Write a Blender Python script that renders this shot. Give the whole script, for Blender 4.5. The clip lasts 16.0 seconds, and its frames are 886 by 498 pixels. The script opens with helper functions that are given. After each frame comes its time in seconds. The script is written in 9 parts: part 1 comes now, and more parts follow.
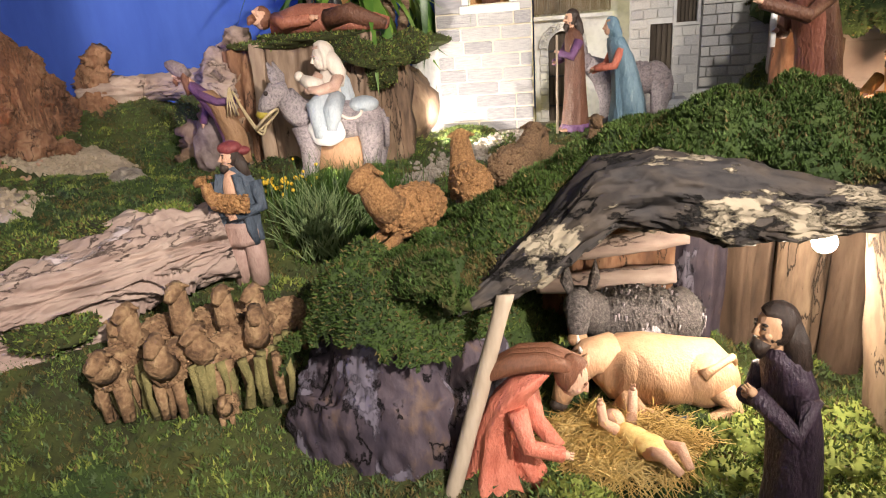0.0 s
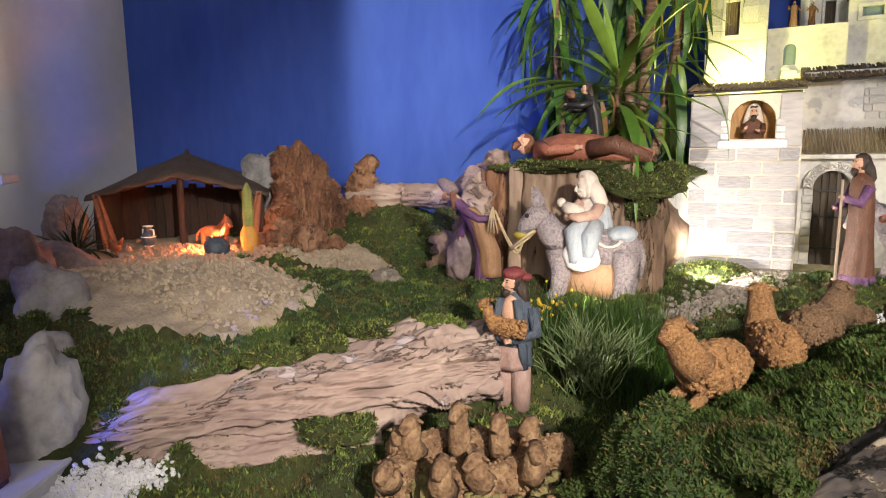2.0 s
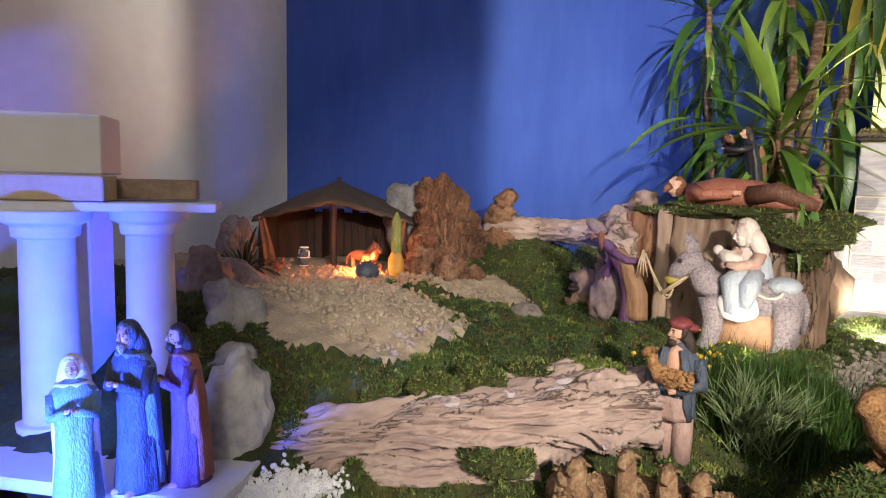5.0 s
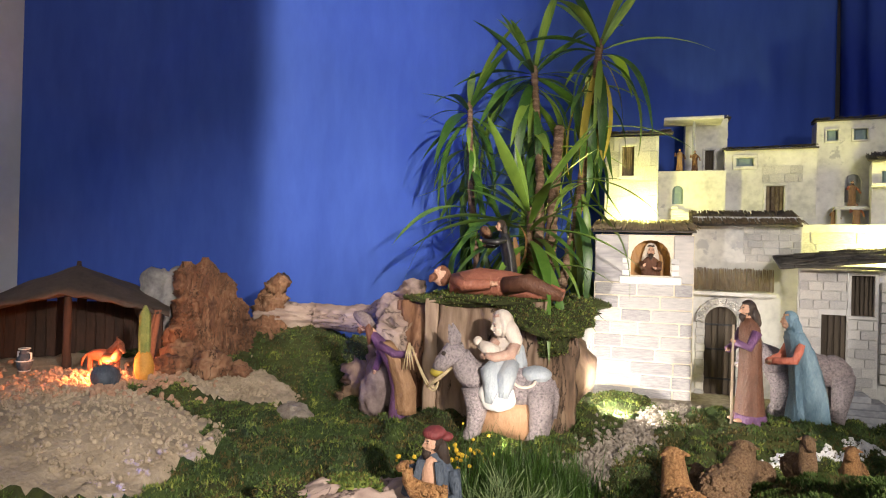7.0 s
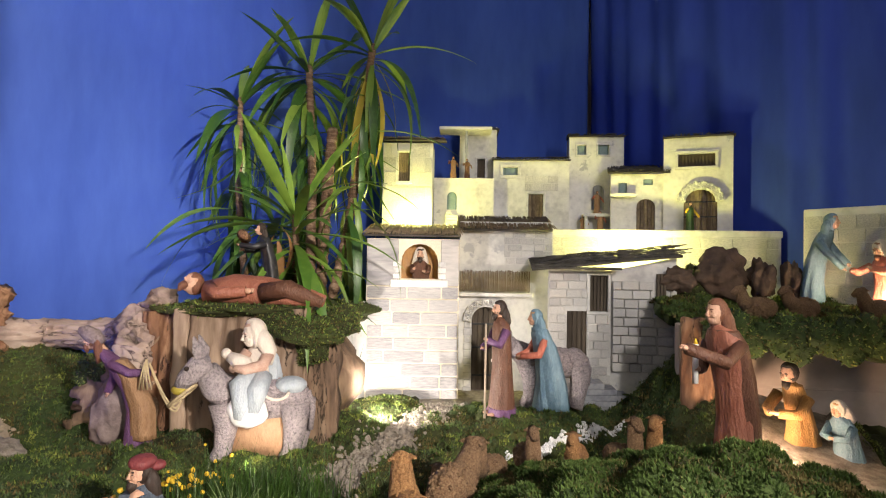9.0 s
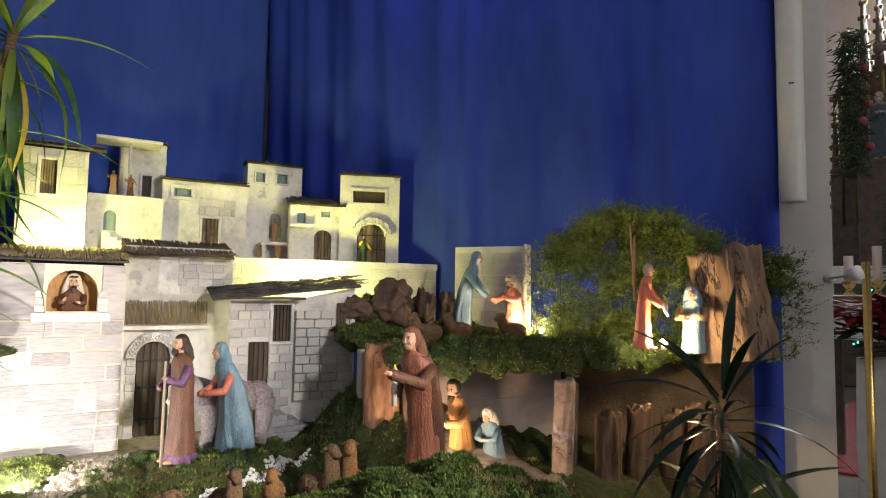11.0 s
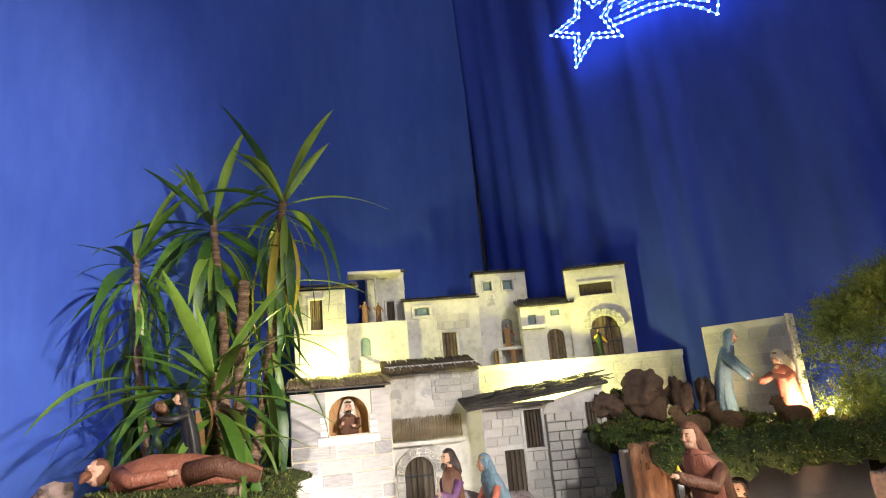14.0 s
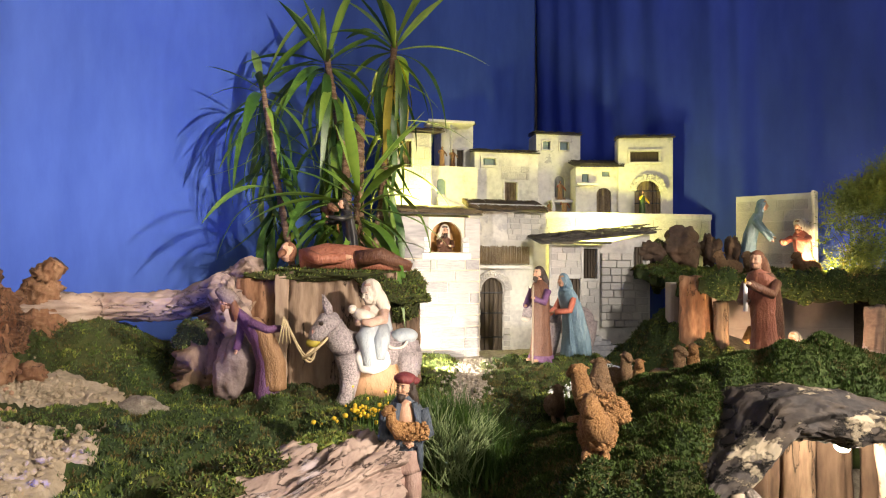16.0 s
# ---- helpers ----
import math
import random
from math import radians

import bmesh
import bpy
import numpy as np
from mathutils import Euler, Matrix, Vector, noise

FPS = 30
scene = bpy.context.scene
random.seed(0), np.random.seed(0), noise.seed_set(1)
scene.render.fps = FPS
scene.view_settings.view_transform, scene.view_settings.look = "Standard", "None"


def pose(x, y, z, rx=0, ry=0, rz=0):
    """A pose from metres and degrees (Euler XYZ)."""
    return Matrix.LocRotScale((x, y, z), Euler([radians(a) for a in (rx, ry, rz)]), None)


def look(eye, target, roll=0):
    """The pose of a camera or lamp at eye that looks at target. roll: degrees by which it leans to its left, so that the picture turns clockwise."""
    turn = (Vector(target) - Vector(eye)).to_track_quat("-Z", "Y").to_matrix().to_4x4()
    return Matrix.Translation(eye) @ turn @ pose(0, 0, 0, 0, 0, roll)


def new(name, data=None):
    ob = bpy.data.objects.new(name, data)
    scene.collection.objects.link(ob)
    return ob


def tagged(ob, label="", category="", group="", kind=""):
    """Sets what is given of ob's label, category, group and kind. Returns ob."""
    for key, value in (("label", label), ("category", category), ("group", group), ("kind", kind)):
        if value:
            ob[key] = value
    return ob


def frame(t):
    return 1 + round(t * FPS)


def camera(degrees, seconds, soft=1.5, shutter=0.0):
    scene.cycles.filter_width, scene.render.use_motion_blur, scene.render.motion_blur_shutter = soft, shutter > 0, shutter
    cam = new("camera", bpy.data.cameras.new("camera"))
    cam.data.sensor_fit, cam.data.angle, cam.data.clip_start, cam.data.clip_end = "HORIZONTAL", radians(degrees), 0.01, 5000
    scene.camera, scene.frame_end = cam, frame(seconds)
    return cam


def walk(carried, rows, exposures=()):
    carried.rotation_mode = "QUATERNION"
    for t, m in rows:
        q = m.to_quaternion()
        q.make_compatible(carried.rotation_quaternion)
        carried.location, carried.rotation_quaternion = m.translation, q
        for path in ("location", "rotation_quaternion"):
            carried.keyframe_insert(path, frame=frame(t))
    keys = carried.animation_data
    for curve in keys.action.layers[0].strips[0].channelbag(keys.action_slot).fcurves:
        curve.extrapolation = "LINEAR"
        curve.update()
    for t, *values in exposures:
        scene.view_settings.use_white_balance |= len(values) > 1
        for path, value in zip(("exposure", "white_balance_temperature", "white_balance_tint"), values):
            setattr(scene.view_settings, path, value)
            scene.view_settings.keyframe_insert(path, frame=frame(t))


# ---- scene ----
cam = camera(72.0, 16.0, 1.1)
PATH = [
    (0, (0.35, 0.345, 1.424), (-0.027, 2.202, 0.786), -4.3),
    (0.5, (0.316, 0.348, 1.458), (-0.198, 2.216, 0.961), -1.9),
    (1, (0.276, 0.34, 1.472), (-0.399, 2.172, 1.039), 0.2),
    (1.5, (0.201, 0.323, 1.49), (-0.592, 2.127, 1.147), -0.4),
    (2, (0.146, 0.303, 1.493), (-0.776, 2.054, 1.202), -0.6),
    (2.5, (0.118, 0.28, 1.495), (-0.922, 1.968, 1.238), -0.4),
    (3, (0.085, 0.254, 1.49), (-1.09, 1.856, 1.255), -0.4),
    (3.2, (0.071, 0.245, 1.485), (-1.147, 1.815, 1.26), 0.0),
    (5.3, (0.056, 0.184, 1.547), (-1.144, 1.769, 1.333), 2.0),
    (5.5, (0.055, 0.194, 1.554), (-1.095, 1.818, 1.358), 2.3),
    (6, (0.065, 0.232, 1.569), (-0.933, 1.96, 1.439), 2.0),
    (6.5, (0.075, 0.278, 1.595), (-0.73, 2.108, 1.544), 2.8),
    (7, (0.103, 0.309, 1.625), (-0.548, 2.2, 1.636), 1.5),
    (7.5, (0.133, 0.326, 1.633), (-0.39, 2.256, 1.669), 1.1),
    (8, (0.166, 0.344, 1.633), (-0.188, 2.312, 1.688), 1.1),
    (8.5, (0.205, 0.362, 1.63), (0.002, 2.351, 1.689), 1.0),
    (9, (0.26, 0.395, 1.627), (0.201, 2.394, 1.667), 0.9),
    (9.5, (0.31, 0.425, 1.608), (0.431, 2.421, 1.64), 2.5),
    (10, (0.262, 0.433, 1.6), (0.836, 2.349, 1.611), -0.1),
    (10.2, (0.229, 0.436, 1.587), (0.962, 2.297, 1.597), -0.5),
    (12.3, (0.062, 0.39, 1.754), (1.177, 1.99, 2.196), -1.7),
    (12.5, (0.061, 0.389, 1.755), (1.187, 1.969, 2.241), -2.8),
    (13, (0.034, 0.36, 1.735), (1.105, 1.94, 2.33), -5.2),
    (13.5, (0.003, 0.344, 1.704), (0.852, 2.066, 2.265), -4.4),
    (14, (0.036, 0.44, 1.657), (0.415, 2.347, 2.129), -5.2),
    (14.5, (-0.052, 0.396, 1.646), (0.161, 2.359, 1.967), -3.7),
    (15, (-0.22, 0.272, 1.581), (-0.025, 2.255, 1.749), -0.4),
    (15.5, (-0.38, 0.225, 1.533), (-0.028, 2.192, 1.604), 1.1),
    (15.8, (-0.497, 0.188, 1.501), (-0.029, 2.132, 1.576), 0.0),
    (16, (-0.541, 0.14, 1.517), (-0.093, 2.089, 1.555), 0.4),
]
walk(cam, [(t, look(eye, target, roll)) for t, eye, target, roll in PATH],
     [(0, 0.0, 6500, 10), (9.5, 0.0, 6500, 10), (10.5, 0.05, 6500, 10), (12.3, 0.2, 6200, 10), (13.5, 0.2, 6200, 10), (14.4, 0.18, 6700, 10), (15.2, 0.3, 7000, 10), (16, 0.3, 7000, 10)])
import itertools


# ---- light ----
world = bpy.data.worlds.new("world")
scene.world = world
world.use_nodes = True
world.node_tree.nodes["Background"].inputs[0].default_value = (0.72, 0.70, 0.88, 1)
world.node_tree.nodes["Background"].inputs[1].default_value = 0.27


def lamp(name, kind, where, target, watts, colour, size=0.05, cone=60, blend=0.3):
    data = bpy.data.lights.new(name, kind)
    data.energy, data.color = watts, colour
    if kind == "AREA":
        data.shape, data.size, data.size_y = "RECTANGLE", size, size * 1.8
    else:
        data.shadow_soft_size = size
    if kind == "SPOT":
        data.spot_size, data.spot_blend = radians(cone), blend
    ob = new(name, data)
    ob.matrix_world = look(where, target)
    return ob


WARM, COOL, YELLOW = (1.0, 0.86, 0.68), (0.75, 0.85, 1.0), (1.0, 0.92, 0.22)
lamp("window_light", "AREA", (3.2, -5.6, 4.2), (0, 2.2, 1.2), 180, (1.0, 0.91, 0.80), 2.0)
lamp("window_light", "AREA", (-2.4, -5.6, 4.2), (0, 2.2, 1.2), 40, (1.0, 0.95, 0.88), 2.0)
lamp("chancel_light", "AREA", (13.40, 5.0, 6.3), (4.0, 2.0, 1.0), 800, (0.95, 0.97, 1.0), 2.0)
lamp("front_flood", "SPOT", (1.35, -0.35, 2.25), (-0.46, 2.05, 1.12), 500, (1.0, 0.89, 0.77), 0.05, 50, 0.7)
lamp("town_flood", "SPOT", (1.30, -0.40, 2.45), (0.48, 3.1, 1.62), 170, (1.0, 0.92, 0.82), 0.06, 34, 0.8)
lamp("wall_spot", "SPOT", (0.95, -0.25, 2.75), (-1.92, 2.75, 2.55), 900, (1.0, 0.89, 0.72), 0.009, 54, 1.0)
lamp("ground_spot", "SPOT", (-0.03, 2.42, 1.125), (0.42, 2.95, 1.34), 17, (1.0, 0.90, 0.78), 0.012, 160, 0.4)
lamp("ground_spot", "SPOT", (-0.24, 1.86, 1.11), (-0.37, 2.3, 1.28), 3.5, (1.0, 0.88, 0.72), 0.02, 80, 0.5)
lamp("town_spot", "POINT", (0.06, 3.19, 1.81), (0, 0, 0), 9.0, YELLOW, 0.02)
lamp("town_spot", "POINT", (1.0, 3.01, 1.69), (0, 0, 0), 15.0, YELLOW, 0.02)
lamp("cave_bulb", "POINT", (0.72, 1.33, 1.04), (0, 0, 0), 10.0, WARM, 0.02)
lamp("panel_bulb", "POINT", (1.80, 2.41, 1.505), (0, 0, 0), 4.0, (1.0, 0.74, 0.30), 0.02)
lamp("tent_glow", "POINT", (-1.66, 1.89, 1.20), (0, 0, 0), 8.0, (1.0, 0.30, 0.09), 0.03)
lamp("panel_bulb", "POINT", (1.665, 2.43, 1.51), (0, 0, 0), 6.0, (1.0, 0.72, 0.45), 0.02)
lamp("angel_bulb", "POINT", (1.785, 1.79, 1.50), (0, 0, 0), 11.0, (1.0, 0.70, 0.34), 0.02)
lamp("niche_bulb", "POINT", (1.10, 2.06, 1.14), (0, 0, 0), 7.0, (1.0, 0.66, 0.40), 0.02)
lamp("blue_tube", "SPOT", (-0.99, 0.40, 0.99), (-1.34, 0.82, 1.24), 92, (0.04, 0.10, 1.0), 0.04, 104, 0.4)

# ---- materials ----


def material(name, colours, scale=8.0, rough=0.8, bump=0.3, metal=0.0, grain=(1, 1, 1), fine=6.0, emit=None, detail=6.0, vary=0.0, spec=0.5, hard=0.34, peel=None, veins=None):
    """Two scales of noise run through the given colours; grain stretches them."""
    m = bpy.data.materials.new(name)
    m.use_nodes = True
    nt = m.node_tree
    bsdf = nt.nodes["Principled BSDF"]
    N, Lk = nt.nodes.new, nt.links.new
    co, mp = N("ShaderNodeTexCoord"), N("ShaderNodeMapping")
    mp.inputs["Scale"].default_value = grain
    Lk(co.outputs["Object"], mp.inputs["Vector"])
    info = N("ShaderNodeObjectInfo")
    sc = N("ShaderNodeVectorMath")
    sc.operation = "MULTIPLY_ADD"
    comb = N("ShaderNodeCombineXYZ")
    for k in range(3):
        Lk(info.outputs["Random"], comb.inputs[k])
    sc.inputs[1].default_value = (9, 7, 5)
    Lk(comb.outputs[0], sc.inputs[0])
    Lk(mp.outputs[0], sc.inputs[2])
    big, small = N("ShaderNodeTexNoise"), N("ShaderNodeTexNoise")
    big.inputs["Scale"].default_value, big.inputs["Detail"].default_value = scale, detail
    small.inputs["Scale"].default_value, small.inputs["Detail"].default_value = scale * fine, 4.0
    Lk(sc.outputs[0], big.inputs["Vector"])
    Lk(sc.outputs[0], small.inputs["Vector"])
    mix = N("ShaderNodeMath")
    mix.operation = "MULTIPLY_ADD"
    mix.inputs[1].default_value = 0.62
    half = N("ShaderNodeMath")
    half.operation = "MULTIPLY"
    half.inputs[1].default_value = 0.38
    Lk(small.outputs[0], half.inputs[0])
    Lk(big.outputs[0], mix.inputs[0])
    Lk(half.outputs[0], mix.inputs[2])
    tone = mix
    if vary:
        add = N("ShaderNodeMath")
        add.operation = "MULTIPLY_ADD"
        add.inputs[1].default_value = vary
        sub = N("ShaderNodeMath")
        sub.operation = "SUBTRACT"
        sub.inputs[1].default_value = 0.5
        Lk(info.outputs["Random"], sub.inputs[0])
        Lk(sub.outputs[0], add.inputs[0])
        Lk(mix.outputs[0], add.inputs[2])
        tone = add
    ramp = N("ShaderNodeValToRGB")
    els = ramp.color_ramp.elements
    while len(els) < len(colours):
        els.new(0.5)
    for k, c in enumerate(colours):
        els[k].position = 0.5 - hard / 2 + hard * k / max(1, len(colours) - 1)
        els[k].color = (*c, 1)
    Lk(tone.outputs[0], ramp.inputs[0])
    colour, height = ramp.outputs[0], mix.outputs[0]
    for kind, extra in (("veins", veins), ("peel", peel)):
        if not extra:
            continue
        tint, size, level = extra
        tex = N("ShaderNodeTexNoise")
        tex.inputs["Scale"].default_value, tex.inputs["Detail"].default_value, tex.inputs["Roughness"].default_value = size, 9.0, 0.62
        Lk(sc.outputs[0], tex.inputs["Vector"])
        edge = N("ShaderNodeMapRange")
        if kind == "veins":
            off, dist = N("ShaderNodeMath"), N("ShaderNodeMath")
            off.operation, dist.operation = "SUBTRACT", "ABSOLUTE"
            off.inputs[1].default_value = 0.5
            Lk(tex.outputs[0], off.inputs[0])
            Lk(off.outputs[0], dist.inputs[0])
            Lk(dist.outputs[0], edge.inputs[0])
            edge.inputs[1].default_value, edge.inputs[2].default_value = level * 0.25, level
            edge.inputs[3].default_value, edge.inputs[4].default_value = 1.0, 0.0
        else:
            Lk(tex.outputs[0], edge.inputs[0])
            edge.inputs[1].default_value, edge.inputs[2].default_value = level, level + 0.025
        blend = N("ShaderNodeMix")
        blend.data_type = "RGBA"
        blend.inputs[7].default_value = (*tint, 1)
        Lk(edge.outputs[0], blend.inputs[0])
        Lk(colour, blend.inputs[6])
        colour = blend.outputs[2]
        rise = N("ShaderNodeMath")
        rise.operation = "MULTIPLY_ADD"
        rise.inputs[1].default_value = -0.5 if kind == "veins" else 0.25
        Lk(edge.outputs[0], rise.inputs[0])
        Lk(height, rise.inputs[2])
        height = rise.outputs[0]
    Lk(colour, bsdf.inputs["Base Color"])
    bsdf.inputs["Roughness"].default_value, bsdf.inputs["Metallic"].default_value = rough, metal
    bsdf.inputs["Specular IOR Level"].default_value = spec
    if bump:
        bp = N("ShaderNodeBump")
        bp.inputs["Strength"].default_value, bp.inputs["Distance"].default_value = bump, 0.012
        Lk(height, bp.inputs["Height"])
        Lk(bp.outputs[0], bsdf.inputs["Normal"])
    if emit:
        bsdf.inputs["Emission Color"].default_value, bsdf.inputs["Emission Strength"].default_value = (*emit[0], 1), emit[1]
    return m


M = {}
M["blue_cloth"] = material("blue_cloth", [(0.038, 0.078, 0.35), (0.058, 0.112, 0.45)], 3, 0.9, 0.30, grain=(1, 1, 0.3), spec=0.08)
M["blue_curtain"] = material("blue_curtain", [(0.022, 0.046, 0.31), (0.036, 0.070, 0.42)], 3, 0.8, 0.12, grain=(1, 1, 0.3), spec=0.15)
M["plaster"] = material("plaster", [(0.70, 0.685, 0.67), (0.80, 0.79, 0.78)], 2.5, 0.9, 0.25)
M["floor_stone"] = material("floor_stone", [(0.10, 0.09, 0.09), (0.20, 0.18, 0.17)], 1.5, 0.5, 0.1)
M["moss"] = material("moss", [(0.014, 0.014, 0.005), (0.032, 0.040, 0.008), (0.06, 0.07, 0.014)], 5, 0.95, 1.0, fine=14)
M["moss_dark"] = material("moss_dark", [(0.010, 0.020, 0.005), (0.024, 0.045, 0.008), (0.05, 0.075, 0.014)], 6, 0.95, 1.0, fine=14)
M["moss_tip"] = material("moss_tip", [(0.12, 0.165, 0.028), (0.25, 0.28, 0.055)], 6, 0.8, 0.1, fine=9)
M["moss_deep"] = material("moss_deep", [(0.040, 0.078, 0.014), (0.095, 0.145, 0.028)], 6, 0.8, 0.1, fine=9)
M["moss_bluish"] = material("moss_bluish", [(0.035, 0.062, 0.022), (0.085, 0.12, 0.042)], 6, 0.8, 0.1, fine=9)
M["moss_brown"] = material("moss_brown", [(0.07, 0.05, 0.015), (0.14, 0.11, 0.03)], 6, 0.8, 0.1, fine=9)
M["moss_hill"] = material("moss_hill", [(0.020, 0.040, 0.008), (0.058, 0.095, 0.018)], 6, 0.85, 0.1, fine=9, spec=0.2)
PILE = [M["moss_dark"], M["moss_tip"], M["moss_deep"], M["moss_brown"]]
M["sand"] = material("sand", [(0.26, 0.205, 0.145), (0.47, 0.385, 0.285)], 9, 0.95, 0.9, fine=12)
M["soil"] = material("soil", [(0.05, 0.035, 0.022), (0.12, 0.09, 0.06)], 9, 0.95, 0.9, fine=12)
M["gravel"] = material("gravel", [(0.70, 0.70, 0.74), (0.85, 0.85, 0.87)], 30, 0.7, 0.4)
M["grit"] = material("grit", [(0.10, 0.085, 0.07), (0.20, 0.17, 0.14), (0.32, 0.28, 0.24)], 40, 0.9, 1.0, vary=0.3)
M["bark"] = material("bark", [(0.02, 0.018, 0.018), (0.075, 0.065, 0.058), (0.11, 0.09, 0.07), (0.22, 0.17, 0.13)], 9, 0.85, 1.0, grain=(1.3, 1.3, 0.5), fine=4, hard=0.3)
M["peeling_bark"] = material("peeling_bark", [(0.016, 0.015, 0.017), (0.030, 0.028, 0.030), (0.045, 0.040, 0.040), (0.060, 0.050, 0.045), (0.075, 0.06, 0.05), (0.11, 0.085, 0.066)], 11, 0.8, 1.0, grain=(0.8, 1.1, 1.4), fine=3.0, hard=0.4, detail=10, spec=0.2, peel=((0.33, 0.28, 0.21), 9, 0.555), veins=((0.010, 0.009, 0.009), 7, 0.028))
M["driftwood"] = material("driftwood", [(0.13, 0.09, 0.08), (0.28, 0.20, 0.175), (0.37, 0.28, 0.24), (0.46, 0.37, 0.32)], 9, 0.85, 1.0, grain=(0.5, 1.3, 1.3), fine=5, hard=0.45, detail=9, veins=((0.15, 0.105, 0.095), 4, 0.006), peel=((0.42, 0.35, 0.36), 5, 0.60))
M["stump_wood"] = material("stump_wood", [(0.055, 0.035, 0.025), (0.18, 0.115, 0.075), (0.30, 0.21, 0.14)], 8, 0.85, 1.0, grain=(1.6, 1.6, 0.35), fine=5, detail=9, veins=((0.045, 0.030, 0.020), 5, 0.007))
M["root_wood"] = material("root_wood", [(0.07, 0.03, 0.018), (0.20, 0.095, 0.05), (0.34, 0.20, 0.12)], 9, 0.8, 1.0, grain=(1.5, 1.5, 0.5), fine=5, detail=9, veins=((0.05, 0.024, 0.014), 6, 0.007))
M["split_wood"] = material("split_wood", [(0.07, 0.048, 0.035), (0.22, 0.15, 0.105), (0.36, 0.26, 0.19), (0.46, 0.36, 0.28)], 7, 0.85, 1.0, grain=(1.5, 1.5, 0.3), fine=5, hard=0.44, detail=9, veins=((0.05, 0.034, 0.024), 4, 0.007))
# Wood with the shade of the rear posts and cave boards put into its colour.
M["shaded_wood"] = material("shaded_wood", [(0.03, 0.018, 0.012), (0.085, 0.05, 0.032), (0.14, 0.09, 0.06)], 8, 0.85, 1.0, grain=(1.6, 1.6, 0.35), fine=5, detail=9)
M["dark_slate"] = material("dark_slate", [(0.016, 0.013, 0.018), (0.040, 0.032, 0.044), (0.066, 0.050, 0.062), (0.14, 0.092, 0.065)], 9, 0.7, 1.0, grain=(1.2, 1.2, 0.7), fine=5, detail=10, hard=0.42, spec=0.15, veins=((0.010, 0.008, 0.010), 4, 0.010), peel=((0.13, 0.115, 0.15), 10, 0.57))
M["grey_rock"] = material("grey_rock", [(0.13, 0.12, 0.13), (0.24, 0.23, 0.23), (0.36, 0.34, 0.33)], 9, 0.8, 0.7)
M["brown_rock"] = material("brown_rock", [(0.035, 0.022, 0.015), (0.11, 0.07, 0.05)], 9, 0.85, 0.9)
M["house_white"] = material("house_white", [(0.46, 0.455, 0.47), (0.66, 0.65, 0.64), (0.76, 0.75, 0.73)], 9, 0.85, 0.4, fine=5, peel=((0.46, 0.46, 0.49), 7, 0.64))
M["house_block"] = material("house_block", [(0.40, 0.395, 0.41), (0.58, 0.565, 0.56), (0.72, 0.70, 0.67)], 12, 0.85, 0.35, fine=5, vary=0.22)
M["mortar"] = material("mortar", [(0.64, 0.57, 0.44), (0.78, 0.72, 0.60)], 14, 0.9, 0.4)
M["tower_block"] = material("tower_block", [(0.24, 0.23, 0.25), (0.38, 0.365, 0.37), (0.52, 0.49, 0.48)], 7, 0.85, 0.45, grain=(0.5, 1, 2.2), fine=5, vary=0.20)
M["house_grey"] = material("house_grey", [(0.18, 0.19, 0.23), (0.34, 0.35, 0.40), (0.48, 0.48, 0.50)], 9, 0.85, 0.3)
M["pink_wall"] = material("pink_wall", [(0.42, 0.35, 0.32), (0.58, 0.50, 0.46)], 5, 0.85, 0.3)
M["brown_door"] = material("brown_door", [(0.045, 0.032, 0.024), (0.11, 0.085, 0.06)], 10, 0.75, 0.4, grain=(2, 1, 0.3))
M["reed"] = material("reed", [(0.10, 0.07, 0.045), (0.26, 0.20, 0.13)], 12, 0.85, 0.3, vary=0.3)
M["roof_dark"] = material("roof_dark", [(0.035, 0.032, 0.032), (0.12, 0.11, 0.10)], 14, 0.9, 0.6)
M["shutter_blue"] = material("shutter_blue", [(0.16, 0.24, 0.27), (0.27, 0.35, 0.37)], 14, 0.8, 0.2)
M["rust_pale"] = material("rust_pale", [(0.40, 0.24, 0.19), (0.58, 0.40, 0.33)], 18, 0.55, 0.5)
M["skin"] = material("skin", [(0.48, 0.27, 0.18), (0.62, 0.38, 0.27)], 20, 0.55, 0.4, grain=(1.5, 1.5, 0.6), fine=4, detail=8, hard=0.5)
M["pale"] = material("pale", [(0.55, 0.47, 0.42), (0.72, 0.65, 0.58)], 20, 0.55, 0.4, grain=(1.5, 1.5, 0.6), fine=4, detail=8, hard=0.5)
M["white_paint"] = material("white_paint", [(0.66, 0.65, 0.66), (0.8, 0.79, 0.78)], 15, 0.5, 0.1)
M["purple"] = material("purple", [(0.085, 0.035, 0.11), (0.19, 0.085, 0.20)], 18, 0.55, 0.7, grain=(1.5, 1.5, 0.6), fine=4, detail=8, hard=0.5)
M["dark_purple"] = material("dark_purple", [(0.022, 0.015, 0.026), (0.065, 0.038, 0.060)], 18, 0.5, 0.7, grain=(1.5, 1.5, 0.6), fine=4, detail=8, hard=0.5)
M["tan_robe"] = material("tan_robe", [(0.26, 0.14, 0.07), (0.42, 0.25, 0.14)], 18, 0.55, 0.7, grain=(1.5, 1.5, 0.6), fine=4, detail=8, hard=0.5)
M["brown_robe"] = material("brown_robe", [(0.075, 0.030, 0.018), (0.17, 0.075, 0.045)], 16, 0.5, 0.7, grain=(1.5, 1.5, 0.6), fine=4, detail=8, hard=0.5)
M["ochre_robe"] = material("ochre_robe", [(0.24, 0.11, 0.03), (0.42, 0.22, 0.07)], 18, 0.5, 0.7, grain=(1.5, 1.5, 0.6), fine=4, detail=8, hard=0.5)
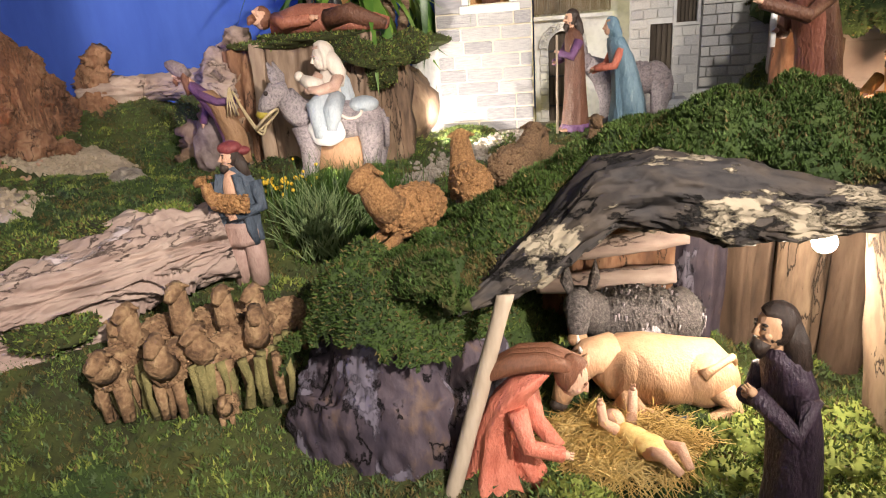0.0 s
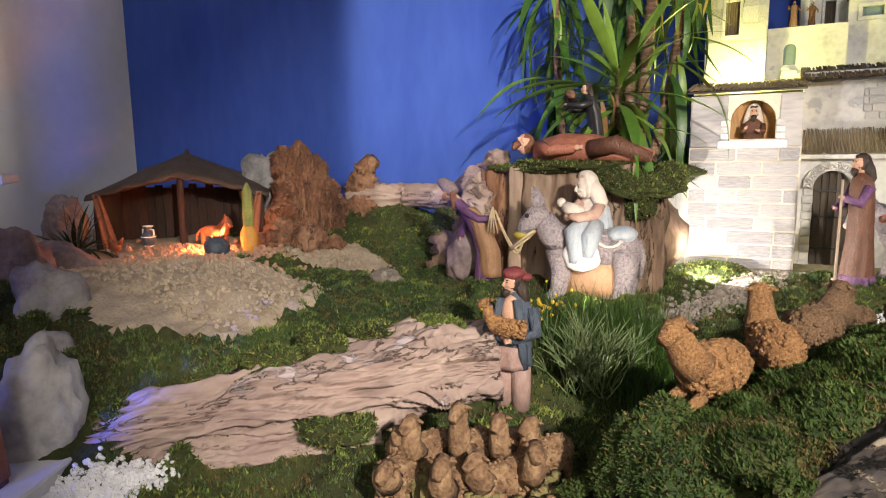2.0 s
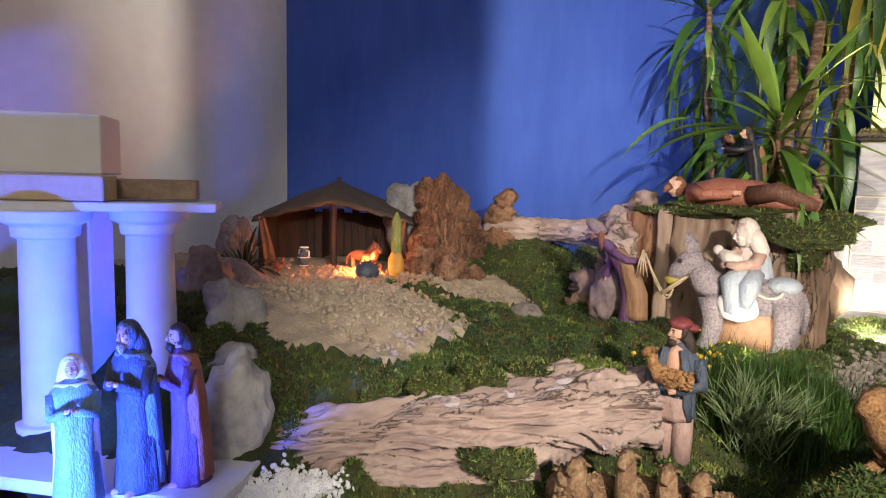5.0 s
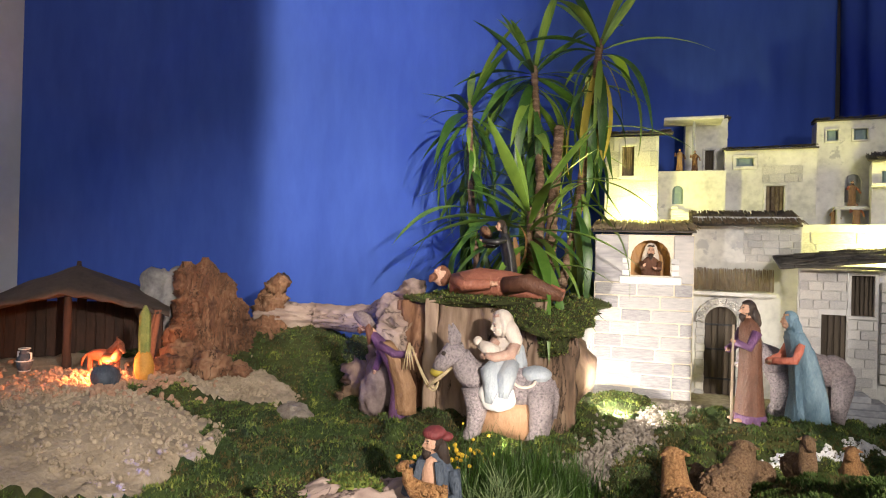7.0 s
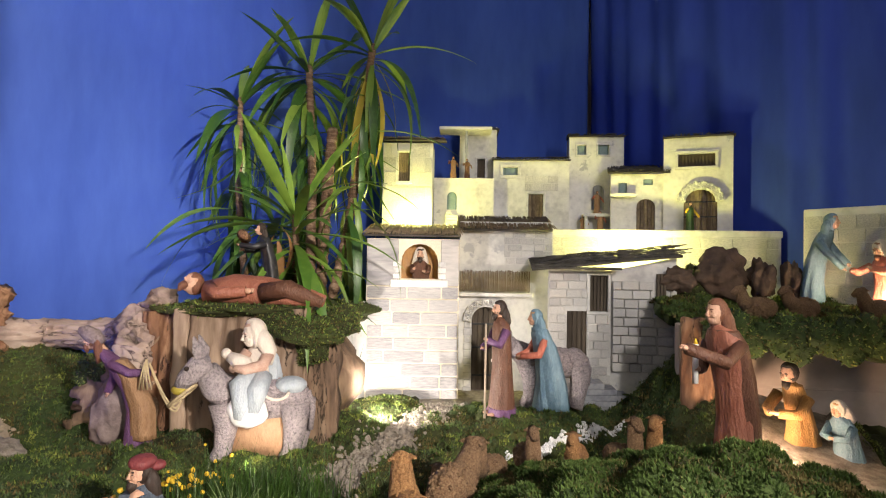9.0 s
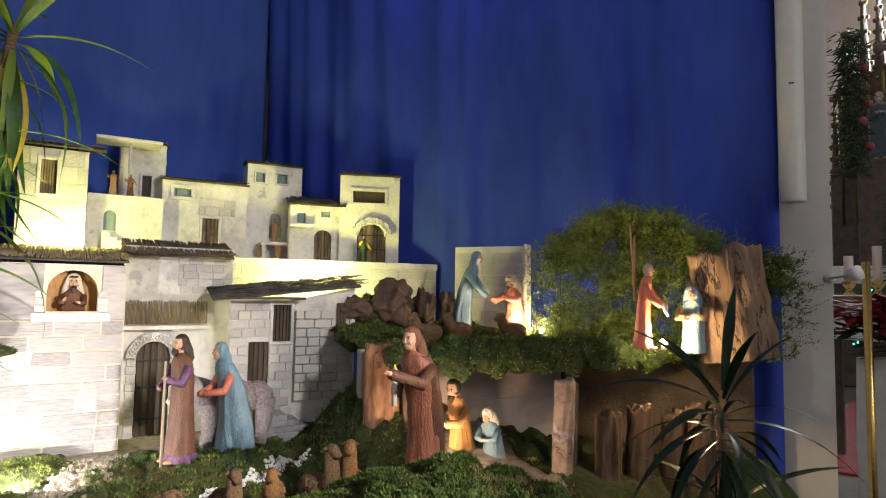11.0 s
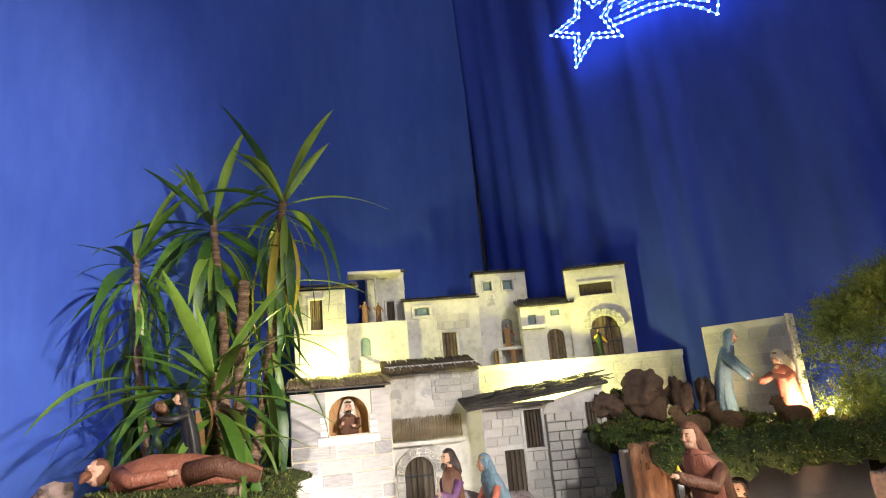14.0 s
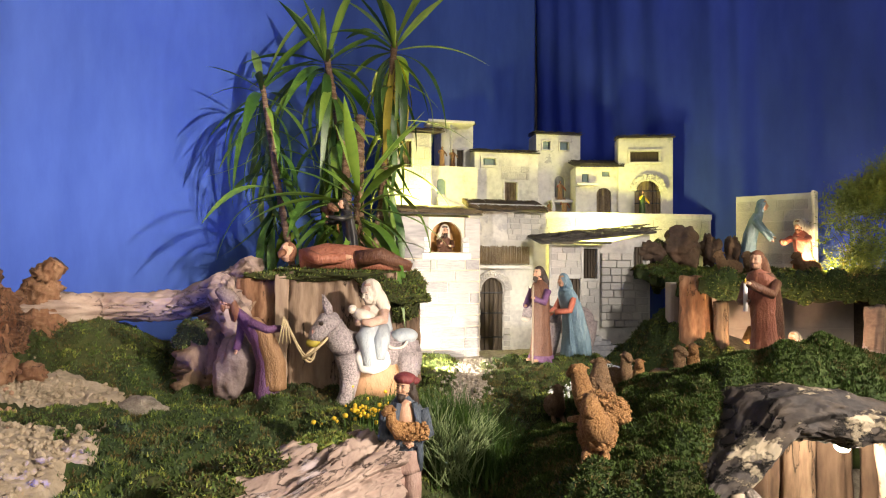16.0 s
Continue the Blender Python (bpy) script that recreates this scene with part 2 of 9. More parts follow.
M["blue_robe"] = material("blue_robe", [(0.10, 0.19, 0.27), (0.22, 0.34, 0.43)], 14, 0.5, 0.7, grain=(1.5, 1.5, 0.6), fine=4, detail=8, hard=0.5)
M["faded_blue"] = material("faded_blue", [(0.28, 0.33, 0.40), (0.48, 0.52, 0.56)], 16, 0.55, 0.5, grain=(1.5, 1.5, 0.6), fine=4, detail=8, hard=0.5)
M["coral_robe"] = material("coral_robe", [(0.42, 0.10, 0.065), (0.62, 0.22, 0.15)], 14, 0.5, 0.7, grain=(1.5, 1.5, 0.6), fine=4, detail=8, hard=0.5)
M["rust_robe"] = material("rust_robe", [(0.26, 0.08, 0.05), (0.42, 0.17, 0.11)], 14, 0.5, 0.7, grain=(1.5, 1.5, 0.6), fine=4, detail=8, hard=0.5)
M["dark_hair"] = material("dark_hair", [(0.012, 0.008, 0.007), (0.05, 0.03, 0.022)], 30, 0.5, 0.4, grain=(3, 3, 0.6))
M["auburn_hair"] = material("auburn_hair", [(0.11, 0.04, 0.02), (0.24, 0.10, 0.055)], 30, 0.5, 0.5, grain=(3, 3, 0.6))
M["navy"] = material("navy", [(0.03, 0.04, 0.06), (0.085, 0.11, 0.15)], 16, 0.6, 0.7, grain=(1.5, 1.5, 0.6), fine=4, detail=8, hard=0.5)
M["red_cap"] = material("red_cap", [(0.12, 0.02, 0.025), (0.24, 0.05, 0.05)], 16, 0.6, 0.4, grain=(1.5, 1.5, 0.6), fine=4, detail=8, hard=0.5)
M["pink_leg"] = material("pink_leg", [(0.26, 0.16, 0.14), (0.42, 0.29, 0.25)], 16, 0.6, 0.4, grain=(1.5, 1.5, 0.6), fine=4, detail=8, hard=0.5)
M["wool"] = material("wool", [(0.13, 0.055, 0.02), (0.34, 0.17, 0.065), (0.52, 0.30, 0.13)], 40, 0.85, 1.0, fine=3)
M["wool_dark"] = material("wool_dark", [(0.07, 0.035, 0.018), (0.20, 0.115, 0.06), (0.33, 0.22, 0.12)], 40, 0.85, 1.0, fine=3)
M["hide_dark"] = material("hide_dark", [(0.018, 0.014, 0.014), (0.09, 0.075, 0.072), (0.19, 0.16, 0.15)], 45, 0.7, 1.0, fine=3)
M["hide_grey"] = material("hide_grey", [(0.15, 0.13, 0.15), (0.36, 0.31, 0.33), (0.50, 0.43, 0.43)], 40, 0.6, 1.0, fine=3)
M["hide_tan"] = material("hide_tan", [(0.40, 0.22, 0.12), (0.58, 0.36, 0.22)], 12, 0.55, 0.4, grain=(1.5, 1.5, 0.6), fine=4, detail=8, hard=0.5)
M["yucca_leaf"] = material("yucca_leaf", [(0.026, 0.075, 0.012), (0.065, 0.15, 0.022), (0.15, 0.24, 0.036)], 6, 0.42, 0.1, vary=0.4, grain=(0.4, 4, 4))
M["yucca_young"] = material("yucca_young", [(0.06, 0.14, 0.018), (0.16, 0.26, 0.04)], 6, 0.42, 0.1, vary=0.3)
M["yellow_leaf"] = material("yellow_leaf", [(0.30, 0.26, 0.03), (0.50, 0.38, 0.06)], 6, 0.5, 0.1)
M["dead_leaf"] = material("dead_leaf", [(0.13, 0.06, 0.02), (0.27, 0.14, 0.05)], 6, 0.7, 0.2)
M["yucca_trunk"] = material("yucca_trunk", [(0.06, 0.035, 0.02), (0.17, 0.10, 0.06), (0.36, 0.26, 0.18)], 30, 0.85, 0.8, grain=(0.4, 0.4, 2.5))
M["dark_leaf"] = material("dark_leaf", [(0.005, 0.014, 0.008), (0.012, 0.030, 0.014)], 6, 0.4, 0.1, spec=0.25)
M["fern"] = material("fern", [(0.045, 0.085, 0.012), (0.10, 0.15, 0.02), (0.22, 0.24, 0.03)], 7, 0.6, 0.1)
M["straw"] = material("straw", [(0.50, 0.33, 0.10), (0.76, 0.58, 0.26)], 20, 0.7, 0.1, vary=0.3)
M["rope"] = material("rope", [(0.42, 0.32, 0.18), (0.58, 0.47, 0.30)], 60, 0.8, 0.3)
M["stick"] = material("stick", [(0.30, 0.23, 0.17), (0.46, 0.38, 0.30)], 10, 0.8, 0.5, grain=(1.5, 1.5, 0.3))
M["tent_cloth"] = material("tent_cloth", [(0.040, 0.027, 0.021), (0.085, 0.060, 0.046)], 10, 0.9, 0.4)
M["tent_wood"] = material("tent_wood", [(0.016, 0.008, 0.006), (0.060, 0.026, 0.015)], 12, 0.8, 0.5, grain=(1.5, 1.5, 0.3))
M["horse_red"] = material("horse_red", [(0.20, 0.055, 0.025), (0.32, 0.10, 0.045)], 20, 0.5, 0.1)
M["cactus"] = material("cactus", [(0.14, 0.17, 0.04), (0.32, 0.30, 0.08)], 30, 0.6, 0.5)
M["cactus_orange"] = material("cactus_orange", [(0.45, 0.20, 0.03), (0.65, 0.33, 0.06)], 30, 0.6, 0.4)
M["white_column"] = material("white_column", [(0.62, 0.62, 0.64), (0.74, 0.74, 0.76)], 5, 0.6, 0.08)
M["pine_board"] = material("pine_board", [(0.50, 0.36, 0.20), (0.62, 0.48, 0.30)], 6, 0.6, 0.1, grain=(0.3, 2, 2))
M["brown_board"] = material("brown_board", [(0.14, 0.08, 0.05), (0.36, 0.25, 0.17)], 6, 0.6, 0.1, grain=(0.3, 2, 2))
M["yellow_flower"] = material("yellow_flower", [(0.70, 0.42, 0.02), (0.85, 0.58, 0.05)], 20, 0.6, 0.1)
M["gold"] = material("gold", [(0.11, 0.065, 0.02), (0.26, 0.17, 0.06)], 12, 0.55, 0.2, metal=0.5)
M["led"] = material("led", [(0.7, 0.8, 1.0), (0.8, 0.9, 1.0)], 5, 0.3, 0, emit=((0.30, 0.50, 1.0), 14))
M["led_rope"] = material("led_rope", [(0.3, 0.45, 0.9), (0.4, 0.55, 1.0)], 5, 0.2, 0, emit=((0.06, 0.16, 1.0), 1.8))
M["bulb"] = material("bulb", [(1, 0.95, 0.85), (1, 0.95, 0.85)], 5, 0.3, 0, emit=((1.0, 0.88, 0.7), 30))
M["black"] = material("black", [(0.012, 0.012, 0.014), (0.03, 0.03, 0.035)], 20, 0.4, 0.1)

# ---- mesh helpers ----


def part(name, bm, mats, parent=None, label="", smooth=True):
    me = bpy.data.meshes.new(name)
    if smooth:
        for f in bm.faces:
            f.smooth = True
    bm.to_mesh(me)
    bm.free()
    for m in mats if isinstance(mats, (list, tuple)) else [mats]:
        me.materials.append(m)
    ob = new(name, me)
    if parent:
        ob.parent = parent
    if label:
        ob["label"] = label
    return ob


def thing(name, m, label, category, group=""):
    ob = new(name)
    ob.empty_display_size = 0.05
    ob.matrix_world = m
    return tagged(ob, label, category, group)


def box(bm, c, s, rz=0.0, bevel=0.0, mi=0, m=None):
    r = bmesh.ops.create_cube(bm, size=1, matrix=(m or Matrix.Translation(c) @ Matrix.Rotation(radians(rz), 4, "Z")) @ Matrix.Diagonal((*s, 1)))
    fs = {f for v in r["verts"] for f in v.link_faces}
    for f in fs:
        f.material_index = mi
    if bevel:
        es = list({e for v in r["verts"] for e in v.link_edges})
        out = bmesh.ops.bevel(bm, geom=es, offset=bevel, segments=1, affect="EDGES")
        for f in out["faces"]:
            f.material_index = mi


def loft(bm, rings, mi=0, caps=True):
    """Joins rings of equal count into a skin."""
    vs = [[bm.verts.new(p) for p in ring] for ring in rings]
    n = len(vs[0])
    for a, b in zip(vs, vs[1:]):
        for k in range(n):
            bm.faces.new((a[k], a[(k + 1) % n], b[(k + 1) % n], b[k])).material_index = mi
    if caps:
        bm.faces.new(list(reversed(vs[0]))).material_index = mi
        bm.faces.new(vs[-1]).material_index = mi


def tube(bm, pts, radii, n=8, mi=0, flat=1.0):
    """A tapered tube along points."""
    pts = [Vector(p) for p in pts]
    if not isinstance(radii, (list, tuple)):
        radii = [radii] * len(pts)
    rings, side = [], None
    for k, p in enumerate(pts):
        d = (pts[min(k + 1, len(pts) - 1)] - pts[max(k - 1, 0)]).normalized()
        if side is None:
            side = d.orthogonal().normalized()
        side = (side - d * side.dot(d)).normalized()
        up = d.cross(side)
        rings.append([p + radii[k] * (math.cos(6.2832 * a / n) * side + flat * math.sin(6.2832 * a / n) * up) for a in range(n)])
    loft(bm, rings, mi)


def ball(bm, c, r, mi=0, sub=2, noise_amp=0.0, noise_scale=8.0, rot=None):
    """A lump: an ellipsoid roughened by noise."""
    r = r if isinstance(r, (list, tuple)) else (r, r, r)
    out = bmesh.ops.create_icosphere(bm, subdivisions=sub, radius=1)
    R = Euler([radians(a) for a in rot]).to_matrix() if rot else Matrix.Identity(3)
    big = max(r)
    for v in out["verts"]:
        p = Vector((v.co.x * r[0], v.co.y * r[1], v.co.z * r[2]))
        if noise_amp:
            q = p * noise_scale + Vector(c) * 3.7
            p *= 1 + noise_amp * (noise.noise(q) + 0.5 * noise.noise(q * 2.3))
        v.co = R @ p + Vector(c)
    for f in {f for v in out["verts"] for f in v.link_faces}:
        f.material_index = mi


def rock(bm, c, r, seed=0, amp=0.28, sub=3, rot=(0, 0, 0), mi=0, facet=0.0):
    out = bmesh.ops.create_icosphere(bm, subdivisions=sub, radius=1)
    R = Euler([radians(a) for a in rot]).to_matrix()
    for v in out["verts"]:
        d = v.co.normalized()
        q = d * 1.3 + Vector((seed * 3.1, seed * 1.7, seed))
        k = 1 + amp * noise.noise(q) + amp * 0.6 * noise.noise(q * 2.4) + amp * 0.3 * noise.noise(q * 6)
        if facet:
            k *= 1 - facet * abs(noise.cell(q * 1.8)) * 0.35
        v.co = R @ Vector((d.x * r[0] * k, d.y * r[1] * k, d.z * r[2] * k)) + Vector(c)
    for f in {f for v in out["verts"] for f in v.link_faces}:
        f.material_index = mi


def smooth_step(a, b, x):
    t = np.clip((x - a) / (b - a), 0, 1)
    return t * t * (3 - 2 * t)


def fnoise(x, y, s, seed=0.0):
    return noise.noise(Vector((x * s + seed, y * s - seed, seed * 0.37)))


def furry(bm, count, size, seed, tones=(0, 1), lowest=-0.7):
    """Scatters a short moss pile over the faces of a mesh."""
    rnd = random.Random(seed)
    bm.normal_update()
    faces = [f for f in bm.faces if f.normal.z > lowest]
    areas = list(itertools.accumulate(f.calc_area() for f in faces))
    spots = []
    for _ in range(count):
        f = faces[min(len(faces) - 1, bisect_at(areas, rnd.random() * areas[-1]))]
        vs = [v.co for v in f.verts]
        a, b = rnd.random(), rnd.random()
        if a + b > 1:
            a, b = 1 - a, 1 - b
        k = rnd.randrange(1, len(vs) - 1)
        spots.append((vs[0] + (vs[k] - vs[0]) * a + (vs[k + 1] - vs[0]) * b, f.normal.copy()))
    for p, nrm in spots:
        d = (nrm + Vector((rnd.uniform(-0.9, 0.9), rnd.uniform(-0.9, 0.9), rnd.uniform(-0.6, 0.8)))).normalized()
        side = d.cross(Vector((rnd.uniform(-1, 1), rnd.uniform(-1, 1), rnd.uniform(-1, 1)))).normalized() * size * 0.26
        h = size * rnd.uniform(0.5, 1.3)
        f = bm.faces.new([bm.verts.new(p - side), bm.verts.new(p + side), bm.verts.new(p + d * h)])
        f.material_index = rnd.choice(tones)


def bisect_at(table, value):
    lo, hi = 0, len(table) - 1
    while lo < hi:
        mid = (lo + hi) // 2
        if table[mid] < value:
            lo = mid + 1
        else:
            hi = mid
    return lo


# ---- the lie of the land ----
LOG_A, LOG_N = (-1.08, 1.02), (-0.555, 0.832)


def ground_z(x, y):
    d = (x - LOG_A[0]) * LOG_N[0] + (y - LOG_A[1]) * LOG_N[1]
    z = float(np.interp(d, [-0.75, -0.45, -0.27, -0.04, 0.1, 0.22, 0.55, 1.2], [0.745, 0.785, 0.845, 0.95, 1.03, 1.065, 1.09, 1.08]))
    z += 0.07 * float(smooth_step(-0.95, -1.6, x)) * float(smooth_step(0.1, 0.5, d))
    z += 0.19 * math.exp(-((x + 1.38) ** 2 / 0.20 + (y - 2.62) ** 2 / 0.10))
    z += 0.30 * float(smooth_step(0.78, 1.05, x)) * float(smooth_step(1.60, 1.95, y)) * float(smooth_step(2.9, 2.5, y))
    z += 0.05 * math.exp(-((x - 0.55) ** 2 / 0.05 + (y - 2.45) ** 2 / 0.05))
    return z


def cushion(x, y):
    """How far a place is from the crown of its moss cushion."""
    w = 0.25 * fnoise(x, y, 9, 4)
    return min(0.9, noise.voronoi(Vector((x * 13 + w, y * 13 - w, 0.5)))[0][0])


def bump_moss(x, y):
    return 0.026 * fnoise(x, y, 6, 3) + 0.012 * fnoise(x, y, 15, 9) + 0.085 * (0.42 - cushion(x, y)) * (0.6 + 0.8 * fnoise(x, y, 2.5, 7)) + 0.010 * fnoise(x, y, 38, 5)


def mound_z(x, y):
    """The mossy hill over the cave."""
    z = float(np.interp(x, [-0.24, -0.13, -0.03, 0.06, 0.2, 0.3, 0.45, 0.6, 0.76, 0.9, 1.04, 1.16], [0.78, 0.92, 1.03, 1.09, 1.14, 1.20, 1.275, 1.325, 1.33, 1.29, 1.19, 1.02]))
    z -= (0.26 + 0.18 * float(smooth_step(0.2, 0.7, x))) * max(0, y - 1.38) ** 1.25
    if x > 0.2:
        return z - float(np.interp(x, [0.2, 0.3, 0.6], [1.2, 2.6, 4.9])) * max(0, 1.39 - y) ** 2
    return z - 4.5 * max(0, 1.24 - y) ** 2


def sheet(name, x0, x1, y0, y1, step, zfun, mats, pick=None, keep=None, parent=None, label=""):
    nx, ny = int((x1 - x0) / step) + 1, int((y1 - y0) / step) + 1
    bm = bmesh.new()
    grid = {}
    for j in range(ny):
        for i in range(nx):
            x, y = x0 + i * step, y0 + j * step
            if keep is None or keep(x, y):
                grid[i, j] = bm.verts.new((x, y, zfun(x, y)))
    for (i, j), v in list(grid.items()):
        q = [grid.get(k) for k in ((i, j), (i + 1, j), (i + 1, j + 1), (i, j + 1))]
        if None not in q:
            f = bm.faces.new(q)
            if pick:
                f.material_index = pick(v.co.x, v.co.y)
    return part(name, bm, mats, parent, label)

# ---- setting ----
CORNER, BACK_DIR, SIDE_DIR = Vector((1.015, 4.10, 0)), Vector((-0.941, -0.339, 0)), Vector((0.557, -0.830, 0))


def cloth(name, start, way, length, z0, z1, folds, mat, label, rise=0.0):
    bm = bmesh.new()
    n, m = int(length / 0.02), 40
    side = Vector((way.y, -way.x, 0)) * (1 if way.x < 0 else -1)
    rows = []
    for j in range(m + 1):
        row = []
        for i in range(n + 1):
            s = length * i / n
            z = z0 + (z1 + rise * s - z0) * j / m
            w = folds * (0.6 * noise.noise(Vector((s * 4.2 + 0.18 * z, 0.5, z * 0.35))) + 0.35 * noise.noise(Vector((s * 11 + 0.3 * z, 4.5, z * 0.4))))
            p = start + way * s + side * (-w)
            row.append(bm.verts.new((p.x, p.y, z)))
        rows.append(row)
    for a, b in zip(rows, rows[1:]):
        for i in range(n):
            bm.faces.new((a[i], a[i + 1], b[i + 1], b[i]))
    ob = part(name, bm, mat)
    ob.modifiers.new("thick", "SOLIDIFY").thickness = 0.006
    return tagged(ob, label, "curtain", kind="structure")


cloth("backdrop_north", CORNER, BACK_DIR, 4.40, 0.6, 4.45, 0.022, M["blue_cloth"], "plain royal blue cloth stretched behind the crib scene")
cloth("backdrop_east", CORNER, SIDE_DIR, 2.72, 0.6, 4.45, 0.105, M["blue_curtain"], "dark blue curtain hanging in soft folds", 0.22)


def slab_wall(name, a, b, z0, z1, t, mat, label):
    a, b = Vector((*a, 0)), Vector((*b, 0))
    d = b - a
    bm = bmesh.new()
    c = (a + b) / 2
    box(bm, (c.x, c.y, (z0 + z1) / 2), (d.length, t, z1 - z0), math.degrees(math.atan2(d.y, d.x)), 0.01)
    return tagged(part(name, bm, mat, smooth=False), label, "wall", kind="structure")


slab_wall("wall_north", (1.25, 4.42), (-3.60, 2.66), 0, 11, 0.2, M["plaster"], "whitewashed plaster wall behind the blue cloth")
slab_wall("wall_east", (1.17, 4.24), (2.50, 2.26), 0, 11, 0.16, M["plaster"], "whitewashed plaster wall behind the curtain")
slab_wall("wall_west", (-3.17, 2.66), (-2.47, -0.9), 0, 11, 0.2, M["plaster"], "rough whitewashed plaster wall beside the crib")
slab_wall("wall_west_nave", (-2.47, -0.9), (-7, -2.0), 0, 11, 0.2, M["plaster"], "whitewashed plaster wall of the nave")
slab_wall("wall_south", (-7.2, -6.0), (13.6, -6.0), 0, 11, 0.2, M["plaster"], "whitewashed plaster wall at the back of the nave")
slab_wall("wall_nave_end", (-7.1, -6.0), (-7.1, -2.0), 0, 11, 0.2, M["plaster"], "whitewashed plaster end wall of the nave")
slab_wall("wall_chancel_north", (2.66, 10.0), (13.6, 10.0), 0, 11, 0.2, M["plaster"], "whitewashed plaster wall of the chancel")
slab_wall("wall_chancel_west", (2.74, 2.15), (2.66, 10.0), 0, 11, 0.2, M["plaster"], "whitewashed plaster wall of the chancel")
bm = bmesh.new()
box(bm, (3.2, 2, -0.05), (21.2, 16.4, 0.1))
tagged(part("floor", bm, M["floor_stone"], smooth=False), "dark worn stone church floor", "floor", kind="structure")
bm = bmesh.new()
box(bm, (3.2, 2, 11.05), (21.2, 16.4, 0.1))
tagged(part("ceiling", bm, M["plaster"], smooth=False), "whitewashed plaster church ceiling", "ceiling", kind="structure")

# ---- ground of the crib ----


def in_sand(x, y):
    w = 0.075 * fnoise(x, y, 5, 2) + 0.05 * fnoise(x, y, 16, 6)
    a = ((x + 1.40) / 0.44) ** 2 + ((y - 1.53) / 0.29) ** 2 < 1 + 6 * w
    b = ((x + 1.32) / 0.24) ** 2 + ((y - 2.12) / 0.13) ** 2 < 1 + 6 * w
    c = x < -1.5 and 1.35 < y < 2.25
    return a or b or c


def in_path(x, y):
    return (1.75 < y < 2.85 and abs(x - (0.16 - 0.35 * (2.6 - y))) < 0.055 + 0.05 * fnoise(x, y, 9, 1)) or (y > 2.62 and 0.1 < x < 0.62) or (1.10 < x < 1.46 and 1.62 + 0.05 * fnoise(x, y, 9, 3) < y < 2.5)


def ground_full(x, y):
    z = ground_z(x, y)
    if in_sand(x, y):
        return z + 0.030 * math.exp(-((x + 1.28) ** 2 / 0.06 + (y - 1.56) ** 2 / 0.02)) + 0.018 * fnoise(x, y, 7, 3) + 0.012 * fnoise(x, y, 30, 5) + 0.008 * fnoise(x, y, 70, 2)
    if in_path(x, y):
        return z - 0.008 + 0.004 * fnoise(x, y, 40, 5)
    return z + bump_moss(x, y)


def ground_mat(x, y):
    if in_sand(x, y):
        return 1
    if in_path(x, y):
        return 2
    return 0 if fnoise(x, y, 2.2, 4) > -0.12 else 3


def behind_line(x, y):
    back = 4.10 - 0.36 * (1.015 - x)
    side = (x - 1.015) * 0.830 + (y - 4.10) * 0.557 < -0.03
    west = x > -3.02 + 0.197 * (2.66 - y)
    return y < min(back - 0.05, 3.6) and side and west


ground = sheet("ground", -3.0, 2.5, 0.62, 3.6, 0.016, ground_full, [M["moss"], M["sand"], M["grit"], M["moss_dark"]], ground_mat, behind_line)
tagged(ground, "mossy ground of the crib with patches of sand and a gritty path", "ground", kind="structure")
bm = bmesh.new()
box(bm, (-0.25, 0.63, 0.36), (5.0, 0.05, 0.70), 0, 0.004)
tagged(part("platform_front", bm, M["soil"], smooth=False), "dark boarded front of the crib platform", "platform", kind="structure")


def mound_full(x, y):
    return mound_z(x, y) + bump_moss(x, y) * 0.75


def mound_keep(x, y):
    return y > 1.125 + 0.115 * float(smooth_step(0.20, 0.26, x)) + 0.02 * fnoise(x, 0, 9, 3) + 0.30 * float(smooth_step(0.16, -0.12, x)) and mound_z(x, y) > ground_z(x, y) - 0.06


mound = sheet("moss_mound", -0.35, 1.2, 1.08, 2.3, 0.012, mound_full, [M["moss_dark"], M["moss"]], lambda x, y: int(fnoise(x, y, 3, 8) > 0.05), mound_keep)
mound.modifiers.new("thick", "SOLIDIFY").thickness = 0.025
tagged(mound, "mossy green hill laid over the stable cave", "moss hill")

# ---- model town ----


def cut_wall(bm, w, h, t, holes, mi=0):
    """A board w by h by t, front at y = 0, with holes (x0, x1, z0, z1) right through."""
    xs = sorted({0.0, w, *[v for q in holes for v in q[:2]]})
    zs = sorted({0.0, h, *[v for q in holes for v in q[2:4]]})
    for xa, xb in zip(xs, xs[1:]):
        for za, zb in zip(zs, zs[1:]):
            cx, cz = (xa + xb) / 2, (za + zb) / 2
            if not any(q[0] < cx < q[1] and q[2] < cz < q[3] for q in holes):
                box(bm, (cx, t / 2, cz), (xb - xa, t, zb - za), mi=mi)
    bmesh.ops.remove_doubles(bm, verts=bm.verts, dist=0.0005)
    same = {}
    for f in list(bm.faces):
        same.setdefault(tuple(round(v, 4) for v in f.calc_center_median()), []).append(f)
    bmesh.ops.delete(bm, geom=[f for fs in same.values() if len(fs) > 1 for f in fs], context="FACES_ONLY")


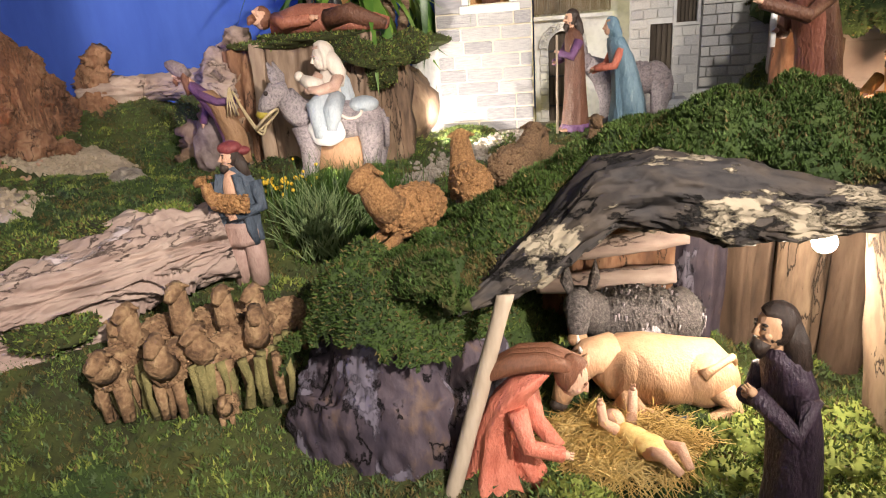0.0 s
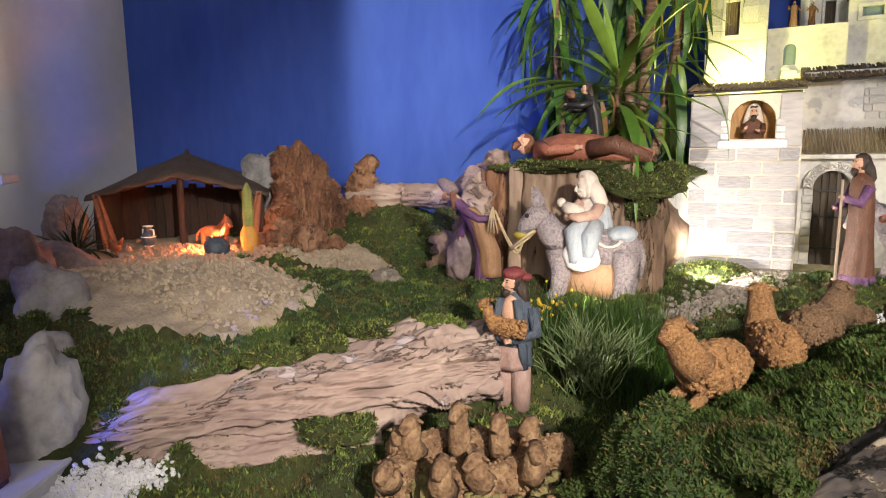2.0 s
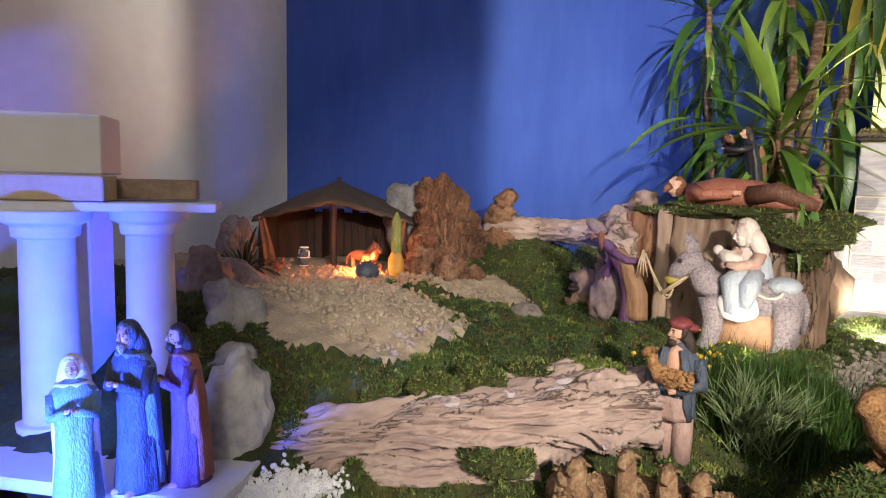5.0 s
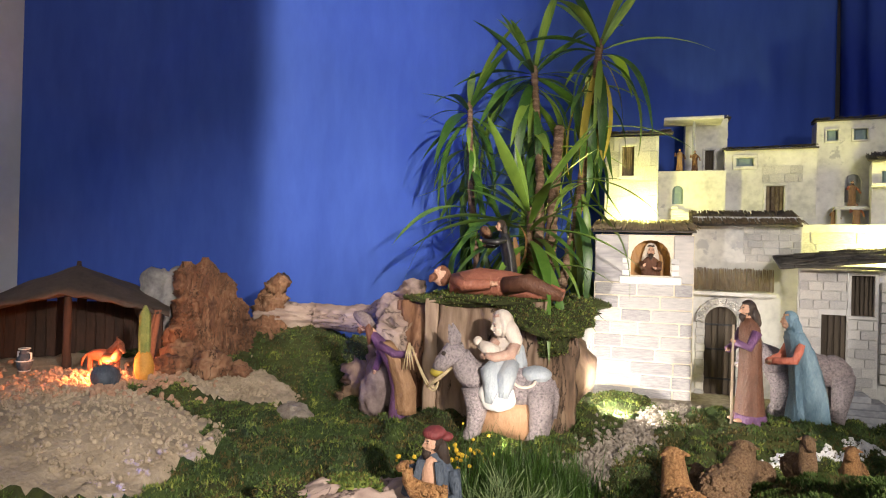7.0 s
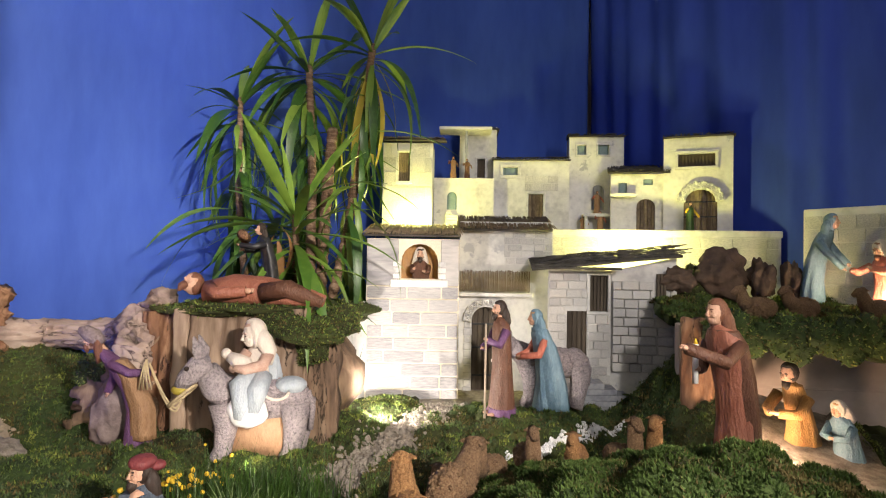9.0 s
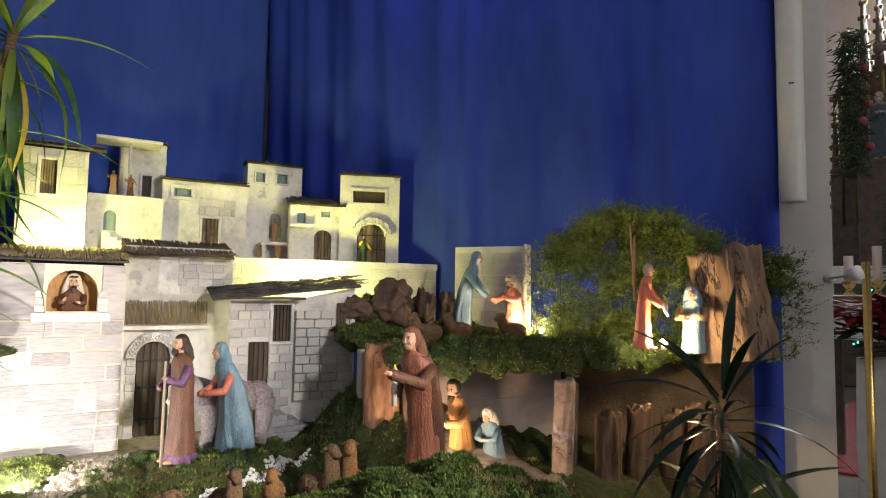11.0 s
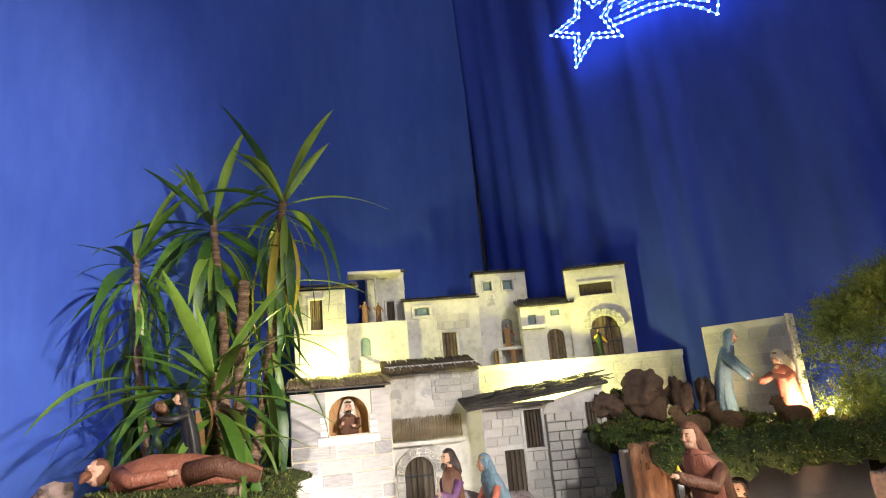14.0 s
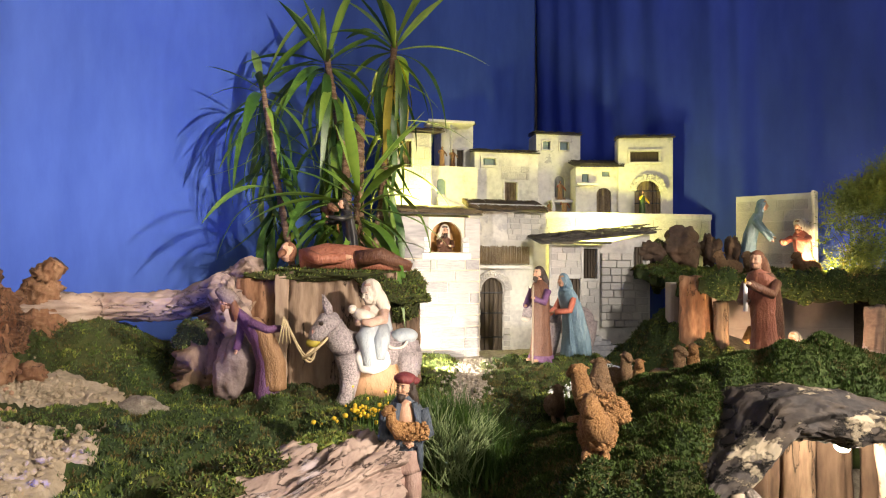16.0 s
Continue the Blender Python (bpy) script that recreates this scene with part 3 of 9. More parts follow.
def arch(bm, x0, x1, z0, rise, t, mi=0, n=10, y=0.0):
    """Fills the corners over an arch between x0 and x1 that springs at z0 and rises to a flat head."""
    c, a = (x0 + x1) / 2, (x1 - x0) / 2
    for k in range(n):
        p, q = math.pi * k / n, math.pi * (k + 1) / n
        low = [(c - a * math.cos(s), z0 + rise * math.sin(s)) for s in (p, q)]
        ring = [(low[0][0], low[0][1]), (low[1][0], low[1][1]), (low[1][0], z0 + rise), (low[0][0], z0 + rise)]
        loft(bm, [[(u, y, v) for u, v in ring], [(u, y + t, v) for u, v in ring]], mi)


BLOCK = bmesh.new()
box(BLOCK, (0, 0, 0), (1, 1, 1), bevel=0.06)
BLOCK_MESH = bpy.data.meshes.new("block")
BLOCK.to_mesh(BLOCK_MESH)
BLOCK.free()
BLOCK_MESH.materials.append(M["house_block"])
TOWER_MESH = BLOCK_MESH.copy()
TOWER_MESH.materials[0] = M["tower_block"]


def blocks(parent, w, z0, z1, bh, bw, holes, seed, gap=0.003, proud=0.004, mesh=None):
    """Courses of stone blocks on the front of a wall, leaving its holes free."""
    rnd = random.Random(seed)
    z, row = z0, 0
    while z + bh * 0.6 < z1:
        hh = min(bh, z1 - z)
        x = -bw * (0.5 if row % 2 else 0.0) * rnd.uniform(0.7, 1.0)
        while x < w:
            ww = bw * rnd.uniform(0.75, 1.25)
            a, b = max(0.002, x), min(w - 0.002, x + ww)
            for q in holes:
                if q[2] < z + hh - 0.004 and q[3] > z + 0.004:
                    if a < q[0] < b:
                        b = q[0]
                    elif a < q[1] < b:
                        a = q[1]
                    elif q[0] <= a and b <= q[1]:
                        b = a
            if b - a > 0.012:
                ob = new("block", mesh or BLOCK_MESH)
                ob.parent = parent
                ob.location = ((a + b) / 2, -proud / 2 + rnd.uniform(-0.0012, 0.0012), z + hh / 2)
                ob.scale = (b - a - gap, proud + 0.004, hh - gap)
                ob.rotation_euler = (0, rnd.uniform(-0.01, 0.01), 0)
            x += ww
        z += bh
        row += 1


def bars(parent, x0, x1, z0, z1, n, y, mat, name="bar"):
    for k in range(n):
        bm = bmesh.new()
        x = x0 + (x1 - x0) * (k + 0.5) / n
        box(bm, (x, y, (z0 + z1) / 2), ((x1 - x0) / n * 0.66, 0.006, z1 - z0), bevel=0.001)
        part(name, bm, mat, parent, smooth=False)


def boarded(parent, name, x0, x1, z0, z1, mat, n=4, y=0.015, label=""):
    """A panel of upright boards set into an opening."""
    bm = bmesh.new()
    box(bm, ((x0 + x1) / 2, y + 0.008, (z0 + z1) / 2), (x1 - x0, 0.008, z1 - z0))
    ob = part(name, bm, mat, parent, label, smooth=False)
    bars(ob, x0, x1, z0, z1, n, y, mat, "board")
    return ob


def surround(parent, x0, x1, z0, z1, w=0.012, mat=None, y=-0.004, sill=True):
    bm = bmesh.new()
    box(bm, (x0 - w / 2, y, (z0 + z1) / 2), (w, 0.01, z1 - z0), bevel=0.0015)
    box(bm, (x1 + w / 2, y, (z0 + z1) / 2), (w, 0.01, z1 - z0), bevel=0.0015)
    box(bm, ((x0 + x1) / 2, y, z1 + w / 2), (x1 - x0 + 2 * w, 0.011, w), bevel=0.0015)
    if sill:
        box(bm, ((x0 + x1) / 2, y, z0 - w / 2), (x1 - x0 + 2 * w, 0.012, w), bevel=0.0015)
    part("surround", bm, mat or M["house_white"], parent, smooth=False)


def thatch(parent, x0, x1, y0, y1, z_front, z_back, n, mat, seed, name="roof", length=1.0, base=None):
    """A sloping bed of twigs on a board."""
    rnd = random.Random(seed)
    bm = bmesh.new()
    loft(bm, [[(x0, y0, z_front - 0.012), (x1, y0, z_front - 0.012), (x1, y0, z_front - 0.004), (x0, y0, z_front - 0.004)],
              [(x0, y1, z_back - 0.012), (x1, y1, z_back - 0.012), (x1, y1, z_back - 0.004), (x0, y1, z_back - 0.004)]], 0)
    for k in range(n):
        x = rnd.uniform(x0, x1)
        f = rnd.uniform(-0.12, 0.1)
        dx = rnd.gauss(0, 0.008)
        p, q = Vector((x + dx, y0 + f * 0.05 - 0.012, z_front + rnd.uniform(-0.004, 0.006))), Vector((x, y1, z_back + rnd.uniform(0.0, 0.01)))
        tube(bm, [p, (p + q) / 2 + Vector((0, 0, rnd.uniform(0, 0.004))), q], [0.0014, 0.0022, 0.002], 4, 1)
    return part(name, bm, [base or M["roof_dark"], mat], parent)


def steps(parent, x0, x1, z0, z1, n, y0, depth, mat, name="step"):
    """Steps that climb from (x0, z0) to (x1, z1)."""
    for k in range(n):
        bm = bmesh.new()
        xa, xb = x0 + (x1 - x0) * k / n, x1
        lo, hi = min(xa, xb), max(xa, xb)
        za = z0 + (z1 - z0) * k / n
        box(bm, ((lo + hi) / 2, y0 - depth / 2, za + (z1 - z0) / n / 2), (hi - lo, depth, (z1 - z0) / n - 0.0008), bevel=0.002)
        part(name, bm, mat, parent, smooth=False)


def house(x, y, z, yaw, label):
    return thing("model_house", pose(x, y, z, 0, 0, yaw), label, "model house", "houses of the model town")


W, G = M["house_white"], M["house_grey"]
# The gate tower with the niche.
t = house(-0.117, 2.83, 1.06, 2, "white stone-block model tower with an arched niche and a thatched roof")
H_T, W_T = 0.655, 0.372
niche = (0.138, 0.286, 0.495, 0.635)
bm = bmesh.new()
cut_wall(bm, W_T, H_T, 0.022, [niche])
arch(bm, niche[0], niche[1], niche[3] - 0.072, 0.072, 0.022)
box(bm, (0.011, 0.13, H_T / 2), (0.022, 0.216, H_T))
box(bm, (W_T - 0.011, 0.13, H_T / 2), (0.022, 0.216, H_T))
part("wall", bm, M["mortar"], t, smooth=False)
bm = bmesh.new()
box(bm, (0.065, -0.003, 0.56), (0.126, 0.010, 0.185), bevel=0.002)
part("plaster_coat", bm, M["tower_block"], t, smooth=False)
bm = bmesh.new()
box(bm, (0.334, -0.003, 0.56), (0.072, 0.010, 0.185), bevel=0.002)
part("plaster_coat", bm, M["tower_block"], t, smooth=False)
bm = bmesh.new()
box(bm, ((niche[0] + niche[1]) / 2, 0.075, 0.565), (0.19, 0.008, 0.17))
box(bm, ((niche[0] + niche[1]) / 2, 0.045, 0.487), (0.18, 0.06, 0.012))
part("niche_back", bm, M["ochre_robe"], t, "ochre yellow niche backing", smooth=False)
blocks(t, W_T, 0.004, 0.465, 0.0512, 0.135, [], 5, gap=0.006, mesh=TOWER_MESH)
c = (niche[0] + niche[1]) / 2
for k in range(11):
    a = math.pi * (k + 0.5) / 11
    bm = bmesh.new()
    box(bm, (0, 0, 0), (0.030, 0.012, 0.024), bevel=0.002, m=Matrix.Translation((c - 0.092 * math.cos(a), -0.003, 0.563 + 0.09 * math.sin(a))) @ Matrix.Rotation(a, 4, "Y") @ Matrix.Diagonal((0.032, 0.012, 0.023, 1)))
    part("arch_stone", bm, M["house_block"], t, smooth=False)
for s in (-1, 1):
    for k in range(3):
        bm = bmesh.new()
        box(bm, (c + s * 0.091, -0.003, 0.505 + 0.024 * k), (0.03, 0.012, 0.021), bevel=0.002)
        part("jamb_stone", bm, M["house_block"], t, smooth=False)
bm = bmesh.new()
box(bm, (c, -0.006, 0.476), (0.23, 0.016, 0.03), bevel=0.003)
part("sill", bm, W, t, smooth=False)
thatch(t, -0.012, W_T + 0.004, -0.025, 0.25, H_T + 0.02, H_T + 0.065, 330, M["reed"], 3)
# Its sloping side wing of board.
t = thing("side_wing", pose(-0.118, 2.83, 1.06, 0, 0, 0), "pale grey sloping board wing beside the tower", "board wing")
bm = bmesh.new()
ring = [(0, 0.02, 0), (-0.125, -0.27, 0), (-0.125, -0.27, 0.17), (-0.10, -0.22, 0.22), (0, 0.02, 0.40)]
loft(bm, [ring, [(x - 0.02, y + 0.006, z) for x, y, z in ring]])
part("board", bm, W, t, smooth=False)

# The gate house behind Joseph, with the reed balcony.
t = house(0.255, 3.02, 1.06, 0, "pale model gate house with an arched door and a reed balcony")
door = (0.055, 0.175, 0.0, 0.375)
bm = bmesh.new()
cut_wall(bm, 0.40, 0.74, 0.02, [door])
arch(bm, door[0], door[1], 0.315, 0.06, 0.02)
part("wall", bm, W, t, smooth=False)
ob = boarded(t, "door", door[0], door[1], 0, 0.375, M["brown_door"], 5)
for zz in (0.08, 0.2, 0.3):
    bm = bmesh.new()
    box(bm, (0.115, 0.009, zz), (0.118, 0.006, 0.008), bevel=0.001)
    part("hinge_band", bm, M["black"], ob, smooth=False)
c = 0.115
for k in range(9):
    a = math.pi * (k + 0.5) / 9
    bm = bmesh.new()
    box(bm, (0, 0, 0), (1, 1, 1), bevel=0.03, m=Matrix.Translation((c - 0.078 * math.cos(a), -0.003, 0.315 + 0.078 * math.sin(a))) @ Matrix.Rotation(a, 4, "Y") @ Matrix.Diagonal((0.034, 0.012, 0.024, 1)))
    part("arch_stone", bm, M["house_block"], t, smooth=False)
for s in (-1, 1):
    for k in range(10):
        bm = bmesh.new()
        box(bm, (c + s * 0.077, -0.003, 0.018 + 0.031 * k), (0.03 if k % 2 else 0.036, 0.012, 0.027), bevel=0.002)
        part("jamb_stone", bm, M["house_block"], t, smooth=False)
bm = bmesh.new()
box(bm, (0.155, -0.012, 0.428), (0.31, 0.05, 0.016), bevel=0.002)
part("balcony_floor", bm, W, t, smooth=False)
bm = bmesh.new()
rnd = random.Random(4)
for k in range(70):
    x = 0.002 + 0.30 * k / 70
    tube(bm, [(x, -0.03, 0.445 + rnd.uniform(-0.006, 0)), (x + rnd.gauss(0, 0.001), -0.032, 0.53 + rnd.uniform(-0.004, 0.004))], [0.0022, 0.002], 4)
part("reed_screen", bm, M["reed"], t)
blocks(t, 0.40, 0.56, 0.73, 0.028, 0.05, [(0.0, 0.19, 0.56, 0.74)], 8)
thatch(t, -0.01, 0.39, -0.05, 0.12, 0.71, 0.765, 260, M["reed"], 7)

# The low house with the lean-to roof.
t = house(0.615, 2.87, 1.08, -3, "white model house with a lean-to slate roof and barred window")
door, win = (0.075, 0.155, 0.12, 0.355), (0.165, 0.235, 0.355, 0.50)
bm = bmesh.new()
cut_wall(bm, 0.25, 0.52, 0.02, [door, win])
part("wall", bm, W, t, smooth=False)
blocks(t, 0.25, 0.0, 0.52, 0.034, 0.06, [door, win], 9)
boarded(t, "door", *door, M["brown_door"], 4)
ob = boarded(t, "window", *win, M["brown_door"], 5)
surround(ob, *win)
bm = bmesh.new()
box(bm, (0.125, -0.03, 0.527), (0.30, 0.10, 0.010), bevel=0.002)
part("eave", bm, M["roof_dark"], t, smooth=False)
bm = bmesh.new()
ring = [(0, 0, 0), (0.245, -0.02, 0), (0.245, -0.02, 0.575), (0, 0, 0.52)]
loft(bm, [ring, [(x, y + 0.02, z) for x, y, z in ring]])
ob = part("side_wall", bm, W, t, smooth=False)
ob.location = (0.2505, 0.0, 0)
ob.rotation_euler = (0, 0, radians(-4))
blocks(ob, 0.24, 0.12, 0.50, 0.036, 0.062, [(0.16, 0.22, 0.37, 0.53)], 12, proud=0.022)
boarded(ob, "shutter", 0.168, 0.205, 0.40, 0.51, M["brown_door"], 3, y=-0.03)
bm = bmesh.new()
rnd = random.Random(6)
loft(bm, [[(-0.07, -0.07, 0.515), (0.50, -0.09, 0.575), (0.50, -0.09, 0.585), (-0.07, -0.07, 0.525)],
          [(-0.07, 0.16, 0.56), (0.50, 0.14, 0.605), (0.50, 0.14, 0.615), (-0.07, 0.16, 0.57)]])
for k in range(140):
    u = rnd.random()
    x, z = -0.08 + 0.57 * u, 0.527 + 0.06 * u
    y = rnd.uniform(-0.08, 0.13)
    zz = z + (y + 0.08) * 0.17
    tube(bm, [(x, y, zz + rnd.uniform(0, 0.006)), (x + rnd.uniform(0.05, 0.10), y + rnd.uniform(-0.02, 0.01), zz + 0.008 + rnd.uniform(0, 0.008))], [0.003, 0.002], 4, 0)
part("roof", bm, M["roof_dark"], t)
st = thing("stair_flight", pose(0.70, 2.78, 1.06, 0, 0, -2), "dark grey stone stair model against the low house", "stairs")
steps(st, 0.30, 0.02, 0.0, 0.135, 6, 0.055, 0.10, G)

# The terrace and the upper town.
t = thing("terrace_wall", pose(0.60, 3.16, 1.42, 0, 0, -4.5), "white stone-block terrace wall under the upper town", "model wall")
bm = bmesh.new()
box(bm, (0.52, 0.02, 0.165), (1.06, 0.04, 0.33))
box(bm, (0.52, 0.02, 0.345), (1.07, 0.05, 0.03), bevel=0.003)
part("wall", bm, W, t, smooth=False)
blocks(t, 1.04, 0.13, 0.325, 0.05, 0.13, [], 14)
t = thing("terrace_deck", pose(0, 0, 0), "white board deck carrying the upper houses", "model deck")
bm = bmesh.new()
ring = [(-0.15, 3.22), (0.60, 3.19), (1.66, 3.10), (1.66, 3.16), (1.10, 3.85), (0.6, 3.93), (-0.15, 3.66)]
loft(bm, [[(x, y, 1.755) for x, y in ring], [(x, y, 1.772) for x, y in ring]])
part("board", bm, W, t, smooth=False)


def plain_house(x, y, yaw, w, h, d, label, holes=(), z=1.772, mat=None):
    t = house(x, y, z, yaw, label)
    bm = bmesh.new()
    cut_wall(bm, w, h, 0.018, [q[:4] for q in holes])
    for q in holes:
        if len(q) > 4:
            arch(bm, q[0], q[1], q[3] - q[4], q[4], 0.018)
    box(bm, (0.009, d / 2 + 0.009, h / 2), (0.018, d - 0.018, h))
    box(bm, (w - 0.009, d / 2 + 0.009, h / 2), (0.018, d - 0.018, h))
    part("wall", bm, mat or W, t, smooth=False)
    return t


# Upper house with the overhanging cane roof.
win = (0.075, 0.13, 0.235, 0.375)
t = plain_house(-0.12, 3.30, 0, 0.238, 0.42, 0.2, "white model house with a barred window and cane roof", [win])
ob = boarded(t, "window", *win, M["reed"], 6)
surround(ob, *win)
blocks(t, 0.238, 0.0, 0.42, 0.07, 0.10, [win], 21, proud=0.003)
thatch(t, -0.03, 0.30, -0.05, 0.2, 0.432, 0.47, 120, M["reed"], 9)
# Wall with the outside stair.
win = (0.065, 0.115, 0.115, 0.205, 0.025)
t = plain_house(0.12, 3.46, 0, 0.30, 0.275, 0.1, "yellow-lit model wall with an arched window and outside stair", [win])
boarded(t, "window", win[0], win[1], win[2], win[3], M["shutter_blue"], 1)
steps(t, 0.27, 0.06, 0.0, 0.10, 7, 0.0, 0.05, W)
# Tall tower with the canopy.
win = (0.095, 0.135, 0.025, 0.14)
t = plain_house(0.245, 3.63, 0, 0.195, 0.56, 0.26, "white block model tower with a flat canopy and barred window", [(win[0], win[1], 0.30, 0.40)])
ob = boarded(t, "window", win[0], win[1], 0.30, 0.40, M["brown_door"], 4)
surround(ob, win[0], win[1], 0.30, 0.40)
bm = bmesh.new()
box(bm, (0.03, -0.07, 0.535), (0.27, 0.15, 0.016), bevel=0.003)
part("canopy", bm, W, t, smooth=False)
bm = bmesh.new()
box(bm, (0.035, -0.10, 0.40), (0.012, 0.012, 0.26), bevel=0.002)
part("post", bm, G, t, smooth=False)
thatch(t, -0.01, 0.21, -0.01, 0.27, 0.568, 0.575, 60, M["roof_dark"], 31)
for k, zz in enumerate(np.arange(0.3, 0.54, 0.04)):
    bm = bmesh.new()
    box(bm, (0.197, 0.13 + (k % 2) * 0.02, zz + 0.02), (0.006, 0.22, 0.036), bevel=0.001)
    part("block_course", bm, M["house_block"], t, smooth=False)
# House with the brown door.
door, win = (0.18, 0.255, 0.03, 0.205), (0.05, 0.125, 0.30, 0.34)
t = plain_house(0.42, 3.52, -2, 0.385, 0.385, 0.2, "white model house with a brown plank door and small shutter", [door, win])
ob = boarded(t, "door", *door, M["reed"], 4)
surround(ob, *door, sill=False)
ob = boarded(t, "shutter", *win, M["shutter_blue"], 1)
surround(ob, *win, w=0.016)
blocks(t, 0.385, 0.22, 0.30, 0.04, 0.06, [(0.0, 0.16, 0, 1), (0.33, 0.4, 0, 1)], 23, proud=0.003)
thatch(t, -0.005, 0.39, -0.02, 0.2, 0.385, 0.415, 110, M["roof_dark"], 33)
# Square tower with two small windows.
w1, w2, nic = (0.04, 0.085, 0.415, 0.465), (0.145, 0.20, 0.415, 0.465), (0.115, 0.18, 0.13, 0.26, 0.032)
t = plain_house(0.813, 3.56, -5, 0.275, 0.51, 0.16, "plain white model tower with two small blue windows", [w1, w2, nic])
for q in (w1, w2):
    ob = boarded(t, "window", *q, M["shutter_blue"], 1)
    surround(ob, *q, w=0.008)
boarded(t, "niche", nic[0], nic[1], nic[2], nic[3], G, 1)
bm = bmesh.new()
box(bm, (0.15, -0.05, 0.098), (0.17, 0.09, 0.016), bevel=0.002)
box(bm, (0.08, -0.05, 0.045), (0.015, 0.08, 0.09))
box(bm, (0.22, -0.05, 0.045), (0.015, 0.08, 0.09))
part("bench", bm, W, t, smooth=False)
thatch(t, -0.005, 0.28, -0.015, 0.16, 0.517, 0.535, 70, M["roof_dark"], 35)
# Low house with the round-headed gate.
w1, w2, gate = (0.035, 0.075, 0.20, 0.25), (0.15, 0.195, 0.235, 0.265), (0.12, 0.205, 0.02, 0.17, 0.035)
t = plain_house(0.985, 3.38, -12, 0.265, 0.29, 0.14, "rough white model house with an arched gate", [w1, w2, gate])
for q in (w1, w2):
    boarded(t, "window", *q, M["shutter_blue"], 1)
boarded(t, "gate", gate[0], gate[1], gate[2], gate[3], M["reed"], 5)
bm = bmesh.new()
box(bm, (0.055, -0.03, 0.185), (0.12, 0.05, 0.014), bevel=0.002)
part("ledge", bm, W, t, smooth=False)
thatch(t, -0.015, 0.27, -0.03, 0.14, 0.30, 0.345, 150, M["roof_dark"], 37)
# Tall house with the arched gate.
win, gate = (0.065, 0.225, 0.315, 0.375), (0.09, 0.235, 0.01, 0.215, 0.06)
t = plain_house(1.215, 3.31, -20, 0.30, 0.455, 0.14, "tall white model house with an arched plank gate and barred window", [win, gate])
ob = boarded(t, "window", *win, M["brown_door"], 11)
surround(ob, *win, w=0.014)
ob = boarded(t, "gate", gate[0], gate[1], gate[2], gate[3], M["reed"], 6)
for zz in (0.08, 0.15):
    bm = bmesh.new()
    box(bm, (0.16, 0.009, zz), (0.14, 0.006, 0.006))
    part("hinge_band", bm, M["black"], ob, smooth=False)
for k in range(9):
    a = math.pi * (k + 0.5) / 9
    bm = bmesh.new()
    box(bm, (0, 0, 0), (1, 1, 1), bevel=0.03, m=Matrix.Translation((0.1625 - 0.082 * math.cos(a), -0.003, 0.155 + 0.07 * math.sin(a))) @ Matrix.Rotation(a, 4, "Y") @ Matrix.Diagonal((0.022, 0.010, 0.026, 1)))
    part("arch_stone", bm, W, t, smooth=False)
thatch(t, -0.005, 0.31, -0.02, 0.14, 0.462, 0.475, 70, M["roof_dark"], 39)

# ---- wood, bark and stones ----


def rough_log(bm, pts, radii, flat=1.0, seed=0, amp=0.25, n=22, m=60, mi=0, ridge=0.0, twist=0.0):
    """A gnarled log along a bent line, with long grooves."""
    pts = [Vector(p) for p in pts]
    rings = []
    for k in range(m + 1):
        u = k / m * (len(pts) - 1)
        i = min(int(u), len(pts) - 2)
        f = u - i
        f2 = f * f * (3 - 2 * f)
        p, r = pts[i].lerp(pts[i + 1], f), radii[i] + (radii[i + 1] - radii[i]) * f2
        d = (pts[i + 1] - pts[i]).normalized()
        side = d.cross(Vector((0, 0, 1))).normalized() if abs(d.z) < 0.9 else Vector((1, 0, 0))
        up = side.cross(d)
        ring = []
        for a in range(n):
            t = 6.2832 * a / n
            tw = t + twist * k / m + 0.5 * noise.noise(Vector((seed, k / m * 4, t * 0.3)))
            q = Vector((math.cos(tw) * 2.2 + seed, math.sin(tw) * 2.2, k / m * 2.2 * len(pts) * 0.5))
            w = 1 + amp * noise.noise(q) + amp * 0.6 * noise.noise(Vector((q.x * 2.6, q.y * 2.6, q.z * 1.4))) + ridge * (0.5 - 2.2 * abs(noise.noise(Vector((q.x * 3.1, q.y * 3.1, q.z * 1.3))))) + ridge * 0.35 * noise.noise(Vector((q.x * 9, q.y * 9, q.z * 3.5)))
            ring.append(p + r * w * (math.cos(t) * side + flat * math.sin(t) * up))
        rings.append(ring)
    loft(bm, rings, mi)


def one(name, build, mats, label, category, m=None, group="", smooth=True, back=False):
    """A thing of a single mesh; back: its points are given in the world."""
    bm = bmesh.new()
    build(bm)
    if back:
        bm.transform(m.inverted())
    ob = part(name, bm, mats, smooth=smooth)
    if m is not None:
        ob.matrix_world = m
    return tagged(ob, label, category, group)


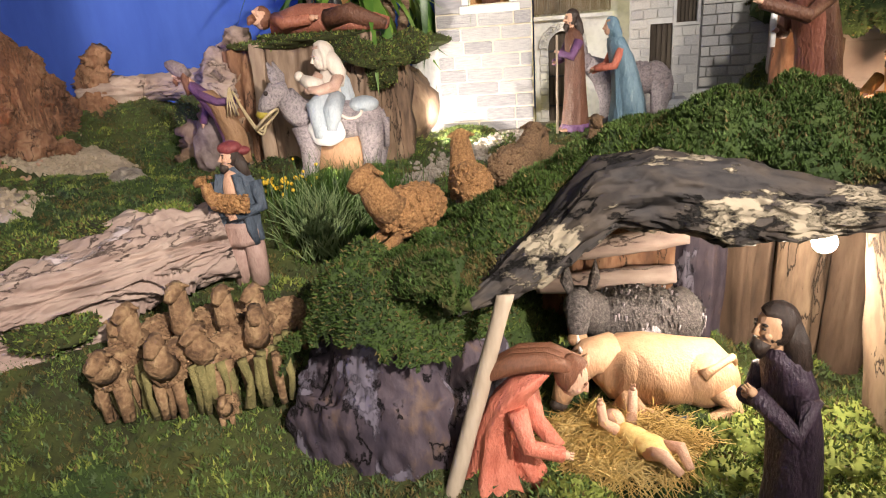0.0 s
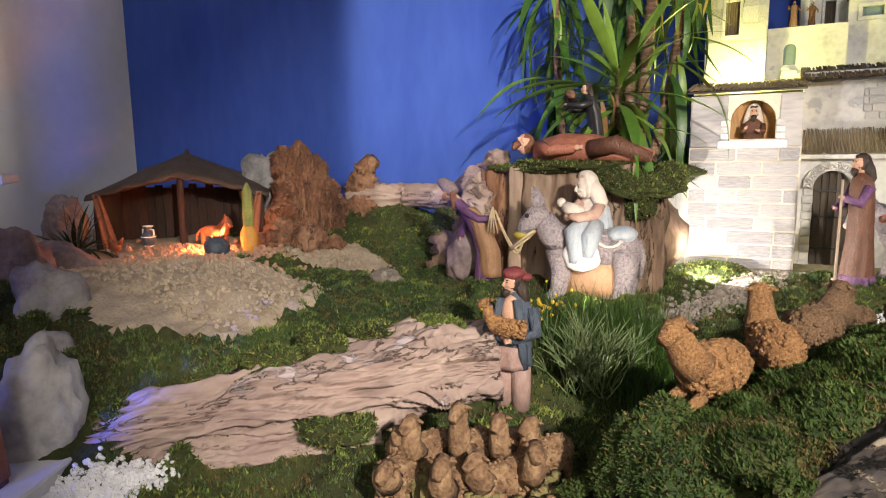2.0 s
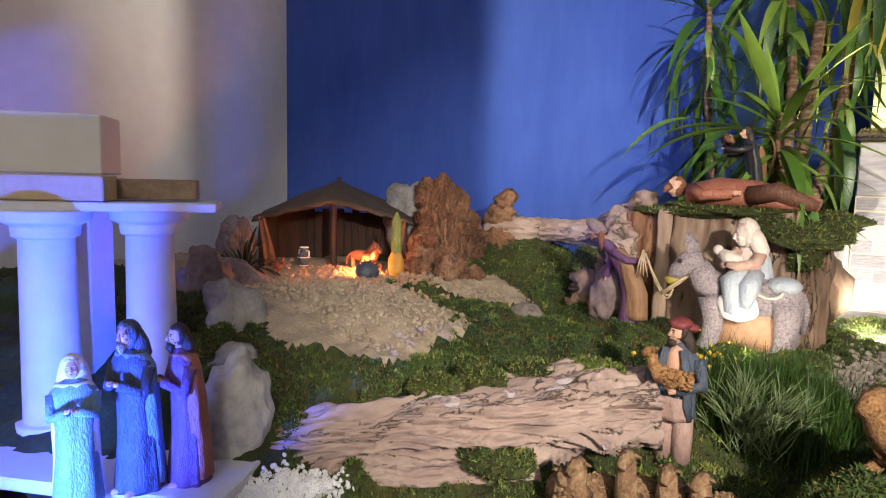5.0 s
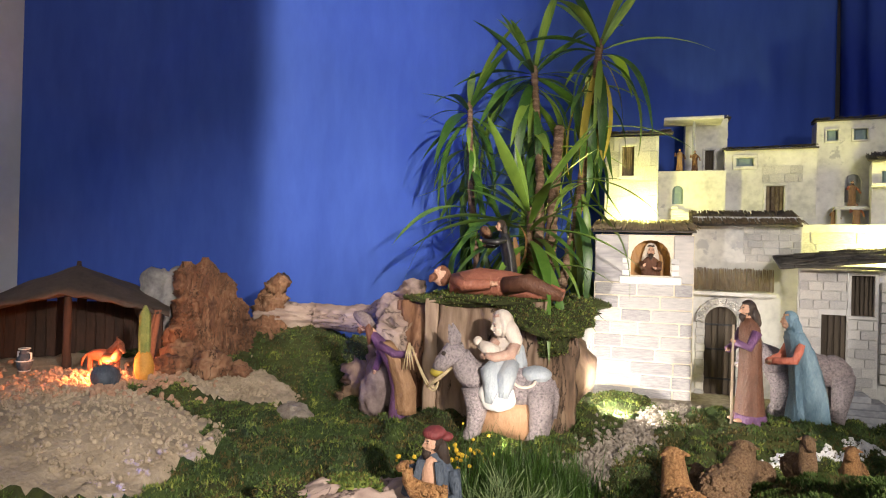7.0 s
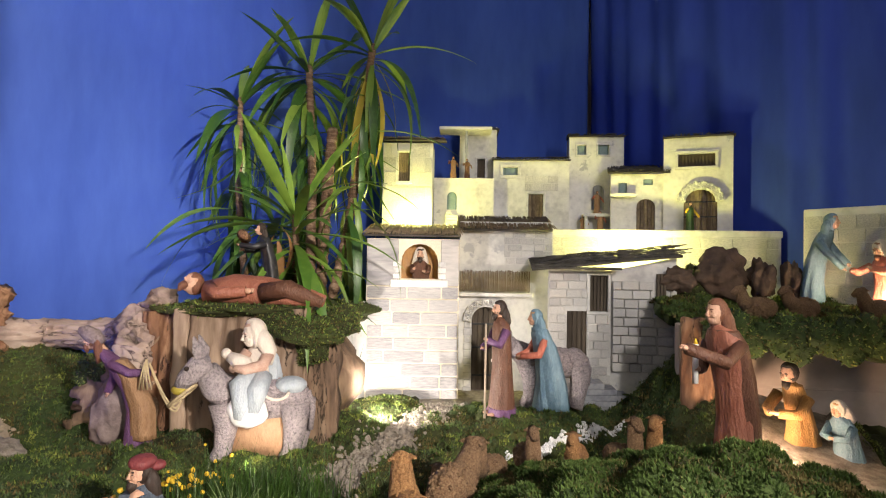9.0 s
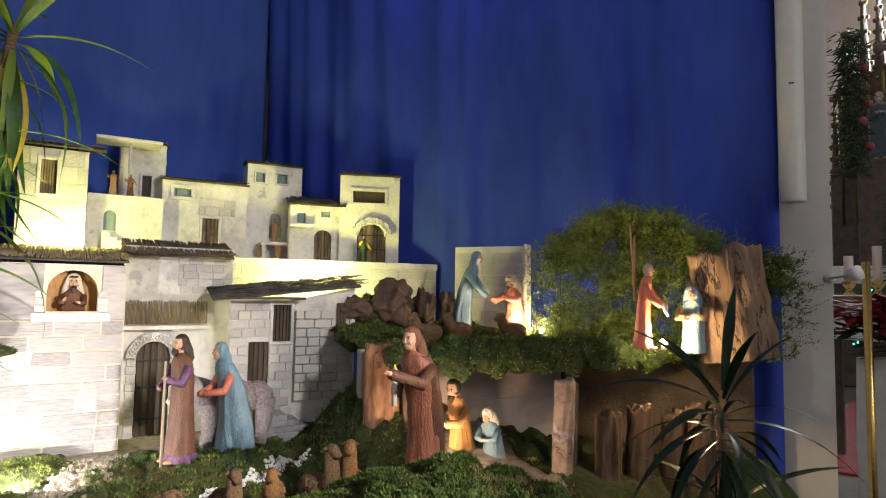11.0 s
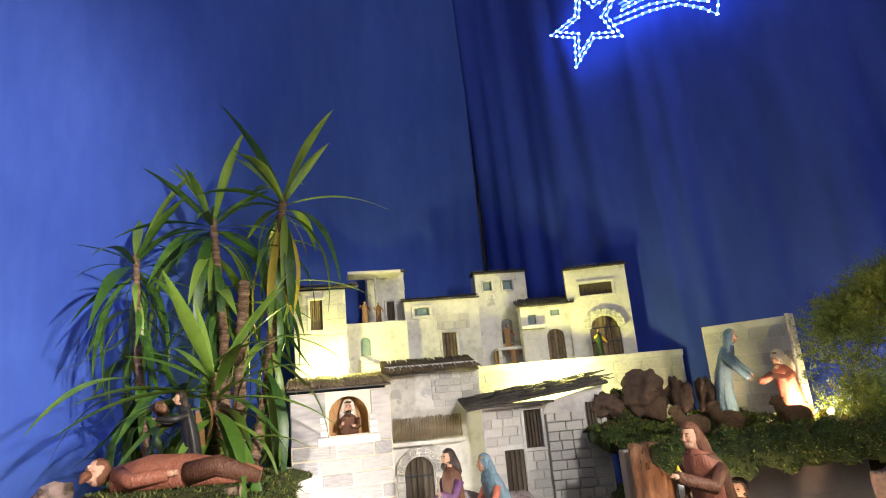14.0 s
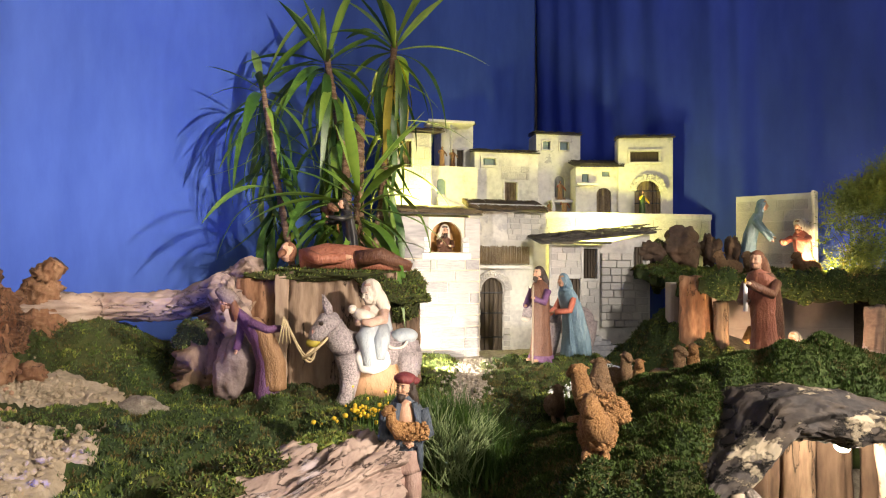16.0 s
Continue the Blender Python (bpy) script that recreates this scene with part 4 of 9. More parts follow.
def bark_slab(name, m, w, h, t, seed, mat, label, category="bark slab", group="", lean=0.0, grain_amp=0.12):
    """An upright slab of wood or bark with a ragged outline and grooved face."""
    def build(bm):
        nx, nz = 16, 26
        front, back = [], []
        for j in range(nz + 1):
            v = j / nz
            fr, bk = [], []
            for i in range(nx + 1):
                u = i / nx
                ww = w * (1 + 0.10 * noise.noise(Vector((seed, v * 3, 2.0))))
                x = (u - 0.5) * ww + lean * v * h + 0.03 * w * noise.noise(Vector((seed, v * 7, 5)))
                top = h * (1 + 0.10 * noise.noise(Vector((u * 4, seed, 1))) + 0.05 * noise.noise(Vector((u * 11, seed, 1))))
                g = grain_amp * w * (noise.noise(Vector((u * 6, seed * 2, v * 1.2))) + 0.6 * noise.noise(Vector((u * 15, seed, v * 2.4))))
                bulge = t * (1 - (2 * u - 1) ** 2) * 0.9
                fr.append((x, -bulge - g, v * top))
                bk.append((x, t * 0.45, v * top))
            front.append(fr)
            back.append(bk)
        f = [[bm.verts.new(p) for p in r] for r in front]
        b = [[bm.verts.new(p) for p in r] for r in back]
        for j in range(nz):
            for i in range(nx):
                bm.faces.new((f[j][i], f[j][i + 1], f[j + 1][i + 1], f[j + 1][i]))
                bm.faces.new((b[j][i + 1], b[j][i], b[j + 1][i], b[j + 1][i + 1]))
            bm.faces.new((f[j][0], f[j + 1][0], b[j + 1][0], b[j][0]))
            bm.faces.new((f[j + 1][nx], f[j][nx], b[j][nx], b[j + 1][nx]))
        for i in range(nx):
            bm.faces.new((f[nz][i], f[nz][i + 1], b[nz][i + 1], b[nz][i]))
    return one(name, build, mat, label, category, m, group)


def stone(c, r, seed, mat, label, rot=(0, 0, 0), amp=0.28, group="", facet=0.4):
    return one("stone", lambda bm: rock(bm, (0, 0, 0), r, seed, amp, 4, rot, 0, facet), mat, label, "stone", Matrix.Translation(c), group)


# The long weathered log and its lower splinter.
one("driftwood_log", lambda bm: (rough_log(bm, [(-1.12, 1.00, 0.90), (-0.92, 1.12, 0.955), (-0.70, 1.27, 0.99), (-0.50, 1.40, 1.035), (-0.36, 1.50, 1.06)], [0.05, 0.075, 0.085, 0.085, 0.075], 0.85, 2, 0.42, 130, 220, 0, 0.34, 0.7),
                                 rough_log(bm, [(-0.98, 1.02, 0.885), (-0.75, 1.14, 0.905), (-0.52, 1.29, 0.93)], [0.025, 0.032, 0.022], 0.8, 7, 0.4, 50, 80, 0, 0.3, 1.0),
                                 rough_log(bm, [(-0.75, 1.33, 1.03), (-0.55, 1.46, 1.08), (-0.40, 1.58, 1.09)], [0.03, 0.05, 0.03], 0.9, 9, 0.4, 60, 80, 0, 0.3, 1.0)), M["driftwood"], "long weathered pinkish-grey driftwood log lying on the moss", "log", pose(-0.72, 1.26, 0.9, 0, -12, 33.7), back=True)
# The pale branch along the back wall and the gnarled roots at its end.
one("back_branch", lambda bm: (rough_log(bm, [(-1.50, 2.55, 1.33), (-1.25, 2.62, 1.335), (-0.98, 2.58, 1.34), (-0.80, 2.46, 1.42), (-0.70, 2.36, 1.50)], [0.07, 0.062, 0.06, 0.065, 0.04], 0.8, 4, 0.30, 44, 120, 0, 0.22, 1.5),
                               rough_log(bm, [(-0.80, 2.42, 1.42), (-0.76, 2.27, 1.34), (-0.72, 2.20, 1.16)], [0.06, 0.05, 0.03], 0.9, 14, 0.4, 36, 60, 0, 0.3, 2.0)), M["driftwood"], "pale barkless branch lying along the backdrop", "branch")


stump = thing("root_stump", pose(-1.62, 2.36, 1.14), "gnarled reddish brown root stump with pointed prongs", "root stump")
for k, (x, y, z, r, tilt) in enumerate([(-1.60, 2.33, 1.58, 0.062, -0.03), (-1.70, 2.35, 1.56, 0.082, -0.09), (-1.53, 2.35, 1.52, 0.06, -0.01), (-1.565, 2.32, 1.55, 0.05, -0.02), (-1.48, 2.37, 1.42, 0.065, 0.03), (-1.645, 2.30, 1.40, 0.08, -0.03)]):
    bm = bmesh.new()
    rough_log(bm, [(x - tilt, y, 1.14), (x - tilt / 2, y, (1.2 + z) / 2), (x, y, z - 0.05), (x + tilt * 0.2, y, z)], [r * 1.35, r * 1.1, r * 0.7, r * 0.2], 0.7, 20 + k * 3, 0.32, 84, 110, 0, 0.55, 0.9)
    bm.transform(Matrix.Translation((1.62, -2.36, -1.14)))
    part("prong", bm, M["root_wood"], stump)
bm = bmesh.new()
rough_log(bm, [(-1.42, 2.52, 1.22), (-1.45, 2.54, 1.36), (-1.44, 2.56, 1.44), (-1.385, 2.56, 1.50)], [0.09, 0.06, 0.05, 0.035], 0.8, 41, 0.45, 40, 60, 0, 0.4, 1.0)
bm.transform(Matrix.Translation((1.62, -2.36, -1.14)))
part("hooked_prong", bm, M["root_wood"], stump)
stone((-1.86, 2.40, 1.36), (0.13, 0.09, 0.18), 3, M["grey_rock"], "pale grey boulder behind the tent")
for k, (x, y, r) in enumerate([(-1.55, 2.10, 0.05), (-1.42, 2.16, 0.06), (-1.33, 2.20, 0.035), (-1.60, 2.2, 0.06)]):
    stone((x, y, ground_z(x, y) + r * 0.45), (r * 1.3, r, r * 0.9), 10 + k, M["root_wood"], "small brown lump of root wood", amp=0.5, group="root lumps by the tent")
stone((-0.985, 2.03, ground_z(-0.985, 2.03) + 0.0), (0.085, 0.05, 0.035), 17, M["grit"], "flat grey gritty stone in the moss", rot=(0, 0, -35))
# Stones by the white columns.
M["white_rock"] = material("white_rock", [(0.30, 0.29, 0.30), (0.48, 0.47, 0.47), (0.62, 0.60, 0.59)], 8, 0.8, 0.7)
M["flank_rock"] = material("flank_rock", [(0.10, 0.075, 0.075), (0.20, 0.15, 0.145), (0.30, 0.24, 0.23)], 9, 0.85, 0.9)
stone((-1.13, 0.95, 0.97), (0.095, 0.075, 0.19), 22, M["white_rock"], "upright whitish stone beside the figures", rot=(0, 12, 20), amp=0.2)
stone((-1.33, 1.12, 1.00), (0.09, 0.08, 0.10), 23, M["grey_rock"], "rounded grey stone by the column", rot=(0, 0, 30))
stone((-1.52, 1.22, 1.10), (0.10, 0.09, 0.14), 24, M["grey_rock"], "rough grey stone by the column")
stone((-1.80, 1.30, 1.13), (0.14, 0.09, 0.16), 25, M["flank_rock"], "rough brown-grey slab stone behind the column")
stone((-1.62, 1.16, 1.03), (0.12, 0.09, 0.11), 29, M["flank_rock"], "low brown-grey stone behind the figures", rot=(0, 0, 25))
stone((-1.86, 1.46, 1.17), (0.12, 0.08, 0.07), 31, M["flank_rock"], "flat brown-grey stone beside the sand", rot=(0, 12, 10))
stone((-2.17, 1.66, 1.25), (0.095, 0.075, 0.13), 26, M["flank_rock"], "pinkish grey upright stone beside the tent")
stone((-1.55, 1.05, 0.98), (0.11, 0.1, 0.12), 28, M["grey_rock"], "low grey stone by the column")

# The big dark rock that carries the hill, with the cave beside it.
def slate(bm):
    """A boulder with cleft, angular faces."""
    rock(bm, (0, 0, 0), (0.215, 0.15, 0.30), 5, 0.20, 6, (0, 0, 0), 0, 0.4)
    for v in bm.verts:
        q = v.co * 9
        v.co *= 1 + 0.10 * (0.25 - abs(noise.noise(Vector((q.x, q.y, q.z * 0.45))))) + 0.05 * (0.25 - abs(noise.noise(q * 2.6))) + 0.02 * noise.noise(q * 8)


one("dark_rock", slate, M["dark_slate"], "dark purplish slate boulder under the moss hill", "boulder", Matrix.Translation((0.06, 1.27, 0.755)))


def moss_cap(bm):
    """A thick mat over the rock's head, its rim hanging unevenly."""
    rock(bm, (0, 0, 0), (0.232, 0.178, 0.335), 5, 0.20, 6)
    gone = []
    for f in bm.faces:
        c = f.calc_center_median()
        rim = float(np.interp(c.x, [-0.20, -0.13, -0.06, 0.0, 0.06, 0.12, 0.20], [0.13, 0.215, 0.25, 0.275, 0.215, 0.20, 0.22])) + 0.03 * noise.noise(c * 14) + 0.012 * noise.noise(c * 50)
        if c.z < rim - 0.35 * max(0, c.y):
            gone.append(f)
    bmesh.ops.delete(bm, geom=gone, context="FACES")
    for v in bm.verts:
        v.co *= 1 + 0.045 * noise.noise(v.co * 22) + 0.03 * noise.noise(v.co * 55)
    furry(bm, 16000, 0.009, 4, (0, 0, 2, 2, 2, 3))


one("moss_blanket", moss_cap, [M["moss_dark"], M["moss_hill"], M["moss_hill"], M["moss_brown"]], "thick moss mat hanging over the dark boulder", "moss", Matrix.Translation((0.06, 1.27, 0.755)))


def cave_roof(bm):
    xs = np.linspace(0.205, 1.12, 260)
    rings = []
    for x in xs:
        zt = float(np.interp(x, [0.205, 0.236, 0.326, 0.401, 0.486, 0.568, 0.649, 0.746, 1.0, 1.12], [1.06, 1.085, 1.165, 1.243, 1.256, 1.247, 1.222, 1.205, 1.17, 1.08]))
        zb = float(np.interp(x, [0.205, 0.275, 0.324, 0.38, 0.432, 0.52, 0.577, 0.645, 0.753, 1.0, 1.12], [1.03, 1.045, 1.068, 1.125, 1.158, 1.15, 1.128, 1.132, 1.15, 1.09, 0.98]))
        ring = []
        for a in range(84):
            t = 6.2832 * a / 84
            cy, cz, ry, rz = 1.265, (zt + zb) / 2, 0.10, (zt - zb) / 2
            q = Vector((x * 5, math.cos(t) * 1.4, math.sin(t) * 1.4))
            w = 1 + 0.16 * noise.noise(q) + 0.14 * noise.noise(q * 2.7) + 0.12 * (0.4 - abs(noise.noise(Vector((x * 9, q.y * 6, q.z * 6))))) + 0.10 * noise.noise(Vector((x * 34, q.y * 14, q.z * 14))) + 0.05 * noise.noise(Vector((x * 90, q.y * 34, q.z * 34)))
            c, s = math.cos(t), math.sin(t)
            c, s = math.copysign(abs(c) ** 0.75, c), math.copysign(abs(s) ** 0.75, s)
            ring.append((x + 0.012 * noise.noise(q * 3), cy + ry * w * c, cz + rz * w * s))
        rings.append(ring)
    loft(bm, rings)


one("bark_roof", cave_roof, M["peeling_bark"], "grey-black bark slab with pale worn patches roofing the cave", "bark slab")
bark_slab("cave_plank", pose(0.46, 1.62, 0.74), 0.30, 0.40, 0.03, 3, M["root_wood"], "split wooden back board of the cave", group="boards of the cave")
# Most boards take the shaded wood; the one by the bulb stays lighter.
for k, (x, y, w, h, mat) in enumerate([(0.63, 1.62, 0.12, 0.44, "dark_slate"), (0.73, 1.63, 0.11, 0.45, "shaded_wood"), (0.83, 1.60, 0.10, 0.43, "stump_wood"), (0.92, 1.57, 0.10, 0.45, "shaded_wood"), (1.02, 1.50, 0.13, 0.44, "shaded_wood"), (1.08, 1.38, 0.12, 0.42, "shaded_wood")]):
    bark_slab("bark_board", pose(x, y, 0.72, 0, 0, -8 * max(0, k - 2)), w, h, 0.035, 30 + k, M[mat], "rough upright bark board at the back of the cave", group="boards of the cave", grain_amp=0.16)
bark_slab("bark_board", pose(0.90, 1.33, 0.72, 0, -6, -20), 0.085, 0.42, 0.03, 44, M["stump_wood"], "leaning grooved bark post at the cave mouth", group="boards of the cave")
for k, (x0, z0, x1, z1) in enumerate([(0.33, 0.99, 0.60, 1.03), (0.30, 0.92, 0.58, 0.945)]):
    one("cave_beam", lambda bm: rough_log(bm, [(x0, 1.57, z0), ((x0 + x1) / 2, 1.565, (z0 + z1) / 2), (x1, 1.57, z1)], [0.022, 0.026, 0.022], 0.9, 50 + k, 0.2, 12, 24), M["driftwood"], "weathered wooden beam inside the cave", "beam", group="beams in the cave")
one("leaning_stick", lambda bm: rough_log(bm, [(0.272, 1.155, 1.075), (0.222, 1.13, 0.90), (0.165, 1.11, 0.70)], [0.0125, 0.0135, 0.014], 0.9, 60, 0.12, 10, 30), M["stick"], "barkless stick propping up the cave roof", "stick")

# The stump block behind the donkey: one broad split face between darker flanks.
block_of_wood = thing("tree_stump", pose(-0.42, 2.28, 1.05), "broad split tree stump with a flat tan face behind the donkey", "tree stump")


def stump_face(name, x0, x1, y, h, t, seed, mat, lean=0.0, amp=0.02):
    """A grooved slab of split wood with a ragged top."""
    bm = bmesh.new()
    nx, nz = max(8, int((x1 - x0) / 0.008)), 44
    rows = {}
    for side in (0, 1):
        for j in range(nz + 1):
            for i in range(nx + 1):
                u, v = i / nx, j / nz
                top = h * (1 + 0.035 * noise.noise(Vector((u * 5, seed, 1))))
                g = amp * (1.1 * noise.noise(Vector((u * (x1 - x0) * 16, seed * 2.0, v * 0.9))) + 0.6 * noise.noise(Vector((u * (x1 - x0) * 45, seed, v * 2.0))) + 0.25 * noise.noise(Vector((u * (x1 - x0) * 110, seed, v * 6))))
                x = x0 + (x1 - x0) * u + 0.012 * noise.noise(Vector((seed, v * 5, side))) * (2 * u - 1)
                rows[side, i, j] = bm.verts.new((x, y + (t if side else -g) + lean * v * h, v * top))
    for j in range(nz):
        for i in range(nx):
            a, b = rows[0, i, j], rows[0, i + 1, j]
            bm.faces.new((a, b, rows[0, i + 1, j + 1], rows[0, i, j + 1]))
            bm.faces.new((rows[1, i + 1, j], rows[1, i, j], rows[1, i, j + 1], rows[1, i + 1, j + 1]))
        bm.faces.new((rows[0, 0, j], rows[0, 0, j + 1], rows[1, 0, j + 1], rows[1, 0, j]))
        bm.faces.new((rows[0, nx, j + 1], rows[0, nx, j], rows[1, nx, j], rows[1, nx, j + 1]))
    for i in range(nx):
        bm.faces.new((rows[0, i, nz], rows[0, i + 1, nz], rows[1, i + 1, nz], rows[1, i, nz]))
    return part(name, bm, M[mat], block_of_wood)


stump_face("split_face", -0.165, 0.205, -0.015, 0.425, 0.10, 70, "split_wood", 0.05, 0.022)
stump_face("pale_edge", -0.21, -0.167, -0.028, 0.415, 0.06, 71, "split_wood", 0.05, 0.008)
stump_face("dark_flank", 0.208, 0.295, 0.0, 0.36, 0.09, 72, "stump_wood", 0.05, 0.022)
stump_face("dark_flank", -0.34, -0.212, 0.03, 0.40, 0.10, 73, "root_wood", 0.06, 0.03)
bm = bmesh.new()
rock(bm, (0.0, 0.30, 0.17), (0.31, 0.26, 0.23), 8, 0.16, 4, (0, 0, 8))
part("root_ball", bm, M["stump_wood"], block_of_wood)
bm = bmesh.new()
rough_log(bm, [(-0.40, 0.03, -0.02), (-0.40, 0.07, 0.12), (-0.36, 0.13, 0.27), (-0.27, 0.17, 0.40)], [0.13, 0.125, 0.105, 0.06], 0.9, 33, 0.35, 44, 60, 0, 0.35, 0.8)
part("side_root", bm, M["stump_wood"], block_of_wood)
stone((-0.745, 2.17, 1.17), (0.075, 0.07, 0.11), 78, M["flank_rock"], "purplish grey stone leaning on the stump", rot=(0, 8, 10))


LOG_MOSS = [(-0.49, 1.49, 1.115, 0.045), (-0.78, 1.27, 1.055, 0.06), (-0.60, 1.24, 0.955, 0.06), (-0.62, 1.43, 1.10, 0.05), (-1.04, 1.07, 0.97, 0.05), (-0.72, 1.36, 1.075, 0.055), (-0.90, 1.22, 1.02, 0.05)]


def moss_mat(c, r, seed, label="loose mat of green moss", rot=(0, 0, 0), mat="moss"):
    return one("moss_mat", lambda bm: (rock(bm, (0, 0, 0), r, seed, 0.35, 4, rot), furry(bm, int(2600 * min(1, max(r) / 0.15)), 0.010, seed, (0, 1, 2, 2, 3))), [M[mat]] + PILE[1:], label, "moss", Matrix.Translation(c), "moss mats")


for k, (x, y, r) in enumerate([(0.66, 1.30, 0.06), (0.76, 1.24, 0.07), (0.72, 1.38, 0.07), (0.83, 1.34, 0.06), (0.60, 1.18, 0.05), (0.88, 1.20, 0.07), (0.80, 1.12, 0.06), (0.62, 1.46, 0.06), (0.38, 1.10, 0.05)]):
    moss_mat((x, y, ground_z(x, y) + 0.005), (r * 1.2, r, 0.035), 30 + k, "lumpy yellow-green moss on the cave floor", mat="moss_tip")
for k, (x, y, z, r) in enumerate(LOG_MOSS):
    moss_mat((x, y, z), (r * 1.3, r, r * 0.5), 50 + k, "cushion of moss overgrowing the log", mat="moss_tip" if k == 0 else "moss")
moss_mat((-0.46, 2.36, 1.465), (0.23, 0.12, 0.028), 1, "moss mat on top of the stump")
moss_mat((-0.235, 2.27, 1.42), (0.12, 0.07, 0.022), 2, "moss mat hanging over the stump's edge", (38, 14, 0))
moss_mat((-0.19, 2.26, 1.365), (0.045, 0.022, 0.06), 3, "moss mat hanging over the stump's edge")
moss_mat((-0.15, 2.45, 1.42), (0.08, 0.10, 0.05), 4, "moss around the foot of the yuccas")
moss_mat((-0.40, 2.66, 1.42), (0.30, 0.22, 0.06), 5, "moss around the foot of the yuccas")
moss_mat((-0.90, 2.30, 1.25), (0.05, 0.04, 0.06), 6, "small cushion of moss by the branch")
moss_mat((0.0, 2.70, 1.08), (0.12, 0.05, 0.03), 7, "strip of moss at the foot of the tower")

# ---- right-hand terrace with the lower grotto ----


def shelf_z(x, y):
    return 1.455 + 0.03 * fnoise(x, y, 4, 6) + bump_moss(x, y) + 0.03 * smooth_step(2.3, 2.9, y)


def shelf_keep(x, y):
    front = 2.20 - 0.10 * smooth_step(1.0, 1.4, x) + 0.03 * fnoise(x, 2, 8, 2) - 0.12 * smooth_step(1.5, 1.9, x)
    return y > front and x > 1.0 + 0.03 * fnoise(3, y, 8, 1) and (x - 1.015) * 0.830 + (y - 4.10) * 0.557 < -0.06 and y < 3.08


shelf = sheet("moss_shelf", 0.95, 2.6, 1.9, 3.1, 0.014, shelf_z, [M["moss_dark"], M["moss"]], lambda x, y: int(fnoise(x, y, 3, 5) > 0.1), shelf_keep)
shelf.modifiers.new("thick", "SOLIDIFY").thickness = 0.05
tagged(shelf, "moss-covered shelf above the lower grotto", "moss shelf")


def drape(bm):
    for k in range(26):
        u = k / 25
        x = 1.03 + 0.95 * u
        y = 2.20 - 0.10 * float(smooth_step(1.0, 1.4, x)) - 0.12 * float(smooth_step(1.5, 1.9, x)) + 0.01
        rock(bm, (x, y, 1.425 + 0.012 * math.sin(k * 2.3)), (0.045, 0.04, 0.05 + 0.014 * math.sin(k * 1.7)), 100 + k, 0.35, 3)


one("moss_drape", lambda bm: (drape(bm), furry(bm, 9000, 0.011, 5, (0, 1, 2, 2, 3))), PILE, "moss hanging over the edge of the shelf", "moss")
bm = bmesh.new()
box(bm, (1.42, 2.44, 1.20), (0.86, 0.05, 0.46), -6, 0.004)
ob = tagged(part("grotto_wall", bm, M["pink_wall"], smooth=False), "smooth pinkish block wall of the lower grotto", "model wall")
for k in range(3):
    bm = bmesh.new()
    box(bm, (1.42, 2.4145, 1.06 + 0.115 * k), (0.84, 0.003, 0.108), -6, 0.001)
    part("course", bm, M["pink_wall"], ob, smooth=False)
for k, (x, y, w, h) in enumerate([(1.03, 2.34, 0.14, 0.42), (1.10, 2.28, 0.05, 0.32)]):
    bark_slab("grotto_post", pose(x, y, 1.04), w, h, 0.04, 80 + k, M["stump_wood" if k else "root_wood"], "brown bark post at the grotto's mouth", "post", "posts of the grotto")
# First post keeps its lit tan; the rest have their shade in the colour.
for k, (x, y, w, h, z, mat) in enumerate([(1.50, 1.97, 0.07, 0.345, 1.01, "driftwood"), (1.61, 2.06, 0.06, 0.34, 0.98, "shaded_wood"), (1.69, 1.95, 0.10, 0.31, 0.93, "shaded_wood"), (1.80, 1.92, 0.10, 0.36, 0.90, "shaded_wood"), (1.90, 1.86, 0.08, 0.36, 0.88, "shaded_wood"), (2.02, 1.84, 0.12, 0.4, 0.86, "shaded_wood")]):
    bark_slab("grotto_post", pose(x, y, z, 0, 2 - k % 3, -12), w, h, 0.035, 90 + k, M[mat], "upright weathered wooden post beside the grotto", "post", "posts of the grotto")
# Added board hides the cloth where dark plants and wall lie behind the posts.
bm = bmesh.new()
box(bm, (2.10, 2.18, 1.16), (0.85, 0.05, 0.52), -42, 0.01)
tagged(part("grotto_bank", bm, M["soil"], smooth=False), "plain dark board added behind the wooden posts to hide the cloth", "bank")
bark_slab("bark_piece", pose(2.05, 1.70, 1.43, 0, -8, -46), 0.24, 0.38, 0.05, 99, M["stump_wood"], "big upright piece of brown bark", "bark slab")
for k, (x, y, r, z) in enumerate([(1.12, 2.82, (0.075, 0.06, 0.05), 1.57), (1.27, 2.80, (0.10, 0.07, 0.095), 1.585), (1.41, 2.76, (0.05, 0.045, 0.085), 1.57), (1.50, 2.72, (0.035, 0.035, 0.085), 1.56)]):
    stone((x, y, z), r, 120 + k, M["brown_rock"], "dark brown root lump on the mossy shelf", amp=0.5, group="root lumps on the shelf")
moss_mat((1.17, 2.84, 1.50), (0.06, 0.06, 0.12), 9, "mossy bank beside the low house")
moss_mat((1.09, 2.36, 1.12), (0.06, 0.07, 0.13), 10, "mossy bank beside the steps", mat="moss_dark")

# ---- figures ----


